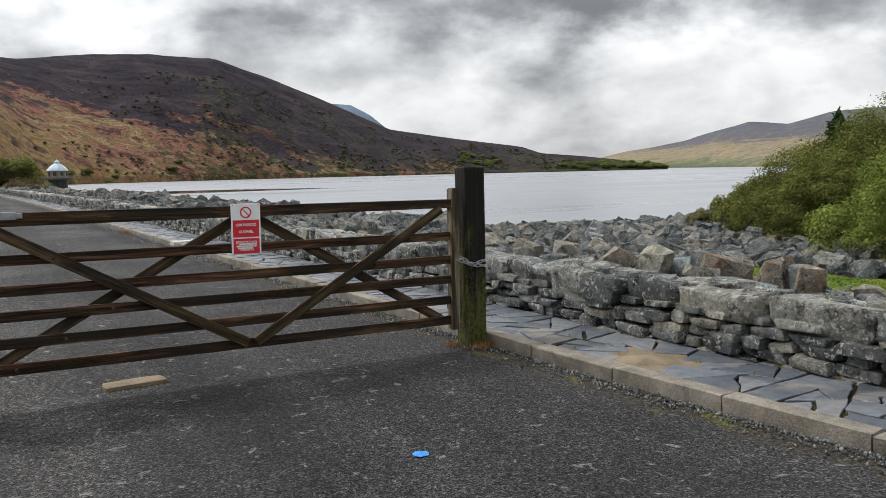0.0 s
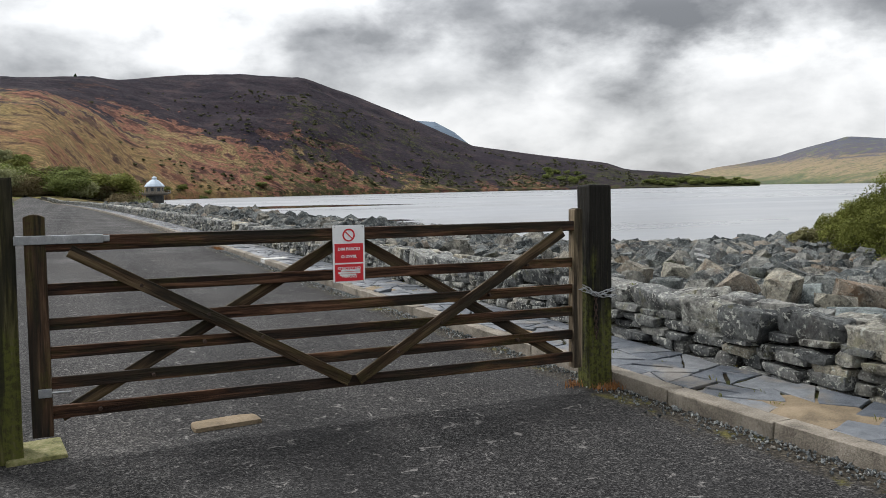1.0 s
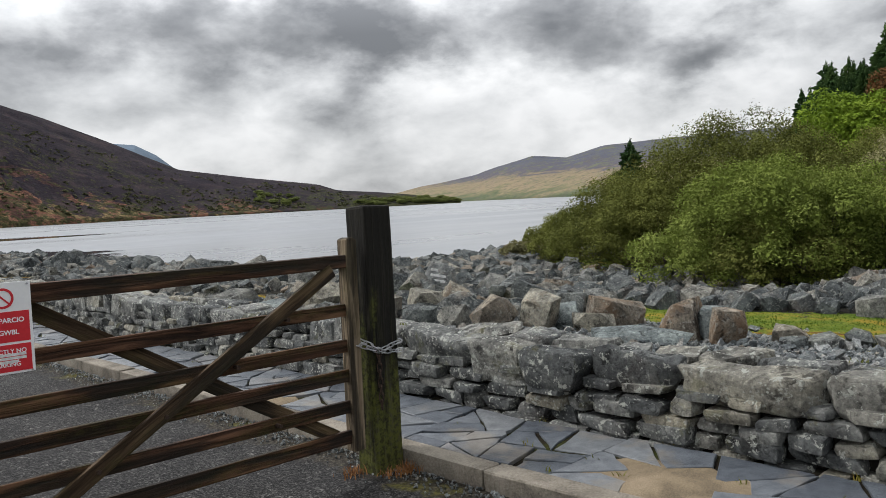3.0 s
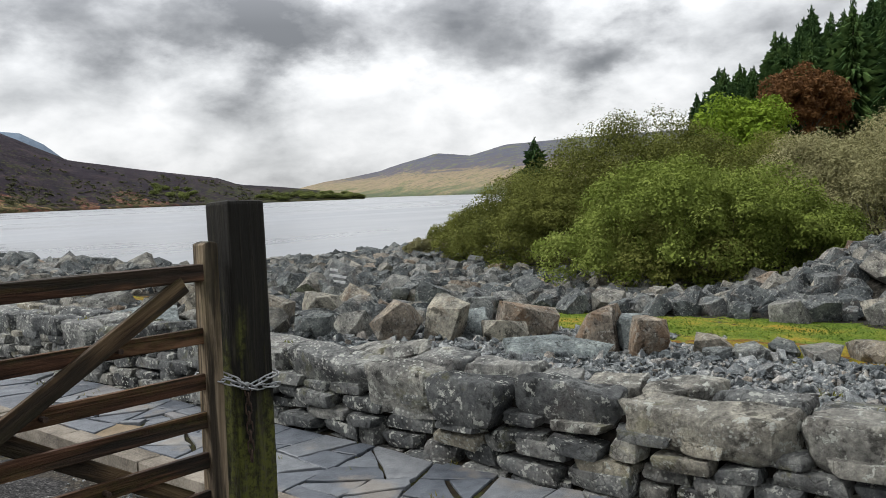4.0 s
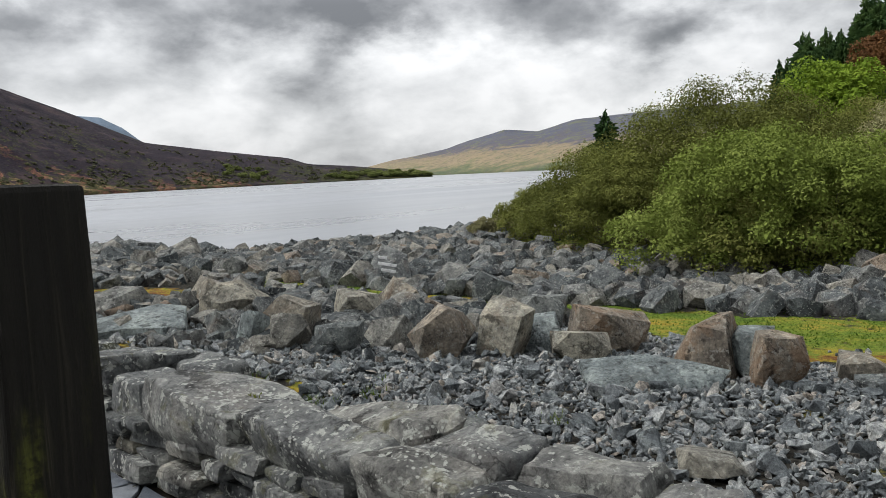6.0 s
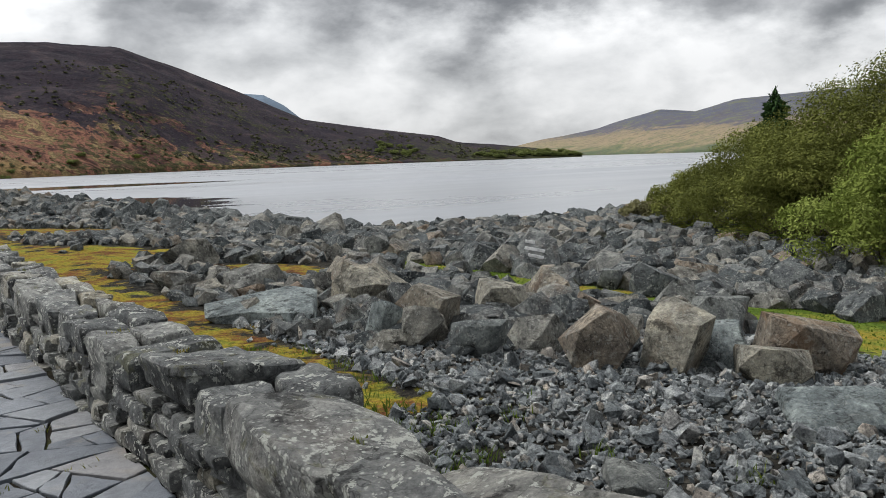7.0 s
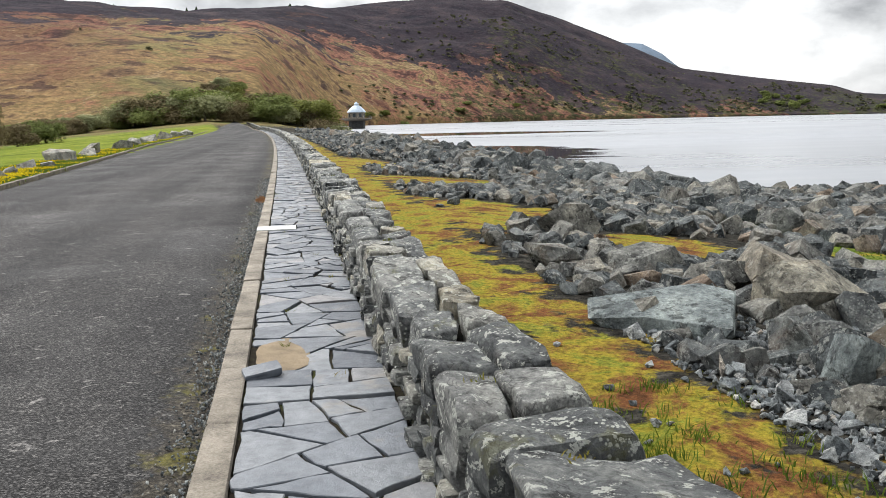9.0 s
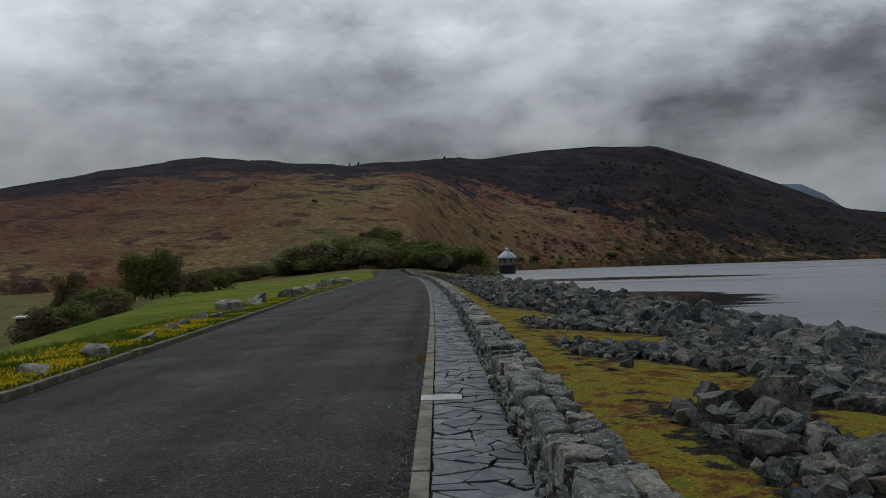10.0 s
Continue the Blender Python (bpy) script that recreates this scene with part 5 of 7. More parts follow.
def build_gate():
    """Local x runs from the latch end (0) to the hinge end (negative), z up from the road."""
    L = (GATE_A - GATE_B).length
    gate = thing("field_gate", (GATE_A.x, GATE_A.y, 0.01, 0, 0.5, GATE_TURN), "closed dark-stained timber field gate with six rails and crossed braces", "gate", kind="")
    for z, h, t in ((1.20, 0.09, 0.07), (0.94, 0.068, 0.026), (0.742, 0.07, 0.026), (0.577, 0.07, 0.026), (0.402, 0.07, 0.026), (0.232, 0.075, 0.026)):
        bm = bmesh.new()
        box(bm, (-L + 0.06, -t / 2, z - h / 2), (-0.02, t / 2, z + h / 2), 0.004)
        if h == 0.09:
            for v in bm.verts:
                u = -v.co.x / L
                if v.co.z < z:
                    v.co.z += 0.02 * (1 - u)
        part("rail", bm, M_RAIL, gate)
    for x, w, top, foot in ((0.012, 0.075, 1.34, 0.15), (-L + 0.045, 0.11, 1.37, 0.10)):
        bm = bmesh.new()
        box(bm, (x - w / 2, -0.038, foot), (x + w / 2, 0.038, top), 0.006)
        bmesh.ops.subdivide_edges(bm, edges=[e for e in bm.edges if abs((e.verts[0].co - e.verts[1].co).x) > 0.03], cuts=3)
        for v in bm.verts:
            if v.co.z > top - 0.02:
                v.co.z -= 0.6 * (v.co.x - x) ** 2 / w
        part("stile", bm, M_LATCH if x > -1 else M_STILE, gate)

    def brace(a, b, y):
        bm = bmesh.new()
        (x0, z0), (x1, z1) = a, b
        d = Vector((x1 - x0, 0, z1 - z0))
        box(bm, (-d.length / 2, -0.013, -0.037), (d.length / 2, 0.013, 0.037), 0.004)
        ob = part("brace", bm, M_BRACE, gate)
        ob.matrix_parent_inverse = Matrix()
        ob.matrix_basis = pose((x0 + x1) / 2, y, (z0 + z1) / 2, 0, -math.degrees(math.atan2(d.z, d.x)), 0)

    mid = -1.73
    brace((mid - 0.03, 0.24), (-L + 0.22, 1.16), -0.030)
    brace((mid + 0.03, 0.24), (-0.12, 1.17), -0.030)
    brace((mid - 0.05, 1.16), (-L + 0.14, 0.20), 0.030)
    brace((mid + 0.05, 1.16), (-0.10, 0.24), 0.030)
    # bolt heads where rails and braces cross
    for x, z in ((-L + 0.6, 0.94), (-L + 0.98, 0.742), (-L + 1.3, 0.577), (-L + 0.95, 0.577), (-L + 0.65, 0.402), (-2.1, 0.402), (-1.1, 0.577), (-0.72, 0.742), (-0.42, 0.94), (-1.42, 0.402), (-L + 0.35, 0.232), (-0.5, 0.402)):
        bm = rod(bmesh.new(), (x, -0.052, z), (x, -0.012, z), 0.011, 8)
        part("bolt", bm, M_RUST, gate)
    # strap hinge on the top rail, and the lower hinge
    bm = box(bmesh.new(), (-L - 0.06, -0.046, 1.20), (-L + 0.40, -0.037, 1.25), 0.003)
    box(bm, (-L + 0.40, -0.046, 1.207), (-L + 0.435, -0.037, 1.243), 0.004)
    strap = part("strap_hinge", bm, M_STEEL, gate, "galvanised steel strap hinge")
    for x in (-L + 0.05, -L + 0.20, -L + 0.36):
        part("bolt", rod(bmesh.new(), (x, -0.054, 1.226), (x, -0.044, 1.226), 0.013, 10), M_STEEL, strap)
    bm = box(bmesh.new(), (-L + 0.03, -0.05, 0.33), (-L + 0.10, -0.037, 0.38), 0.003)
    rod(bm, (-L + 0.1, -0.045, 0.355), (-L + 0.2, -0.045, 0.352), 0.008)
    part("lower_hinge", bm, M_STEEL, gate, "galvanised steel lower hinge")
    return gate


field_gate = build_gate()


def letters(name, text, size, m, mat, parent, bold=0.0):
    cu = bpy.data.curves.new(name, "FONT")
    cu.body, cu.size, cu.align_x, cu.align_y, cu.extrude, cu.offset = text, size, "CENTER", "CENTER", 0.0006, bold
    tmp = bpy.data.objects.new(name, cu)
    scene.collection.objects.link(tmp)
    me = bpy.data.meshes.new_from_object(tmp.evaluated_get(bpy.context.evaluated_depsgraph_get()))
    bpy.data.objects.remove(tmp)
    me.materials.clear()
    me.materials.append(mat)
    ob = new(name, me)
    ob.parent = parent
    ob.matrix_basis = m
    return ob


def build_sign():
    W, Hh = 0.216, 0.372
    sign = thing("warning_sign", Matrix.Translation((GATE_A.x, GATE_A.y, 0)) @ pose(0, 0, 0.01, 0, 0.5, GATE_TURN) @ pose(-1.752, -0.042, 1.075, 90, 0, 0),
                 "white and red no-parking sign fixed to the gate's rails", "sign")
    bm = box(bmesh.new(), (-W / 2, -Hh / 2, -0.004), (W / 2, Hh / 2, 0.0), 0.0015)
    part("plate", bm, M_WHITE, sign)
    for y0, y1 in ((-0.057, 0.067), (-0.177, -0.067)):
        bm = box(bmesh.new(), (-W / 2 + 0.012, y0, 0.0), (W / 2 - 0.012, y1, 0.0015))
        part("red_panel", bm, M_RED, sign)
    ring = bmesh.new()
    for k in range(40):
        t = 2 * math.pi * k / 40
        for r in (0.032, 0.042):
            ring.verts.new((r * math.cos(t), 0.122 + r * math.sin(t), 0.0016))
    ring.verts.ensure_lookup_table()
    for k in range(40):
        j = (k + 1) % 40
        ring.faces.new((ring.verts[2 * k], ring.verts[2 * k + 1], ring.verts[2 * j + 1], ring.verts[2 * j]))
    box(ring, (-0.034, 0.1185, 0.001), (0.034, 0.1255, 0.0016), 0, None)
    bmesh.ops.rotate(ring, verts=[v for v in ring.verts[80:]], cent=(0, 0.122, 0), matrix=Matrix.Rotation(radians(-45), 3, "Z"))
    part("ban_ring", ring, M_RED, sign)
    letters("lettering", "DIM PARCIO", 0.027, pose(0, 0.031, 0.0022), M_WHITE, sign, 0.0006)
    letters("lettering", "O GWBL", 0.027, pose(0, -0.018, 0.0022), M_WHITE, sign, 0.0006)
    letters("lettering", "STRICTLY NO", 0.025, pose(0, -0.095, 0.0022), M_WHITE, sign, 0.0004)
    letters("lettering", "PARKING", 0.025, pose(0, -0.148, 0.0022), M_WHITE, sign, 0.0004)
    for y, w, x in ((-0.108, 0.13, 0.01), (-0.122, 0.15, 0.0), (-0.136, 0.11, -0.01)):
        bm = box(bmesh.new(), (x - w / 2, y - 0.006, 0.0022), (x + w / 2, y + 0.005, 0.003), 0)
        part("scratch", bm, M_CHALK, sign, "pale scratched patch")
    for x, y in ((-0.095, 0.175), (0.095, 0.175), (-0.095, -0.18), (0.095, -0.18)):
        part("screw", rod(bmesh.new(), (x, y, 0), (x, y, 0.003), 0.004, 8), M_STEEL, sign)
    return sign


warning_sign = build_sign()


def build_chain():
    """Two loops of chain round the latch post, with an end hanging down."""
    ch = thing("chain", (0, 0, 0), "galvanised chain looped round the gatepost", "chain")
    me = bpy.data.meshes.new("chain_link")
    bm = bmesh.new()
    n, s = 16, 6
    rings = []
    for k in range(n):
        t = 2 * math.pi * k / n
        c = Vector((0.018 * math.cos(t) + (0.011 if math.cos(t) > 0 else -0.011), 0.0125 * math.sin(t), 0))
        d = Vector((math.cos(t), math.sin(t), 0))
        rings.append([bm.verts.new(c + d * 0.0038 * math.cos(2 * math.pi * q / s) + Vector((0, 0, 0.0038 * math.sin(2 * math.pi * q / s)))) for q in range(s)])
    for k in range(n):
        for q in range(s):
            bm.faces.new((rings[k][q], rings[(k + 1) % n][q], rings[(k + 1) % n][(q + 1) % s], rings[k][(q + 1) % s]))
    bmesh.ops.recalc_face_normals(bm, faces=list(bm.faces))
    bm.to_mesh(me)
    bm.free()
    me.materials.append(M_STEEL)
    me.shade_smooth()

    def run(points, mat=None):
        data = me
        if mat:
            data = me.copy()
            data.materials.clear()
            data.materials.append(mat)
        pts = [Vector(p) for p in points]
        along, i = 0.0, 0
        seg = [(b - a).length for a, b in zip(pts, pts[1:])]
        total, d, k = sum(seg), 0.0, 0
        while d < total:
            acc = 0.0
            for a, b, l in zip(pts, pts[1:], seg):
                if acc + l >= d:
                    p, w = a.lerp(b, (d - acc) / l), (b - a).normalized()
                    break
                acc += l
            m = Matrix.Translation(p) @ w.to_track_quat("X", "Z").to_matrix().to_4x4() @ pose(0, 0, 0, 90 * (k % 2) + 20, 0, 0)
            ob = new("chain_link", data)
            ob.matrix_world = m
            ob.parent = ch
            d += 0.042
            k += 1

    def corner(u, v, z):
        return Matrix.Translation((0.165, 0.192, -0.08)) @ Vector((u, v, z))

    r = 0.100
    run([corner(-0.2, 0.03, 0.85), corner(-0.16, -0.06, 0.83), corner(-r, -r, 0.80), corner(-0.03, -r, 0.775), corner(r, -r, 0.765), corner(r, r, 0.79), corner(-r, r, 0.82)])
    run([corner(-0.17, 0.02, 0.88), corner(-r, -r, 0.82), corner(-0.05, -r, 0.785), corner(r * 0.6, -r, 0.81), corner(r, -r, 0.815), corner(r, r, 0.83), corner(-r, r, 0.86)])
    run([corner(-0.06, -r, 0.775), corner(-0.06, -r - 0.004, 0.48)], M_RUST)
    run([corner(-0.155, -0.02, 0.86), corner(-0.15, 0.0, 0.95), corner(-0.135, 0.06, 1.04)], M_RUST)
    return ch


chain = build_chain()
# concrete footing of the hinge post, the gate's stop stone in the road
foot = thing("post_footing", (-3.63, 0.36, 0, 0, 0, 6), "pale mossy concrete footing beside the gatepost", "block")
part("block", box(bmesh.new(), (-0.2, -0.2, -0.15), (0.12, 0.2, 0.035), 0.02), M_FOOTING, foot)
stop = thing("gate_stop", (-2.55, 0.42, 0, 0, 0, 3), "flat buff stone set in the road under the gate", "stone")
part("slab", block_stone(np.random.default_rng(8), (0.46, 0.2, 0.09), 0.05), M_SAND, stop).location.z = -0.005
blue = thing("paint_mark", (-1.549, -2.0, 0.0), "splash of bright blue spray paint on the asphalt", "paint mark")
bm = bmesh.new()
ring = [bm.verts.new((0.045 * math.cos(k * 0.35) * (1 + 0.3 * fbm(math.cos(k * 0.35) * 2, math.sin(k * 0.35) * 2)), 0.045 * math.sin(k * 0.35) * (1 + 0.3 * fbm(math.sin(k * 0.35) * 2, 3)), 0.016)) for k in range(18)]
bm.faces.new(ring)
part("paint", bm, M_BLUE, blue)

# ---- rocks ----
ROCK_RNG = np.random.default_rng(77)
ROCK_DATA = [data_of(broken(chunk_stone(ROCK_RNG, (1, 1, 1), ROCK_RNG.uniform(0.2, 0.5), int(ROCK_RNG.integers(1, 5))), ROCK_RNG, 0.02), "rock", M_ROCK) for _ in range(28)]
ROCK_ARR = [arrays_of(m) for m in ROCK_DATA]


def stone_pose(rng, x, y, size, sink=0.25, flat=1.0, tip=25):
    sx, sy, sz = size * rng.uniform(0.75, 1.3), size * rng.uniform(0.7, 1.15), size * rng.uniform(0.55, 0.95) * flat
    z = ground_z(x, y) + sz * (0.5 - sink)
    return pose(x, y, z, rng.normal(0, tip), rng.normal(0, tip), rng.uniform(0, 360)) @ Matrix.Diagonal((sx, sy, sz, 1))


# boulders that stand apart: x, y, width, depth, height, turn, tilt
STONE = {1: M_RUSTY, 2: M_TAN, 3: M_BLUISH, 4: M_TAN, 5: M_RUSTY, 6: M_RUSTY, 7: M_BLUISH, 8: M_RUSTY, 9: M_BLUISH, 10: M_TAN, 13: M_TAN, 14: M_BLUISH, 16: M_BLUISH}
BOULDERS = [
    (4.79, 4.19, 0.50, 0.42, 0.34, 10, 5), (4.79, 3.46, 0.52, 0.48, 0.50, 40, -14), (5.12, 3.08, 0.46, 0.46, 0.58, 20, 8),
    (5.63, 2.98, 0.52, 0.45, 0.38, 30, 3), (5.40, 2.42, 0.55, 0.36, 0.26, -40, 2), (6.09, 2.56, 0.80, 0.55, 0.46, -35, 6),
    (5.54, 1.32, 0.54, 0.5, 0.52, 15, -6), (5.62, 0.98, 0.42, 0.36, 0.42, -30, 12), (5.45, 0.72, 0.36, 0.34, 0.44, 40, 4),
    (4.86, 1.40, 1.06, 0.55, 0.24, -48, 4), (5.46, 5.48, 0.58, 0.5, 0.44, 60, 10), (6.12, 5.38, 0.68, 0.5, 0.36, 25, -8),
    (4.37, 5.20, 0.57, 0.5, 0.48, 35, 12), (4.90, 6.96, 0.84, 0.6, 0.5, 10, 6), (3.5, 6.8, 1.12, 0.8, 0.30, -38, 9),
    (3.88, 5.73, 0.30, 0.28, 0.32, 70, 8), (3.86, 5.10, 0.30, 0.28, 0.38, 20, -10), (3.94, 4.69, 0.43, 0.36, 0.30, 75, 10),
    (4.16, 4.13, 0.42, 0.38, 0.34, 20, -6), (6.9, 3.9, 0.6, 0.5, 0.40, 20, 0), (6.6, 5.9, 0.7, 0.5, 0.44, 65, 4),
    (4.4, 11.6, 0.85, 0.55, 0.55, 15, -4), (3.8, 11.9, 0.5, 0.4, 0.22, 40, 0), (5.3, 8.2, 0.7, 0.6, 0.4, 75, 10), (4.3, 8.9, 0.75, 0.5, 0.36, 20, -6),
    (3.5, 9.4, 0.6, 0.4, 0.26, 30, 3), (6.2, 0.33, 0.62, 0.42, 0.20, 20, 3), (6.15, -0.72, 0.66, 0.45, 0.19, -10, 2),
    (3.3, 0.2, 0.5, 0.36, 0.12, 20, 2), (3.0, 1.6, 0.36, 0.3, 0.1, 60, 3), (6.6, -1.1, 0.6, 0.42, 0.2, 30, 5),
    (6.0, -0.15, 0.4, 0.3, 0.16, 70, 4), (6.45, -0.3, 0.34, 0.3, 0.17, 15, 6), (6.7, -1.7, 0.5, 0.36, 0.18, 40, 3), (6.4, -1.5, 0.3, 0.26, 0.14, 10, 5), (5.75, 0.15, 0.3, 0.24, 0.13, 55, 4),
]
for i, (x, y, w, d, h, rz, tilt) in enumerate(BOULDERS):
    rng = np.random.default_rng(300 + i)
    slab = w > 1.0
    me = data_of(broken(chunk_stone(rng, (w, d, h * (0.85 if slab else 1.15)), 0.75, 5), rng, 0.014, 2), "boulder", STONE.get(i, M_ROCK if w > 1.0 else M_BOULDER))
    ob = new("boulder", me)
    ob.matrix_world = pose(x, y, ground_z(x, y) + h * (0.26 if slab else 0.36), tilt * (0.8 if slab else 1.6) + rng.normal(0, 2 if slab else 7), tilt * (0.5 if slab else 1) + rng.normal(0, 2 if slab else 7), rz)
    look_of = {M_RUSTY: "angular rust-brown quarried boulder on chippings", M_TAN: "angular pale tan quarried boulder on chippings", M_BLUISH: "angular blue-grey quarried boulder on chippings"}
    tagged(ob, look_of.get(STONE.get(i), "angular grey quarried boulder on chippings"), "boulder", "boulders behind the wall")

# bank of large quarried rocks above the lake
bank = thing("rock_bank", (0, 0, ground_z(14, 10)), "long bank of broken grey quarry rock above the lake", "rock bank")


def scatter_bank():
    rng = np.random.default_rng(4)
    spots = []
    for _ in range(60000):
        y = rng.uniform(-9, 150) if rng.random() < 0.35 else rng.uniform(-9, 44)
        x = rng.uniform(7.0, 46) + bend(y)
        xb = x - bend(y)
        if xb < bank_start(y) or shore_gap(x, y) > 1.6:
            continue
        if y < 24 and xb > 24 + 0.15 * y and y > 1:
            continue
        if y > 44 and xb > 18:
            continue
        spots.append((x, y))
    grid, kept = {}, []
    for x, y in spots:
        if math.hypot(x - 9.5, y - 9.4) < 0.75:      # room for the painted rock
            continue
        d = math.hypot(x, y)
        size = rng.uniform(0.40, 0.88) * (0.62 if d < 18 else 0.85 if d < 45 else 1.1)
        key = (int(x // 1.5), int(y // 1.5))
        near = [q for i in (-1, 0, 1) for j in (-1, 0, 1) for q in grid.get((key[0] + i, key[1] + j), ())]
        if any(math.hypot(x - qx, y - qy) < 0.40 * (size + qs) for qx, qy, qs in near):
            continue
        grid.setdefault(key, []).append((x, y, size))
        kept.append((x, y, size))
    kept.sort(key=lambda q: math.hypot(q[0], q[1] - 2))
    rest = []
    for i, (x, y, size) in enumerate(kept):
        k = int(rng.integers(28))
        m = stone_pose(rng, x, y, size, 0.12 + 0.25 * rng.random(), 1.1, 32)
        if i < 300:
            ob = new("rock", ROCK_DATA[k])
            ob.matrix_world = m
            ob.parent = bank
            ob.matrix_parent_inverse = bank.matrix_world.inverted()
        else:
            rest.append((k, m))
    ob = joined("rocks_beyond", ROCK_ARR, rest, M_ROCKS, bank)
    ob.matrix_parent_inverse = bank.matrix_world.inverted()
    tagged(ob, kind="stuff")
    return len(kept)


scatter_bank()


def scatter_rubble():
    """Smaller broken stone between the wall's moss strip and the bank."""
    rng = np.random.default_rng(9)
    out = []
    for _ in range(7000):
        y = rng.uniform(3.5, 110) if rng.random() < 0.5 else rng.uniform(3.5, 30)
        x = rng.uniform(3.1, 12) + bend(y)
        if x < 6.0 and y < 4.6 and rng.random() > 0.15:
            continue
        moss, grass, _m = cover_of(x, y)
        if moss > 0.35 or grass > 0.5:
            if rng.random() > 0.025:
                continue
        if x - bend(y) > bank_start(y) + 0.4:
            continue
        size = rng.uniform(0.1, 0.36) * (1.15 if x > 4 else 0.8)
        out.append((int(rng.integers(28)), stone_pose(rng, x, y, size, 0.25, 0.8, 30)))
    ob = joined("rubble", ROCK_ARR, out, M_ROCKS)
    return tagged(ob, "scattered grey broken stone behind the wall", "rubble", kind="stuff")


rubble = scatter_rubble()


def scatter_chips():
    rng = np.random.default_rng(31)
    shapes = [arrays_of(data_of(hull_stone(rng, (1, 1, 1), 10, 0.5), "chip", M_CHIPS)) for _ in range(12)]
    out = []
    for _ in range(40000):
        y = rng.uniform(-4.5, 7.0)
        x = rng.uniform(1.85, 7.6)
        if y > 4 and rng.random() < (y - 4) / 3.5:
            continue
        moss, grass, _m = cover_of(x, y)
        if moss + grass > 0.45 and rng.random() > 0.02:
            continue
        size = rng.uniform(0.026, 0.064) if rng.random() < 0.965 else rng.uniform(0.08, 0.15)
        out.append((int(rng.integers(12)), stone_pose(rng, x, y, size, 0.1, 0.8, 40)))
    # loose grit along the kerb
    for _ in range(7500):
        y = rng.uniform(-4.5, 24)
        x = kerb_x(y) - abs(rng.normal(0, 0.10)) - 0.005
        s = rng.uniform(0.006, 0.022)
        out.append((int(rng.integers(12)), pose(x, y, s * 0.3, *rng.uniform(0, 360, 3)) @ Matrix.Diagonal((s, s, s * 0.8, 1))))
    ob = joined("chippings", shapes, out, M_CHIPS)
    return tagged(ob, "loose grey slate chippings", "gravel", kind="stuff")


chippings = scatter_chips()

# ---- bushes and trees ----


def leaf_cloud(rng, centres, radii, count, size, droop=0.0):
    """Many small leaf cards spread through lumps, more of them near the outside."""
    verts, faces = [], []
    vol = np.array([r[0] * r[1] * r[2] for r in radii]) ** 0.7
    pick = rng.choice(len(centres), count, p=vol / vol.sum())
    d = rng.normal(size=(count, 3))
    d /= np.linalg.norm(d, axis=1, keepdims=True)
    d[:, 2] = np.where(d[:, 2] < -0.5, -d[:, 2], d[:, 2])
    rad = rng.uniform(0.15, 1.0, count) ** 0.4
    rad *= 1 + 0.14 * np.abs(rng.normal(size=count))
    p = np.array(centres)[pick] + d * np.array(radii)[pick] * rad[:, None]
    face = d + 0.5 * rng.normal(size=(count, 3)) + np.array([0, 0, 0.35])
    face /= np.linalg.norm(face, axis=1, keepdims=True)
    a = np.cross(face, rng.normal(size=(count, 3)))
    a /= np.linalg.norm(a, axis=1, keepdims=True)
    b = np.cross(face, a)
    s = size * rng.uniform(0.6, 1.5, (count, 1))
    quad = np.stack([p - a * s, p + b * s * 0.42, p + a * s, p - b * s * 0.42], 1).reshape(-1, 3)
    return quad, [(4 * i, 4 * i + 1, 4 * i + 2, 4 * i + 3) for i in range(count)]


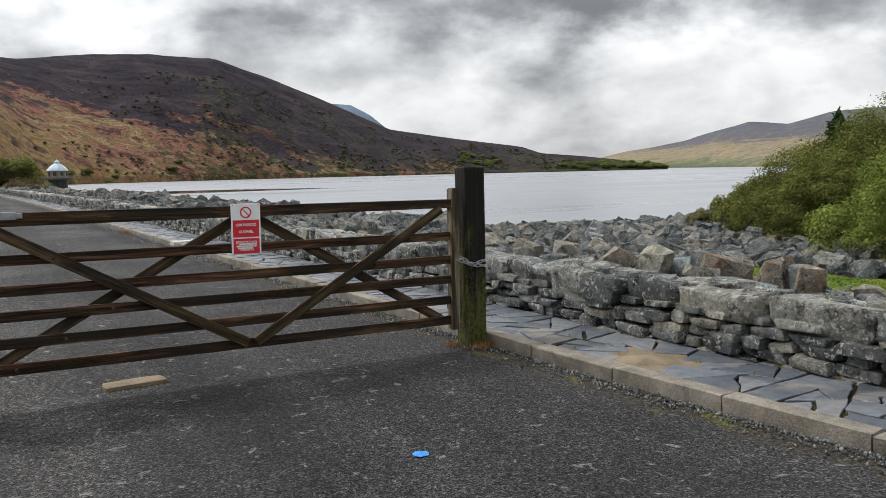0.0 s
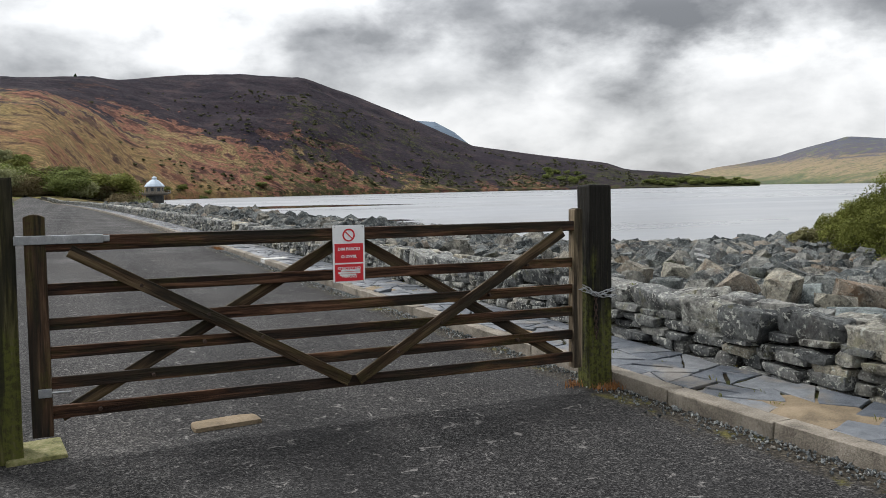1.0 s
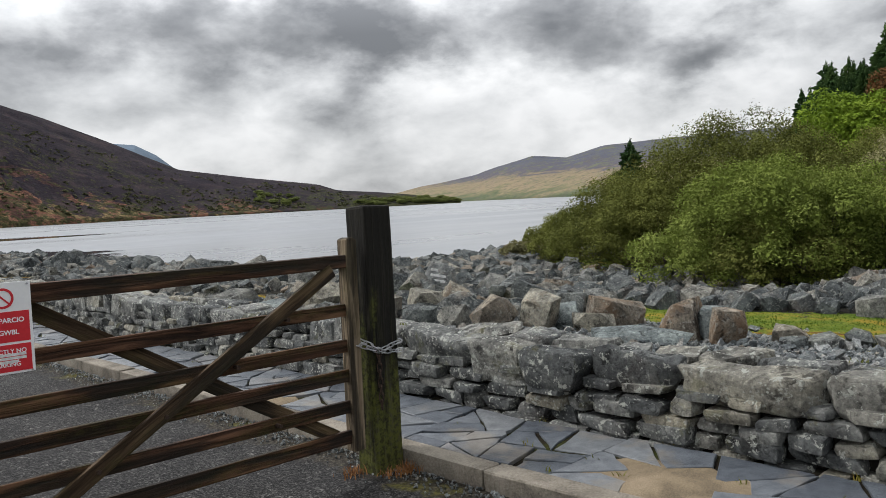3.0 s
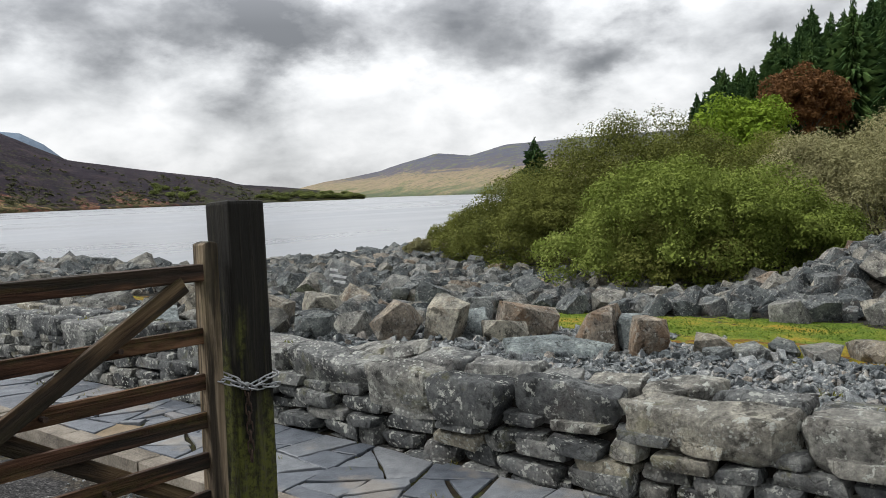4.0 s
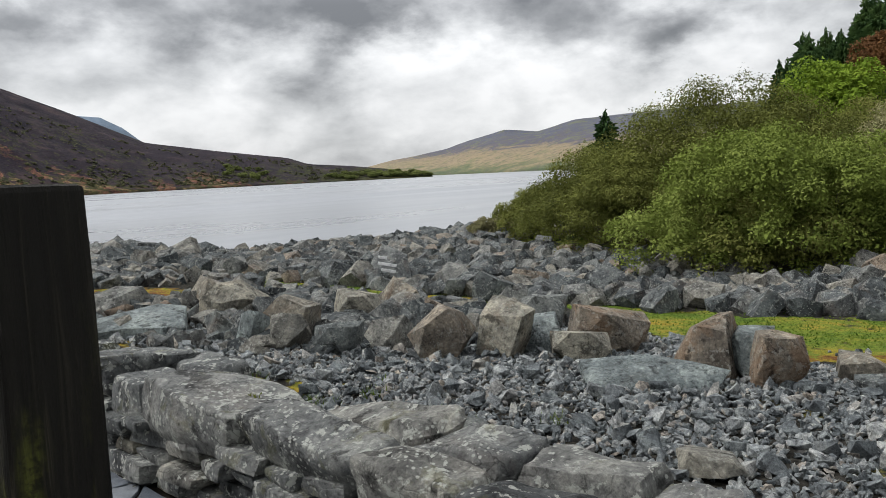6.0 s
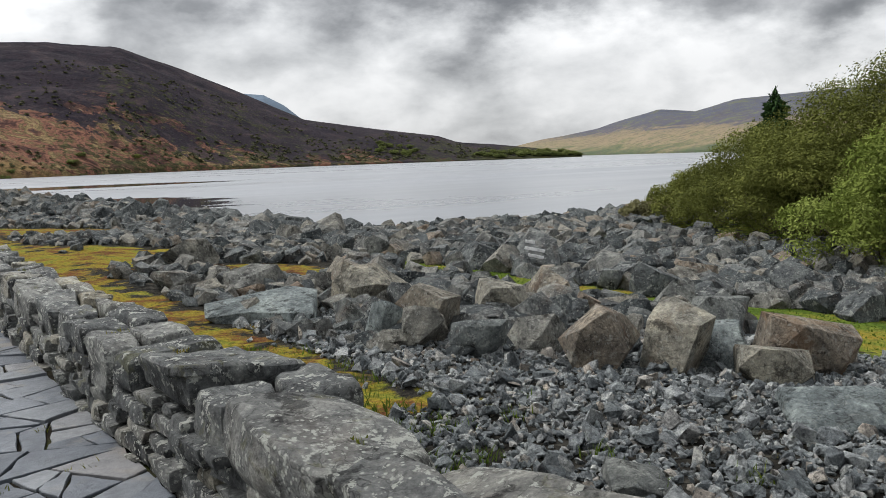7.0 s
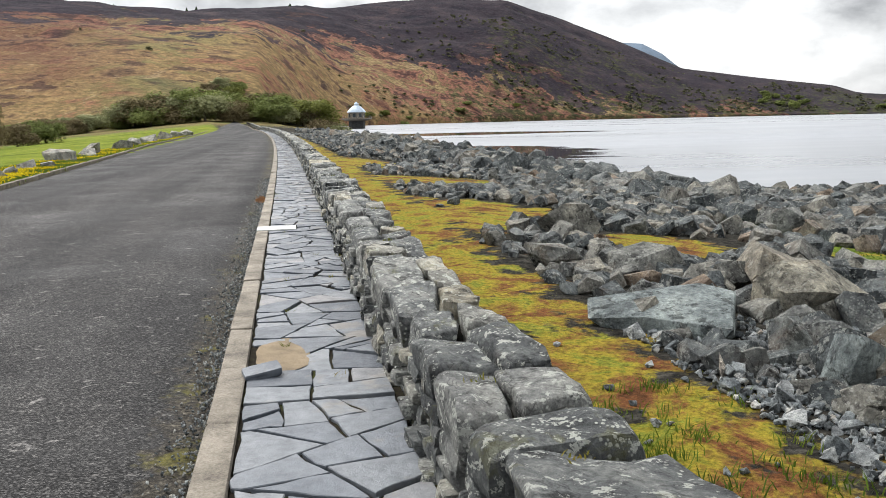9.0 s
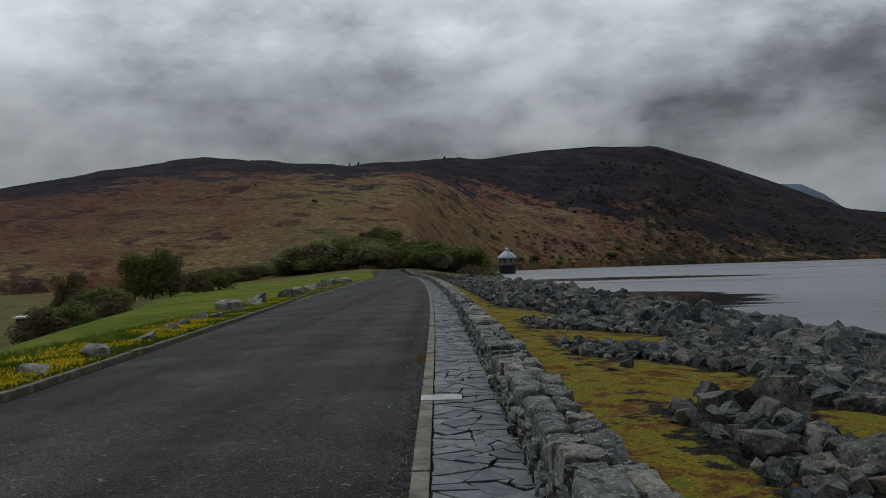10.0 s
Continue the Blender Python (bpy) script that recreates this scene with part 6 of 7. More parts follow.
def build_bush(name, x, y, width, height, mat, seed, label, leaves=9000, leaf=0.11, lumps=16, category="bush", stems=7, base=None):
    rng = np.random.default_rng(seed)
    z0 = ground_z(x, y) - 0.1 if base is None else base
    tree = thing(name, (x, y, z0), label, category, "waterside bushes" if category == "bush" else "trees on the bank")
    limbs, centres, radii = [], [], []
    for k in range(max(9, lumps // 2)):
        t, r = rng.uniform(0, 2 * math.pi), width / 2 * math.sqrt(rng.uniform(0, 0.8))
        s = rng.uniform(0.17, 0.27) * min(width, height * 1.3)
        h = (height - s) * (0.25 + 0.75 * rng.random() ** 0.6) * (1 - 0.45 * (2 * r / width) ** 2)
        limbs.append((r * math.cos(t), r * math.sin(t), max(h, s * 0.55), s))
    for x0, y0, h0, s in limbs:
        for k in range(34):
            d = rng.normal(size=3)
            d /= np.linalg.norm(d)
            d[2] = abs(d[2]) if rng.random() < 0.75 else d[2]
            c = s * rng.uniform(0.22, 0.42)
            centres.append((x0 + d[0] * s * 0.92, y0 + d[1] * s * 0.92, max(0.1, h0 + d[2] * s * rng.uniform(0.75, 1.05))))
            radii.append((c, c, c * rng.uniform(0.6, 1.0)))
    q, f = leaf_cloud(rng, centres, radii, leaves, leaf)
    q[:, 2] = np.maximum(q[:, 2], 0.05)
    mesh_object("crown", q.tolist(), f, mat, tree)
    bm = bmesh.new()
    for k in range(stems):
        c = Vector(limbs[k % len(limbs)][:3])
        a = Vector((rng.normal(0, width * 0.05), rng.normal(0, width * 0.05), -0.2))
        mid = a.lerp(c, 0.5) + Vector((rng.normal(0, 0.15), rng.normal(0, 0.15), 0.2))
        rod(bm, a, mid, 0.035 * height / 3, 6, 0.024 * height / 3)
        rod(bm, mid, c + Vector((0, 0, 0.3)), 0.024 * height / 3, 6, 0.006)
    part("trunk", bm, M_BARK, tree)
    sticks = rng.choice(len(centres), min(len(centres), 150 if mat is M_GREY else 60), replace=False)
    tv, tf = [], []
    for k in sticks:
        end = np.array(centres[k]) + rng.normal(0, 0.1, 3) + np.array([0, 0, radii[k][2] * rng.uniform(0.5, 1.5)])
        foot = np.array(limbs[int(k) // 34][:3]) * rng.uniform(0.75, 1.0)
        side = np.array([rng.normal(), rng.normal(), 0.0])
        side = side / np.linalg.norm(side) * (0.016 if mat is M_GREY else 0.012)
        up = np.array([0, 0, 0.014])
        b0 = len(tv)
        tv += [foot - side, foot + side, foot + up, end]
        tf += [(b0, b0 + 1, b0 + 3), (b0 + 1, b0 + 2, b0 + 3), (b0 + 2, b0, b0 + 3)]
    tagged(mesh_object("brushwood", [tuple(q) for q in tv], tf, M_TWIG if mat is M_GREY else M_BARK, tree), kind="stuff")
    return tree


def from_start(az, d):
    """A place by its bearing from the road's line, and its distance from the gate."""
    return -1.3 + d * math.sin(radians(az)), -2.3 + d * math.cos(radians(az))


WILLOW = "dense yellow-green willow bush on the stony shore"
YOUNG = "bright green willow bush in young leaf"
BARE_WILLOW = "grey-brown willow with bare twigs and thin pale leaf"
for az, d, w, h, mat, leaves, lab in (
        (53.8, 42, 5.0, 2.9, M_WILLOW, 9000, WILLOW), (57.4, 38, 6.6, 4.5, M_WILLOW, 15000, WILLOW), (61.2, 34, 7.8, 5.6, M_WILLOW, 19000, WILLOW),
        (65.2, 33, 8.2, 6.5, M_WILLOW, 19000, WILLOW), (69.6, 26.5, 6.4, 5.0, M_BRIGHT, 20000, YOUNG),
        (73.6, 26.5, 4.8, 3.4, M_BRIGHT, 12000, YOUNG), (63.4, 26.5, 4.8, 3.2, M_BRIGHT, 11000, YOUNG),
        (66.8, 25.5, 4.4, 3.2, M_WILLOW, 10000, WILLOW), (59.8, 31, 5.0, 3.6, M_WILLOW, 10000, WILLOW), (69.4, 37, 7.5, 6.6, M_WILLOW, 9000, WILLOW),
        (49.9, 44, 2.4, 1.3, M_GREY, 2500, "small grey-green willow shrub among rocks"), (51.0, 46, 2.4, 1.5, M_GREY, 2200, "small grey-green willow shrub among rocks"),
        (76.2, 38, 7.0, 5.8, M_GREY, 14000, BARE_WILLOW), (80.2, 38, 8.0, 7.2, M_GREY, 16000, BARE_WILLOW),
        (85.0, 36, 9.0, 7.4, M_GREY, 9000, BARE_WILLOW), (73.2, 48, 6.0, 5.6, M_WILLOW, 9000, WILLOW)):
    x, y = from_start(az, d)
    build_bush("willow_bush", x, y, w, h, mat, int(az * 10), lab, int(leaves * 4.2), 0.034 + 0.0005 * d, 38, stems=11)
x, y = from_start(71.6, 54)
build_bush("sycamore_tree", x, y, 6.6, 7.6, M_SPRING, 721, "fresh light-green broadleaf tree on the bank", 30000, 0.11, 40, "tree")
x, y = from_start(75.2, 78)
build_bush("copper_tree", x, y, 6.6, 7.5, M_COPPER, 751, "copper-brown broadleaf tree below the firs", 30000, 0.13, 44, "tree")


def fir_data(seed, height=1.0, tiers=24, width=0.40):
    """A conifer one metre high: drooping branch sprays in tiers up a straight stem."""
    rng = np.random.default_rng(seed)
    verts, faces = [], []
    for t in range(tiers):
        z = 0.10 + 0.88 * t / tiers
        r = width / 2 * (1 - (t / tiers)) ** 0.85 * rng.uniform(0.65, 1.25) + 0.006
        n = int(26 + 22 * (1 - t / tiers))
        for k in range(n):
            a = 2 * math.pi * (k + rng.uniform(-0.4, 0.4)) / n
            rr = r * rng.uniform(0.35, 1.3)
            w = 0.004 + 0.038 * rr
            c, s = math.cos(a), math.sin(a)
            zz = z + rng.uniform(-0.05, 0.05)
            b = len(verts)
            tip = zz - 0.22 * rr + rng.uniform(-0.02, 0.03)
            verts += [(0, 0, zz + 0.02), (c * rr * 0.6 - s * w, s * rr * 0.6 + c * w, zz - 0.03 * rr), (c * rr, s * rr, tip), (c * rr * 0.6 + s * w, s * rr * 0.6 - c * w, zz - 0.03 * rr), (c * rr * 0.55, s * rr * 0.55, tip - 0.03)]
            faces += [(b, b + 1, b + 2, b + 3), (b + 1, b + 4, b + 2), (b + 3, b + 2, b + 4)]
    b = len(verts)
    verts += [(0.004, 0, 0.9), (-0.004, 0.003, 0.9), (0, -0.004, 0.9), (0, 0, 1.02)]
    faces += [(b, b + 1, b + 3), (b + 1, b + 2, b + 3), (b + 2, b, b + 3)]
    me = bpy.data.meshes.new("crown")
    me.from_pydata(verts, [], faces)
    me.materials.append(M_FIR)
    tr = data_of(rod(bmesh.new(), (0, 0, -0.05), (0, 0, 0.95), 0.014, 7, 0.002), "trunk", M_BARK)
    return me, tr


FIRS = [fir_data(40 + k, 1.0, 30 + k % 3, 0.58 + 0.08 * (k % 3)) for k in range(6)]


def build_fir(x, y, h, k, z=None, group="forest firs"):
    t = thing("fir_tree", pose(x, y, ground_z(x, y) if z is None else z, 0, 0, 47 * k) @ Matrix.Diagonal((h, h, h, 1)), "tall dark-green conifer on the hillside", "tree", group)
    for name, me in zip(("crown", "trunk"), FIRS[k % 6]):
        ob = new(name, me)
        ob.parent = t
    return t


rng = np.random.default_rng(66)
x, y = from_start(57.5, 56)
lone = build_fir(x, y, 5.9, 1, None, "lone fir")
lone.scale = (7.5, 7.5, 6.1)
planted = 0
for k in range(560):
    az = rng.uniform(68.4, 92)
    d = rng.uniform(84, 170)
    limit = float(np.interp(az, [68.0, 69.6, 71.7, 73.1, 74.5, 77.7, 81, 96], [5.2, 7.2, 7.8, 9.0, 10.0, 10.9, 11.3, 11.0]))
    x, y = from_start(az, d)
    z = ground_z(x, y)
    top = 1.6 + d * math.tan(radians(limit * rng.uniform(0.74, 1.05)))
    if 4.0 < top - z < 12 and planted < 285:
        planted += 1
        build_fir(x, y, top - z, k)
# ---- the far end of the dam: scrub, hedges, valve tower ----
from mathutils.bvhtree import BVHTree
HILL_TREE = BVHTree.FromPolygons([v.co for v in hill.data.vertices], [tuple(p.vertices) for p in hill.data.polygons])


def land_z(x, y):
    hit = HILL_TREE.ray_cast(Vector((x, y, 900)), Vector((0, 0, -1)))
    z = ground_z(x, y) if abs(x) < 420 and y < 420 else -50
    return max(z, hit[0].z) if hit[0] else z


def bush_data(seed, mat, count=6000, leaf=0.022):
    r = np.random.default_rng(seed)
    c, rad = [], []
    for k in range(16):
        t, q = r.uniform(0, 6.28), 0.34 * math.sqrt(r.random())
        c.append((q * math.cos(t), q * math.sin(t), r.uniform(0.25, 0.68)))
        s = r.uniform(0.11, 0.22)
        rad.append((s, s, s))
    v, f = leaf_cloud(r, c, rad, count, leaf)
    v[:, 2] = np.maximum(v[:, 2], 0.0)
    me = bpy.data.meshes.new("crown")
    me.from_pydata(v.tolist(), [], f)
    me.materials.append(mat)
    tr = data_of(rod(bmesh.new(), (0, 0, -0.1), (0.02, 0, 0.6), 0.03, 6, 0.01), "trunk", M_BARK)
    return me, tr


SCRUB = [bush_data(90 + k, (M_SCRUB, M_WILLOW, M_SCRUB, M_BROWN, M_OLIVE)[k % 5]) for k in range(10)]


def small_bush(x, y, w, h, k, label="rounded scrub bush on rough ground", group="scrub by the dam", z=None):
    t = thing("scrub_bush", pose(x, y, (land_z(x, y) if z is None else z) - 0.15 * h, 0, 0, 61 * k) @ Matrix.Diagonal((w, w, h, 1)), label, "bush", group)
    for name, me in zip(("crown", "trunk"), SCRUB[k % 10]):
        ob = new(name, me)
        ob.parent = t
    return t


rng = np.random.default_rng(14)
for k in range(170):
    az = rng.uniform(-18, 4.2)
    lift = float(np.interp(az, [-18, -10, -6, -2, 1, 3, 4.5], [0.25, 0.5, 1.0, 1.0, 0.8, 0.4, 0.1]))
    d = rng.uniform(240, 255 + 120 * lift)
    x, y = d * math.sin(radians(az)), d * math.cos(radians(az))
    s = rng.uniform(7.0, 13.0) * (0.7 if az < -10 else 1.0 + 0.3 * lift)
    small_bush(x, y, s * 1.3, s * 0.8, k)
for k in range(70):      # scrub climbing the foot of the hill
    az = rng.uniform(-9.5, 3.5)
    d = rng.uniform(335, 360 + 75 * math.exp(-((az + 3.0) / 4) ** 2))
    x, y = d * math.sin(radians(az)), d * math.cos(radians(az))
    s = rng.uniform(5.0, 9.5)
    small_bush(x, y, s * 1.35, s * 0.8, int(rng.integers(10)))
for k in range(16):      # bushes along the waterline beyond the tower
    az = rng.uniform(5.6, 8.5) if k < 11 else rng.uniform(9, 20)
    d = float(np.interp(az, [5, 11, 22, 34], [560, 665, 805, 925])) * WIDER + rng.uniform(4, 26)
    x, y = d * math.sin(radians(az)), d * math.cos(radians(az))
    s = rng.uniform(4, 9)
    small_bush(x, y, s * 1.6, s * 0.8, k, "low scrub on the far shore", "far shore scrub")
for k, (az, d, w, h) in enumerate(((-18.7, 150, 9, 12), (-17.6, 152, 8, 11.5), (-19.8, 151, 8, 11.5), (-23.7, 150, 8, 9.5), (-22.4, 140, 8, 4.5), (-24.6, 64, 5.0, 3.6), (-23.2, 66, 4.5, 3.2), (-20.6, 78, 4.5, 3.0), (-21.4, 130, 9, 4.5), (-16.2, 170, 9, 6), (-14.6, 180, 10, 6), (-30.5, 105, 10, 6), (-21.9, 84, 4.5, 3.0), (-32, 80, 8, 4.5))):
    x, y = d * math.sin(radians(az)), d * math.cos(radians(az))
    small_bush(x, y, w, h, 5 * k + 3 * (k % 2), "dark dense bush at the field's edge", "field edge bushes")
for k in range(16):      # a dark clump of trees on the far shore
    az = 33.0 + rng.uniform(-1.3, 1.3)
    d = 955 * WIDER + rng.uniform(0, 60)
    x, y = d * math.sin(radians(az)), d * math.cos(radians(az))
    small_bush(x, y, rng.uniform(10, 16), rng.uniform(6, 10), 5 * k, "dark clump of trees on the far shore", "far shore trees")
for az, h in ((-10.3, 9), (-6.6, 7), (-5.9, 9), (-5.3, 10), (0.7, 8)):    # trees on the skyline
    d = 1080
    x, y = d * math.sin(radians(az)), d * math.cos(radians(az))
    build_fir(x, y, h, int(az * 3), land_z(x, y) - 1, "skyline trees")
for k in range(70):      # the wooded point at the foot of the hill
    az = rng.uniform(38.5, 45.6)
    d = float(np.interp(az, [38, 45.6], [985, 1062])) * WIDER + rng.uniform(4, 45)
    x, y = d * math.sin(radians(az)), d * math.cos(radians(az))
    small_bush(x, y, rng.uniform(10, 18), rng.uniform(6, 9), 10 * k, "dark wooded shore of the point", "wooded point")



def hill_scrub():
    """Gorse and thorn scattered over the far slope, thickest in its middle."""
    r = np.random.default_rng(808)
    shapes = [bush_data(700 + k, M_THORN, 70, 0.16) for k in range(5)]
    arrs = [arrays_of(me) for me, _ in shapes]
    out = []
    while len(out) < 1100:
        az = r.uniform(-16, 42)
        thick = float(np.interp(az, [-16, 2, 8, 14, 24, 34, 42], [0.01, 0.02, 0.35, 0.9, 1.0, 0.9, 0.6]))
        if r.random() > thick:
            continue
        v = r.uniform(0.0, 1.0) ** 1.5 * 0.62
        d0 = float(np.interp(az, [-17, -1.6, 3.6, 7.5, 11, 15, 22, 31, 42], [320, 330, 530, 610, 650, 710, 800, 900, 1025])) * WIDER
        d = d0 + 15 + v * float(np.interp(az, [-17, 3, 15, 26, 31, 36, 42], [700, 640, 520, 420, 330, 250, 100]))
        if fbm(az * 0.35, d * 0.012, 2.0) < -0.02:
            continue
        x, y = d * math.sin(radians(az)), d * math.cos(radians(az))
        s = r.uniform(1.8, 4.2)
        out.append((int(r.integers(5)), pose(x, y, land_z(x, y) - 0.15 * s, 0, 0, r.uniform(0, 360)) @ Matrix.Diagonal((s * 1.35, s * 1.35, s * 0.85, 1))))
    return tagged(joined("hillside_scrub", arrs, out, M_THORN), "scattered dark green scrub on the far hillside", "scrub", kind="stuff")


hillside_scrub = hill_scrub()
M_ROOF = plain("pale_metal_roof", [(0.3, (0.34, 0.42, 0.50)), (0.7, (0.46, 0.54, 0.62))], 1.0, 0.45, 0.0, 8)
M_TOWER = plain("tower_stone", [(0.3, (0.025, 0.027, 0.027)), (0.7, (0.06, 0.06, 0.058))], 1.5, 0.9, 0.4, 6)
M_GLASS, _nt, _b = material("dark_window", 0.12, 0.5)
_b.inputs["Base Color"].default_value = (0.05, 0.06, 0.07, 1)


def build_tower():
    d, az = 385.0 * WIDER, 4.9
    x, y = d * math.sin(radians(az)), d * math.cos(radians(az))
    t = thing("valve_tower", pose(x, y, LAKE) @ Matrix.Diagonal((WIDER, WIDER, WIDER, 1)), "octagonal stone valve tower with pale domed roof in the lake", "tower")

    def ring(bm, r0, z0, r1, z1, sides=8):
        return rod(bm, (0, 0, z0), (0, 0, z1), r0, sides, r1)

    part("shaft", ring(bmesh.new(), 3.9, -3, 3.7, 4.1), M_TOWER, t)
    part("balcony", ring(ring(bmesh.new(), 4.6, 3.5, 6.9, 4.3), 7.0, 4.3, 7.0, 4.8), M_KERB, t, "pale projecting concrete balcony")
    body = part("body", ring(bmesh.new(), 3.9, 4.8, 3.9, 7.4), M_KERB, t, "pale upper storey")
    for k in range(8):
        a = math.pi / 8 + k * math.pi / 4
        bm = box(bmesh.new(), (-0.65, -0.06, 5.3), (0.65, 0.06, 6.9), 0.02)
        w = part("window", bm, M_GLASS, body)
        w.matrix_basis = pose(3.62 * math.cos(a), 3.62 * math.sin(a), 0, 0, 0, math.degrees(a) + 90)
    bm = bmesh.new()
    prof = [(4.4, 7.4), (4.3, 7.7), (3.5, 8.7), (2.3, 9.8), (1.25, 10.5), (1.0, 10.6), (1.0, 11.3), (1.15, 11.35), (0.2, 12.1)]
    for (r0, z0), (r1, z1) in zip(prof, prof[1:]):
        ring(bm, r0, z0, r1, z1)
    part("roof", bm, M_ROOF, t, "pale blue-grey domed metal roof")
    part("finial", rod(bmesh.new(), (0, 0, 12), (0, 0, 13.2), 0.08, 6, 0.02), M_STEEL, t)
    for k in range(16):
        a = k * math.pi / 8
        part("rail_post", rod(bmesh.new(), (6.7 * math.cos(a), 6.7 * math.sin(a), 4.8), (6.7 * math.cos(a), 6.7 * math.sin(a), 5.8), 0.05, 5), M_STEEL, t)
    return t


tower = build_tower()

shed = thing("shed", (-47.5, 101, ground_z(-47.5, 101), 0, 0, 12), "small low shed with a pale roof in the valley", "shed")
part("wall", box(bmesh.new(), (-2.2, -1.5, -0.5), (2.2, 1.5, 1.6), 0.02), M_TOWER, shed)
bm = bmesh.new()
box(bm, (-2.5, -1.8, 1.6), (2.5, 1.8, 1.8), 0.02)
part("roof", bm, M_WHITE, shed)

# ---- verge on the valley side: kerb, boulders, daffodils ----
verge = thing("verge_kerb", (0, 0, 0), "low concrete edging along the grass verge", "kerb", kind="structure")
bm0 = [data_of(box(bmesh.new(), (-0.14, -0.455, -0.1), (0, 0.455, 0.11), 0.012), "edging_stone", M_EDGING)]
yy, rest = 4.0, []
while yy < 170:
    xa, xb = left_x(yy), left_x(yy + 0.915)
    m = pose((xa + xb) / 2, yy + 0.457, 0.0 + RNG.normal(0, 0.006), 0, 0, math.degrees(math.atan2(xa - xb, 0.915)))
    if yy < 60:
        ob = new("edging_stone", bm0[0])
        ob.matrix_world = m
        ob.parent = verge
    else:
        rest.append((0, m))
    yy += 0.915
tagged(joined("far_edging_stones", [arrays_of(bm0[0])], rest, M_EDGING, verge), kind="stuff")
for i, (y, off, s) in enumerate(((16.5, 0.75, 0.44), (19.7, 0.85, 0.5), (23.3, 0.9, 0.5), (26.1, 0.95, 0.46), (28.4, 1.2, 0.42), (31.2, 1.3, 0.5), (33.2, 1.0, 0.42), (38, 1.6, 0.85), (43.5, 1.3, 0.62), (47, 1.7, 0.9), (55, 1.1, 0.9), (63, 1.2, 0.9), (72, 1.2, 1.0), (83, 1.2, 1.0), (95, 1.2, 1.1), (108, 1.2, 1.2), (13.0, 1.0, 0.5))):
    r = np.random.default_rng(500 + i)
    ob = new("verge_boulder", data_of(broken(hull_stone(r, (s * 1.45, s * 1.2, s * 0.95), 14, 0.6), r, 0.04, 2), "verge_boulder", M_VERGE))
    x = left_x(y) - off
    ob.matrix_world = pose(x, y, ground_z(x, y) + s * 0.2, r.normal(0, 10), r.normal(0, 10), r.uniform(0, 360))
    tagged(ob, "pale rounded boulder on the grass verge", "boulder", "verge boulders")


def tufts(name, label, spots, mat, seed, blades=22, tall=0.16, wide=0.006, category="grass", spread=0.07):
    """Clumps of narrow bent blades."""
    r = np.random.default_rng(seed)
    n = len(spots) * blades
    c = np.repeat(np.array(spots), blades, axis=0)
    c[:, :2] += r.normal(0, spread, (n, 2))
    lean = r.normal(0, 0.45, (n, 2))
    h = tall * r.uniform(0.4, 1.25, (n, 1))
    side = np.stack([np.cos(a := r.uniform(0, 6.28, n)), np.sin(a), np.zeros(n)], 1) * wide
    mid = c + np.concatenate([lean * h * 0.4, h * 0.6], 1)
    tip = c + np.concatenate([lean * h * 1.1, h], 1)
    v = np.stack([c - side, c + side, mid + side * 0.7, mid - side * 0.7, tip], 1).reshape(-1, 3)
    f = []
    for i in range(n):
        b = 5 * i
        f += [(b, b + 1, b + 2, b + 3), (b + 3, b + 2, b + 4)]
    return tagged(mesh_object(name, v.tolist(), f, mat), label, category, kind="stuff")


rng = np.random.default_rng(19)
spots = []
for _ in range(3000):
    y = rng.uniform(-1, 20)
    x = rng.uniform(1.95, 5.6)
    moss, grass, _m = cover_of(x, y)
    if moss > 0.3 + 0.5 * rng.random():
        spots.append((x, y, ground_z(x, y) - 0.01))
tufts("moss_grass", "short yellow-green grass and moss behind the wall", spots, M_GRASS, 1, 6, 0.018, 0.005)
spots = [(x, y, ground_z(x, y)) for x, y in [(1.98 + abs(rng.normal(0, 0.55)), rng.uniform(0.6, 5.4)) for _ in range(95)]]
tufts("grass_tufts", "bright green grass tufts among the chippings", spots, M_LAWN, 2, 26, 0.065, 0.004, spread=0.06)
spots = []
for _ in range(5000):
    y = rng.uniform(-9, 22)
    x = rng.uniform(6.5, 13.5)
    if cover_of(x, y)[1] > 0.4 + 0.3 * rng.random():
        spots.append((x, y, ground_z(x, y) - 0.01))
tufts("track_grass", "green grass on the track between the rocks", spots, M_LAWN, 3, 22, 0.022, 0.010, spread=0.2)
spots, gold = [], []
for _ in range(5200):
    y = rng.uniform(8, 100) if rng.random() < 0.5 else rng.uniform(8, 40)
    x = left_x(y) - 0.38 - abs(rng.normal(0, 1.2))
    spots.append((x, y, ground_z(x, y)))
    if fbm(x * 0.7, y * 0.35, 4.0) > 0.02 and y < 100 and left_x(y) - x < 2.2:
        gold.append((x, y, ground_z(x, y) + 0.12))
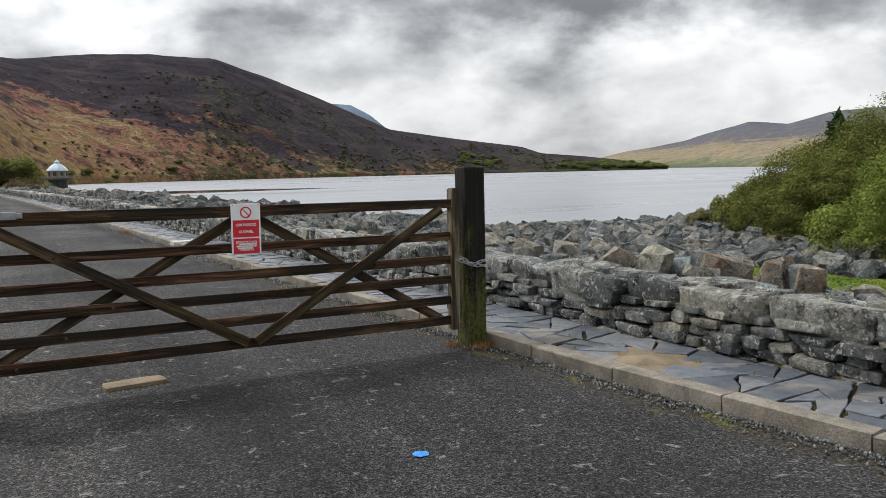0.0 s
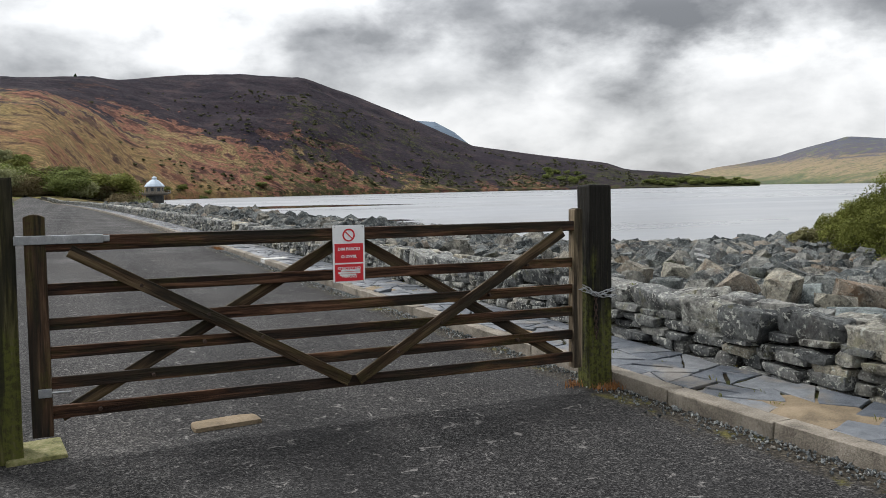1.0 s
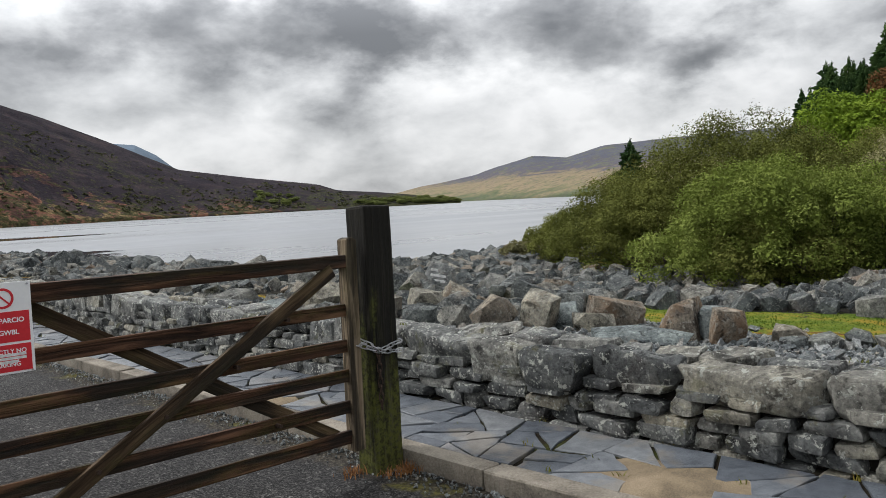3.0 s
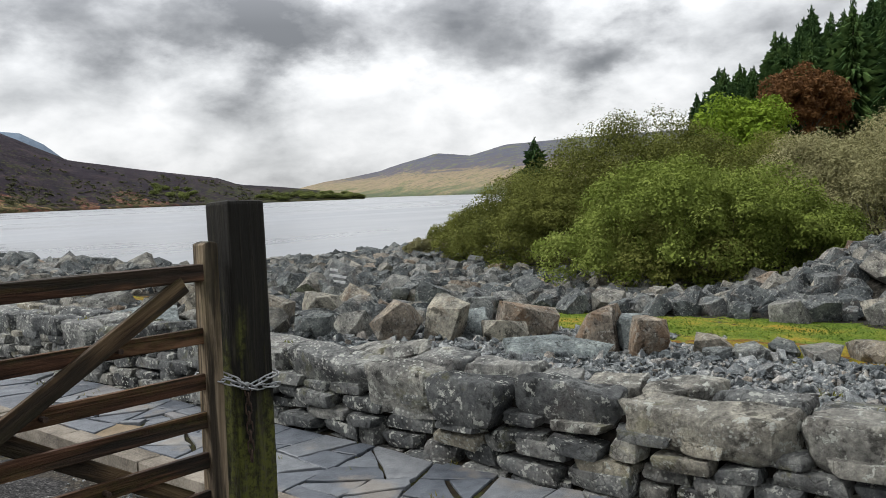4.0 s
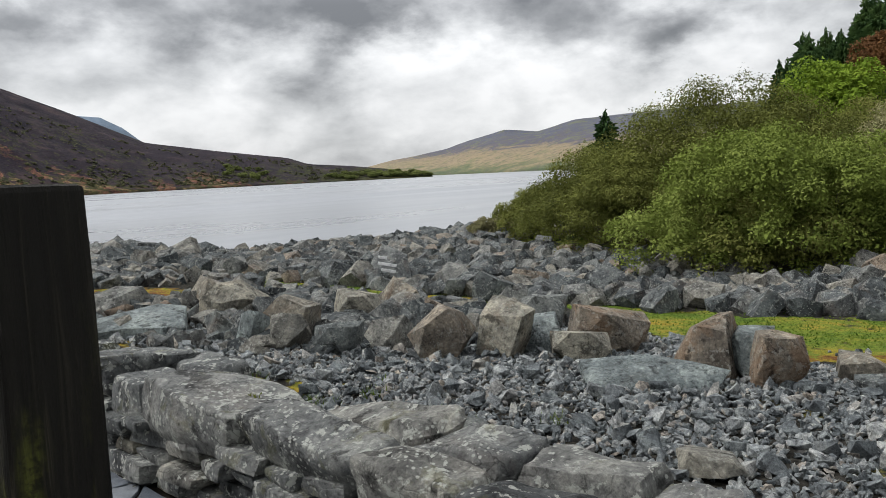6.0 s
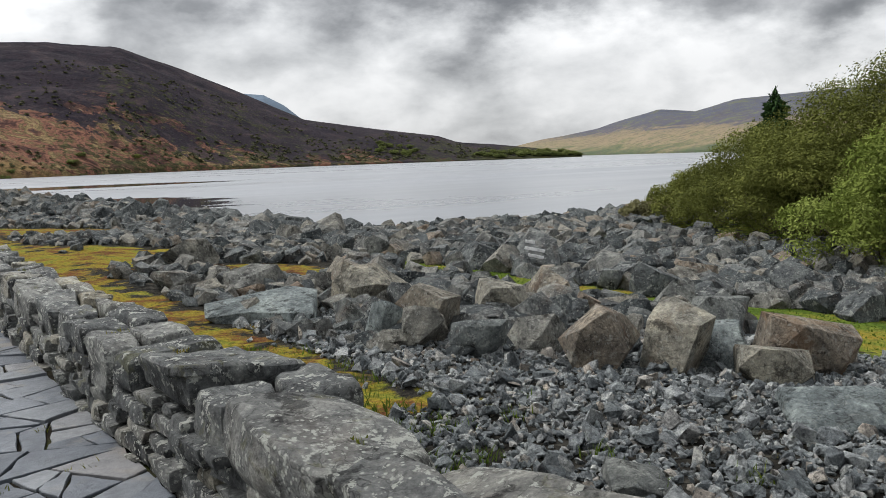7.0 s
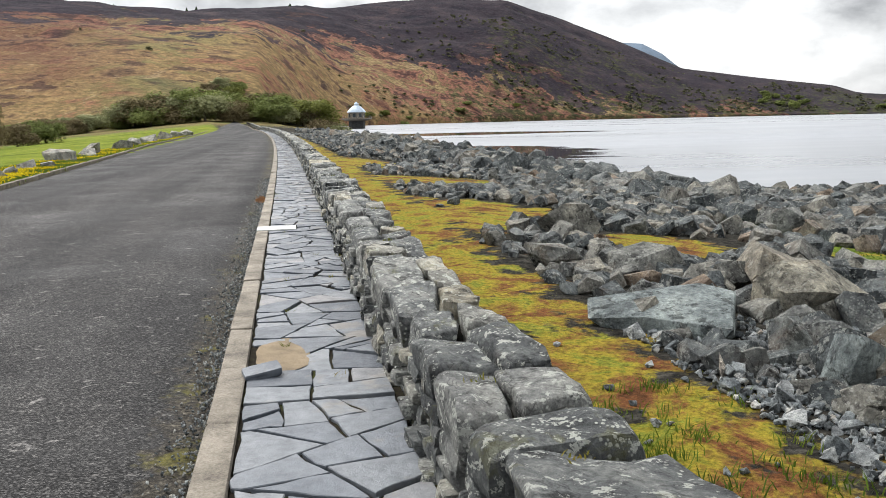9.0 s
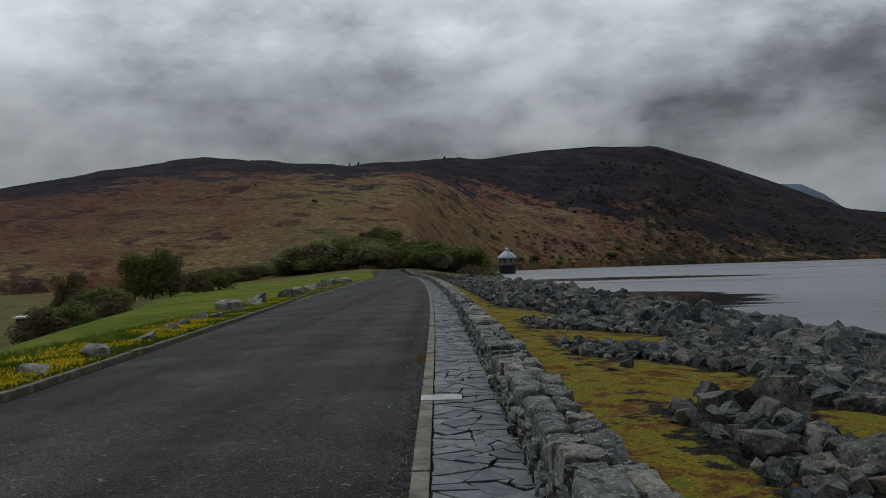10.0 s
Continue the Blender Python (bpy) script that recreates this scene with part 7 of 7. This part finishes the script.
tufts("verge_grass", "green grass along the verge", spots, M_LAWN, 4, 14, 0.13, 0.012, spread=0.16)
tufts("daffodils", "yellow flowers on the grass verge", gold, M_FLOWER, 5, 4, 0.05, 0.018, "flowers", 0.16)
spots = [(kerb_x(y) + 0.98 + rng.normal(0, 0.03), y, 0.07) for y in rng.uniform(-4, 22, 46)] + [(kerb_x(y) + rng.uniform(0.2, 0.9), y, 0.07) for y in rng.uniform(-4, 18, 30)]
tufts("joint_weeds", "small green weeds in the paving joints", spots, M_GRASS, 6, 9, 0.045, 0.004, "weeds", 0.02)
spots = [(kerb_x(y) + rng.uniform(1.1, 1.5), y, 0.55) for y in rng.uniform(-3, 16, 12)]
tufts("wall_moss", "small mossy tufts in the wall's top joints", spots, M_GRASS, 7, 12, 0.022, 0.004, "moss", 0.03)
spots = [(kerb_x(17.4) - 0.08 + rng.normal(0, 0.04), 17.4 + rng.normal(0, 0.3), 0.02) for _ in range(30)] + [(0.22 + rng.normal(0, 0.07), 0.04 + rng.normal(0, 0.04), 0.0) for _ in range(13)] + [(0.0 + rng.normal(0, 0.03), 0.2 + rng.normal(0, 0.04), 0.0) for _ in range(5)]
tufts("dead_litter", "rusty brown dead grass at the foot of the post", spots, M_NEEDLE, 8, 12, 0.05, 0.004, "litter", 0.03)

# ---- a rock in the bank with faded white painted writing ----
px, py = 9.65, 9.6
sign_rock = thing("painted_rock", pose(px, py, ground_z(px, py) + 0.26, 0, 0, -42), "dark rock in the bank with faded white painted writing", "boulder")
part("rock", broken(hull_stone(np.random.default_rng(12), (0.95, 0.75, 0.8), 11, 0.95), np.random.default_rng(13), 0.02), M_ROCK, sign_rock)
for z, w, x in ((0.20, 0.16, -0.08), (0.09, 0.34, 0.02), (-0.02, 0.26, 0.06)):
    bar = part("painted_bar", box(bmesh.new(), (x - w / 2, -0.43, z - 0.026), (x + w / 2, -0.415, z + 0.026), 0.006), M_CHALK, sign_rock)
    bar.matrix_basis = pose(0, 0, 0, 0, 12, 0)

# ---- flagstones of the pavement, last ----
build_flags()
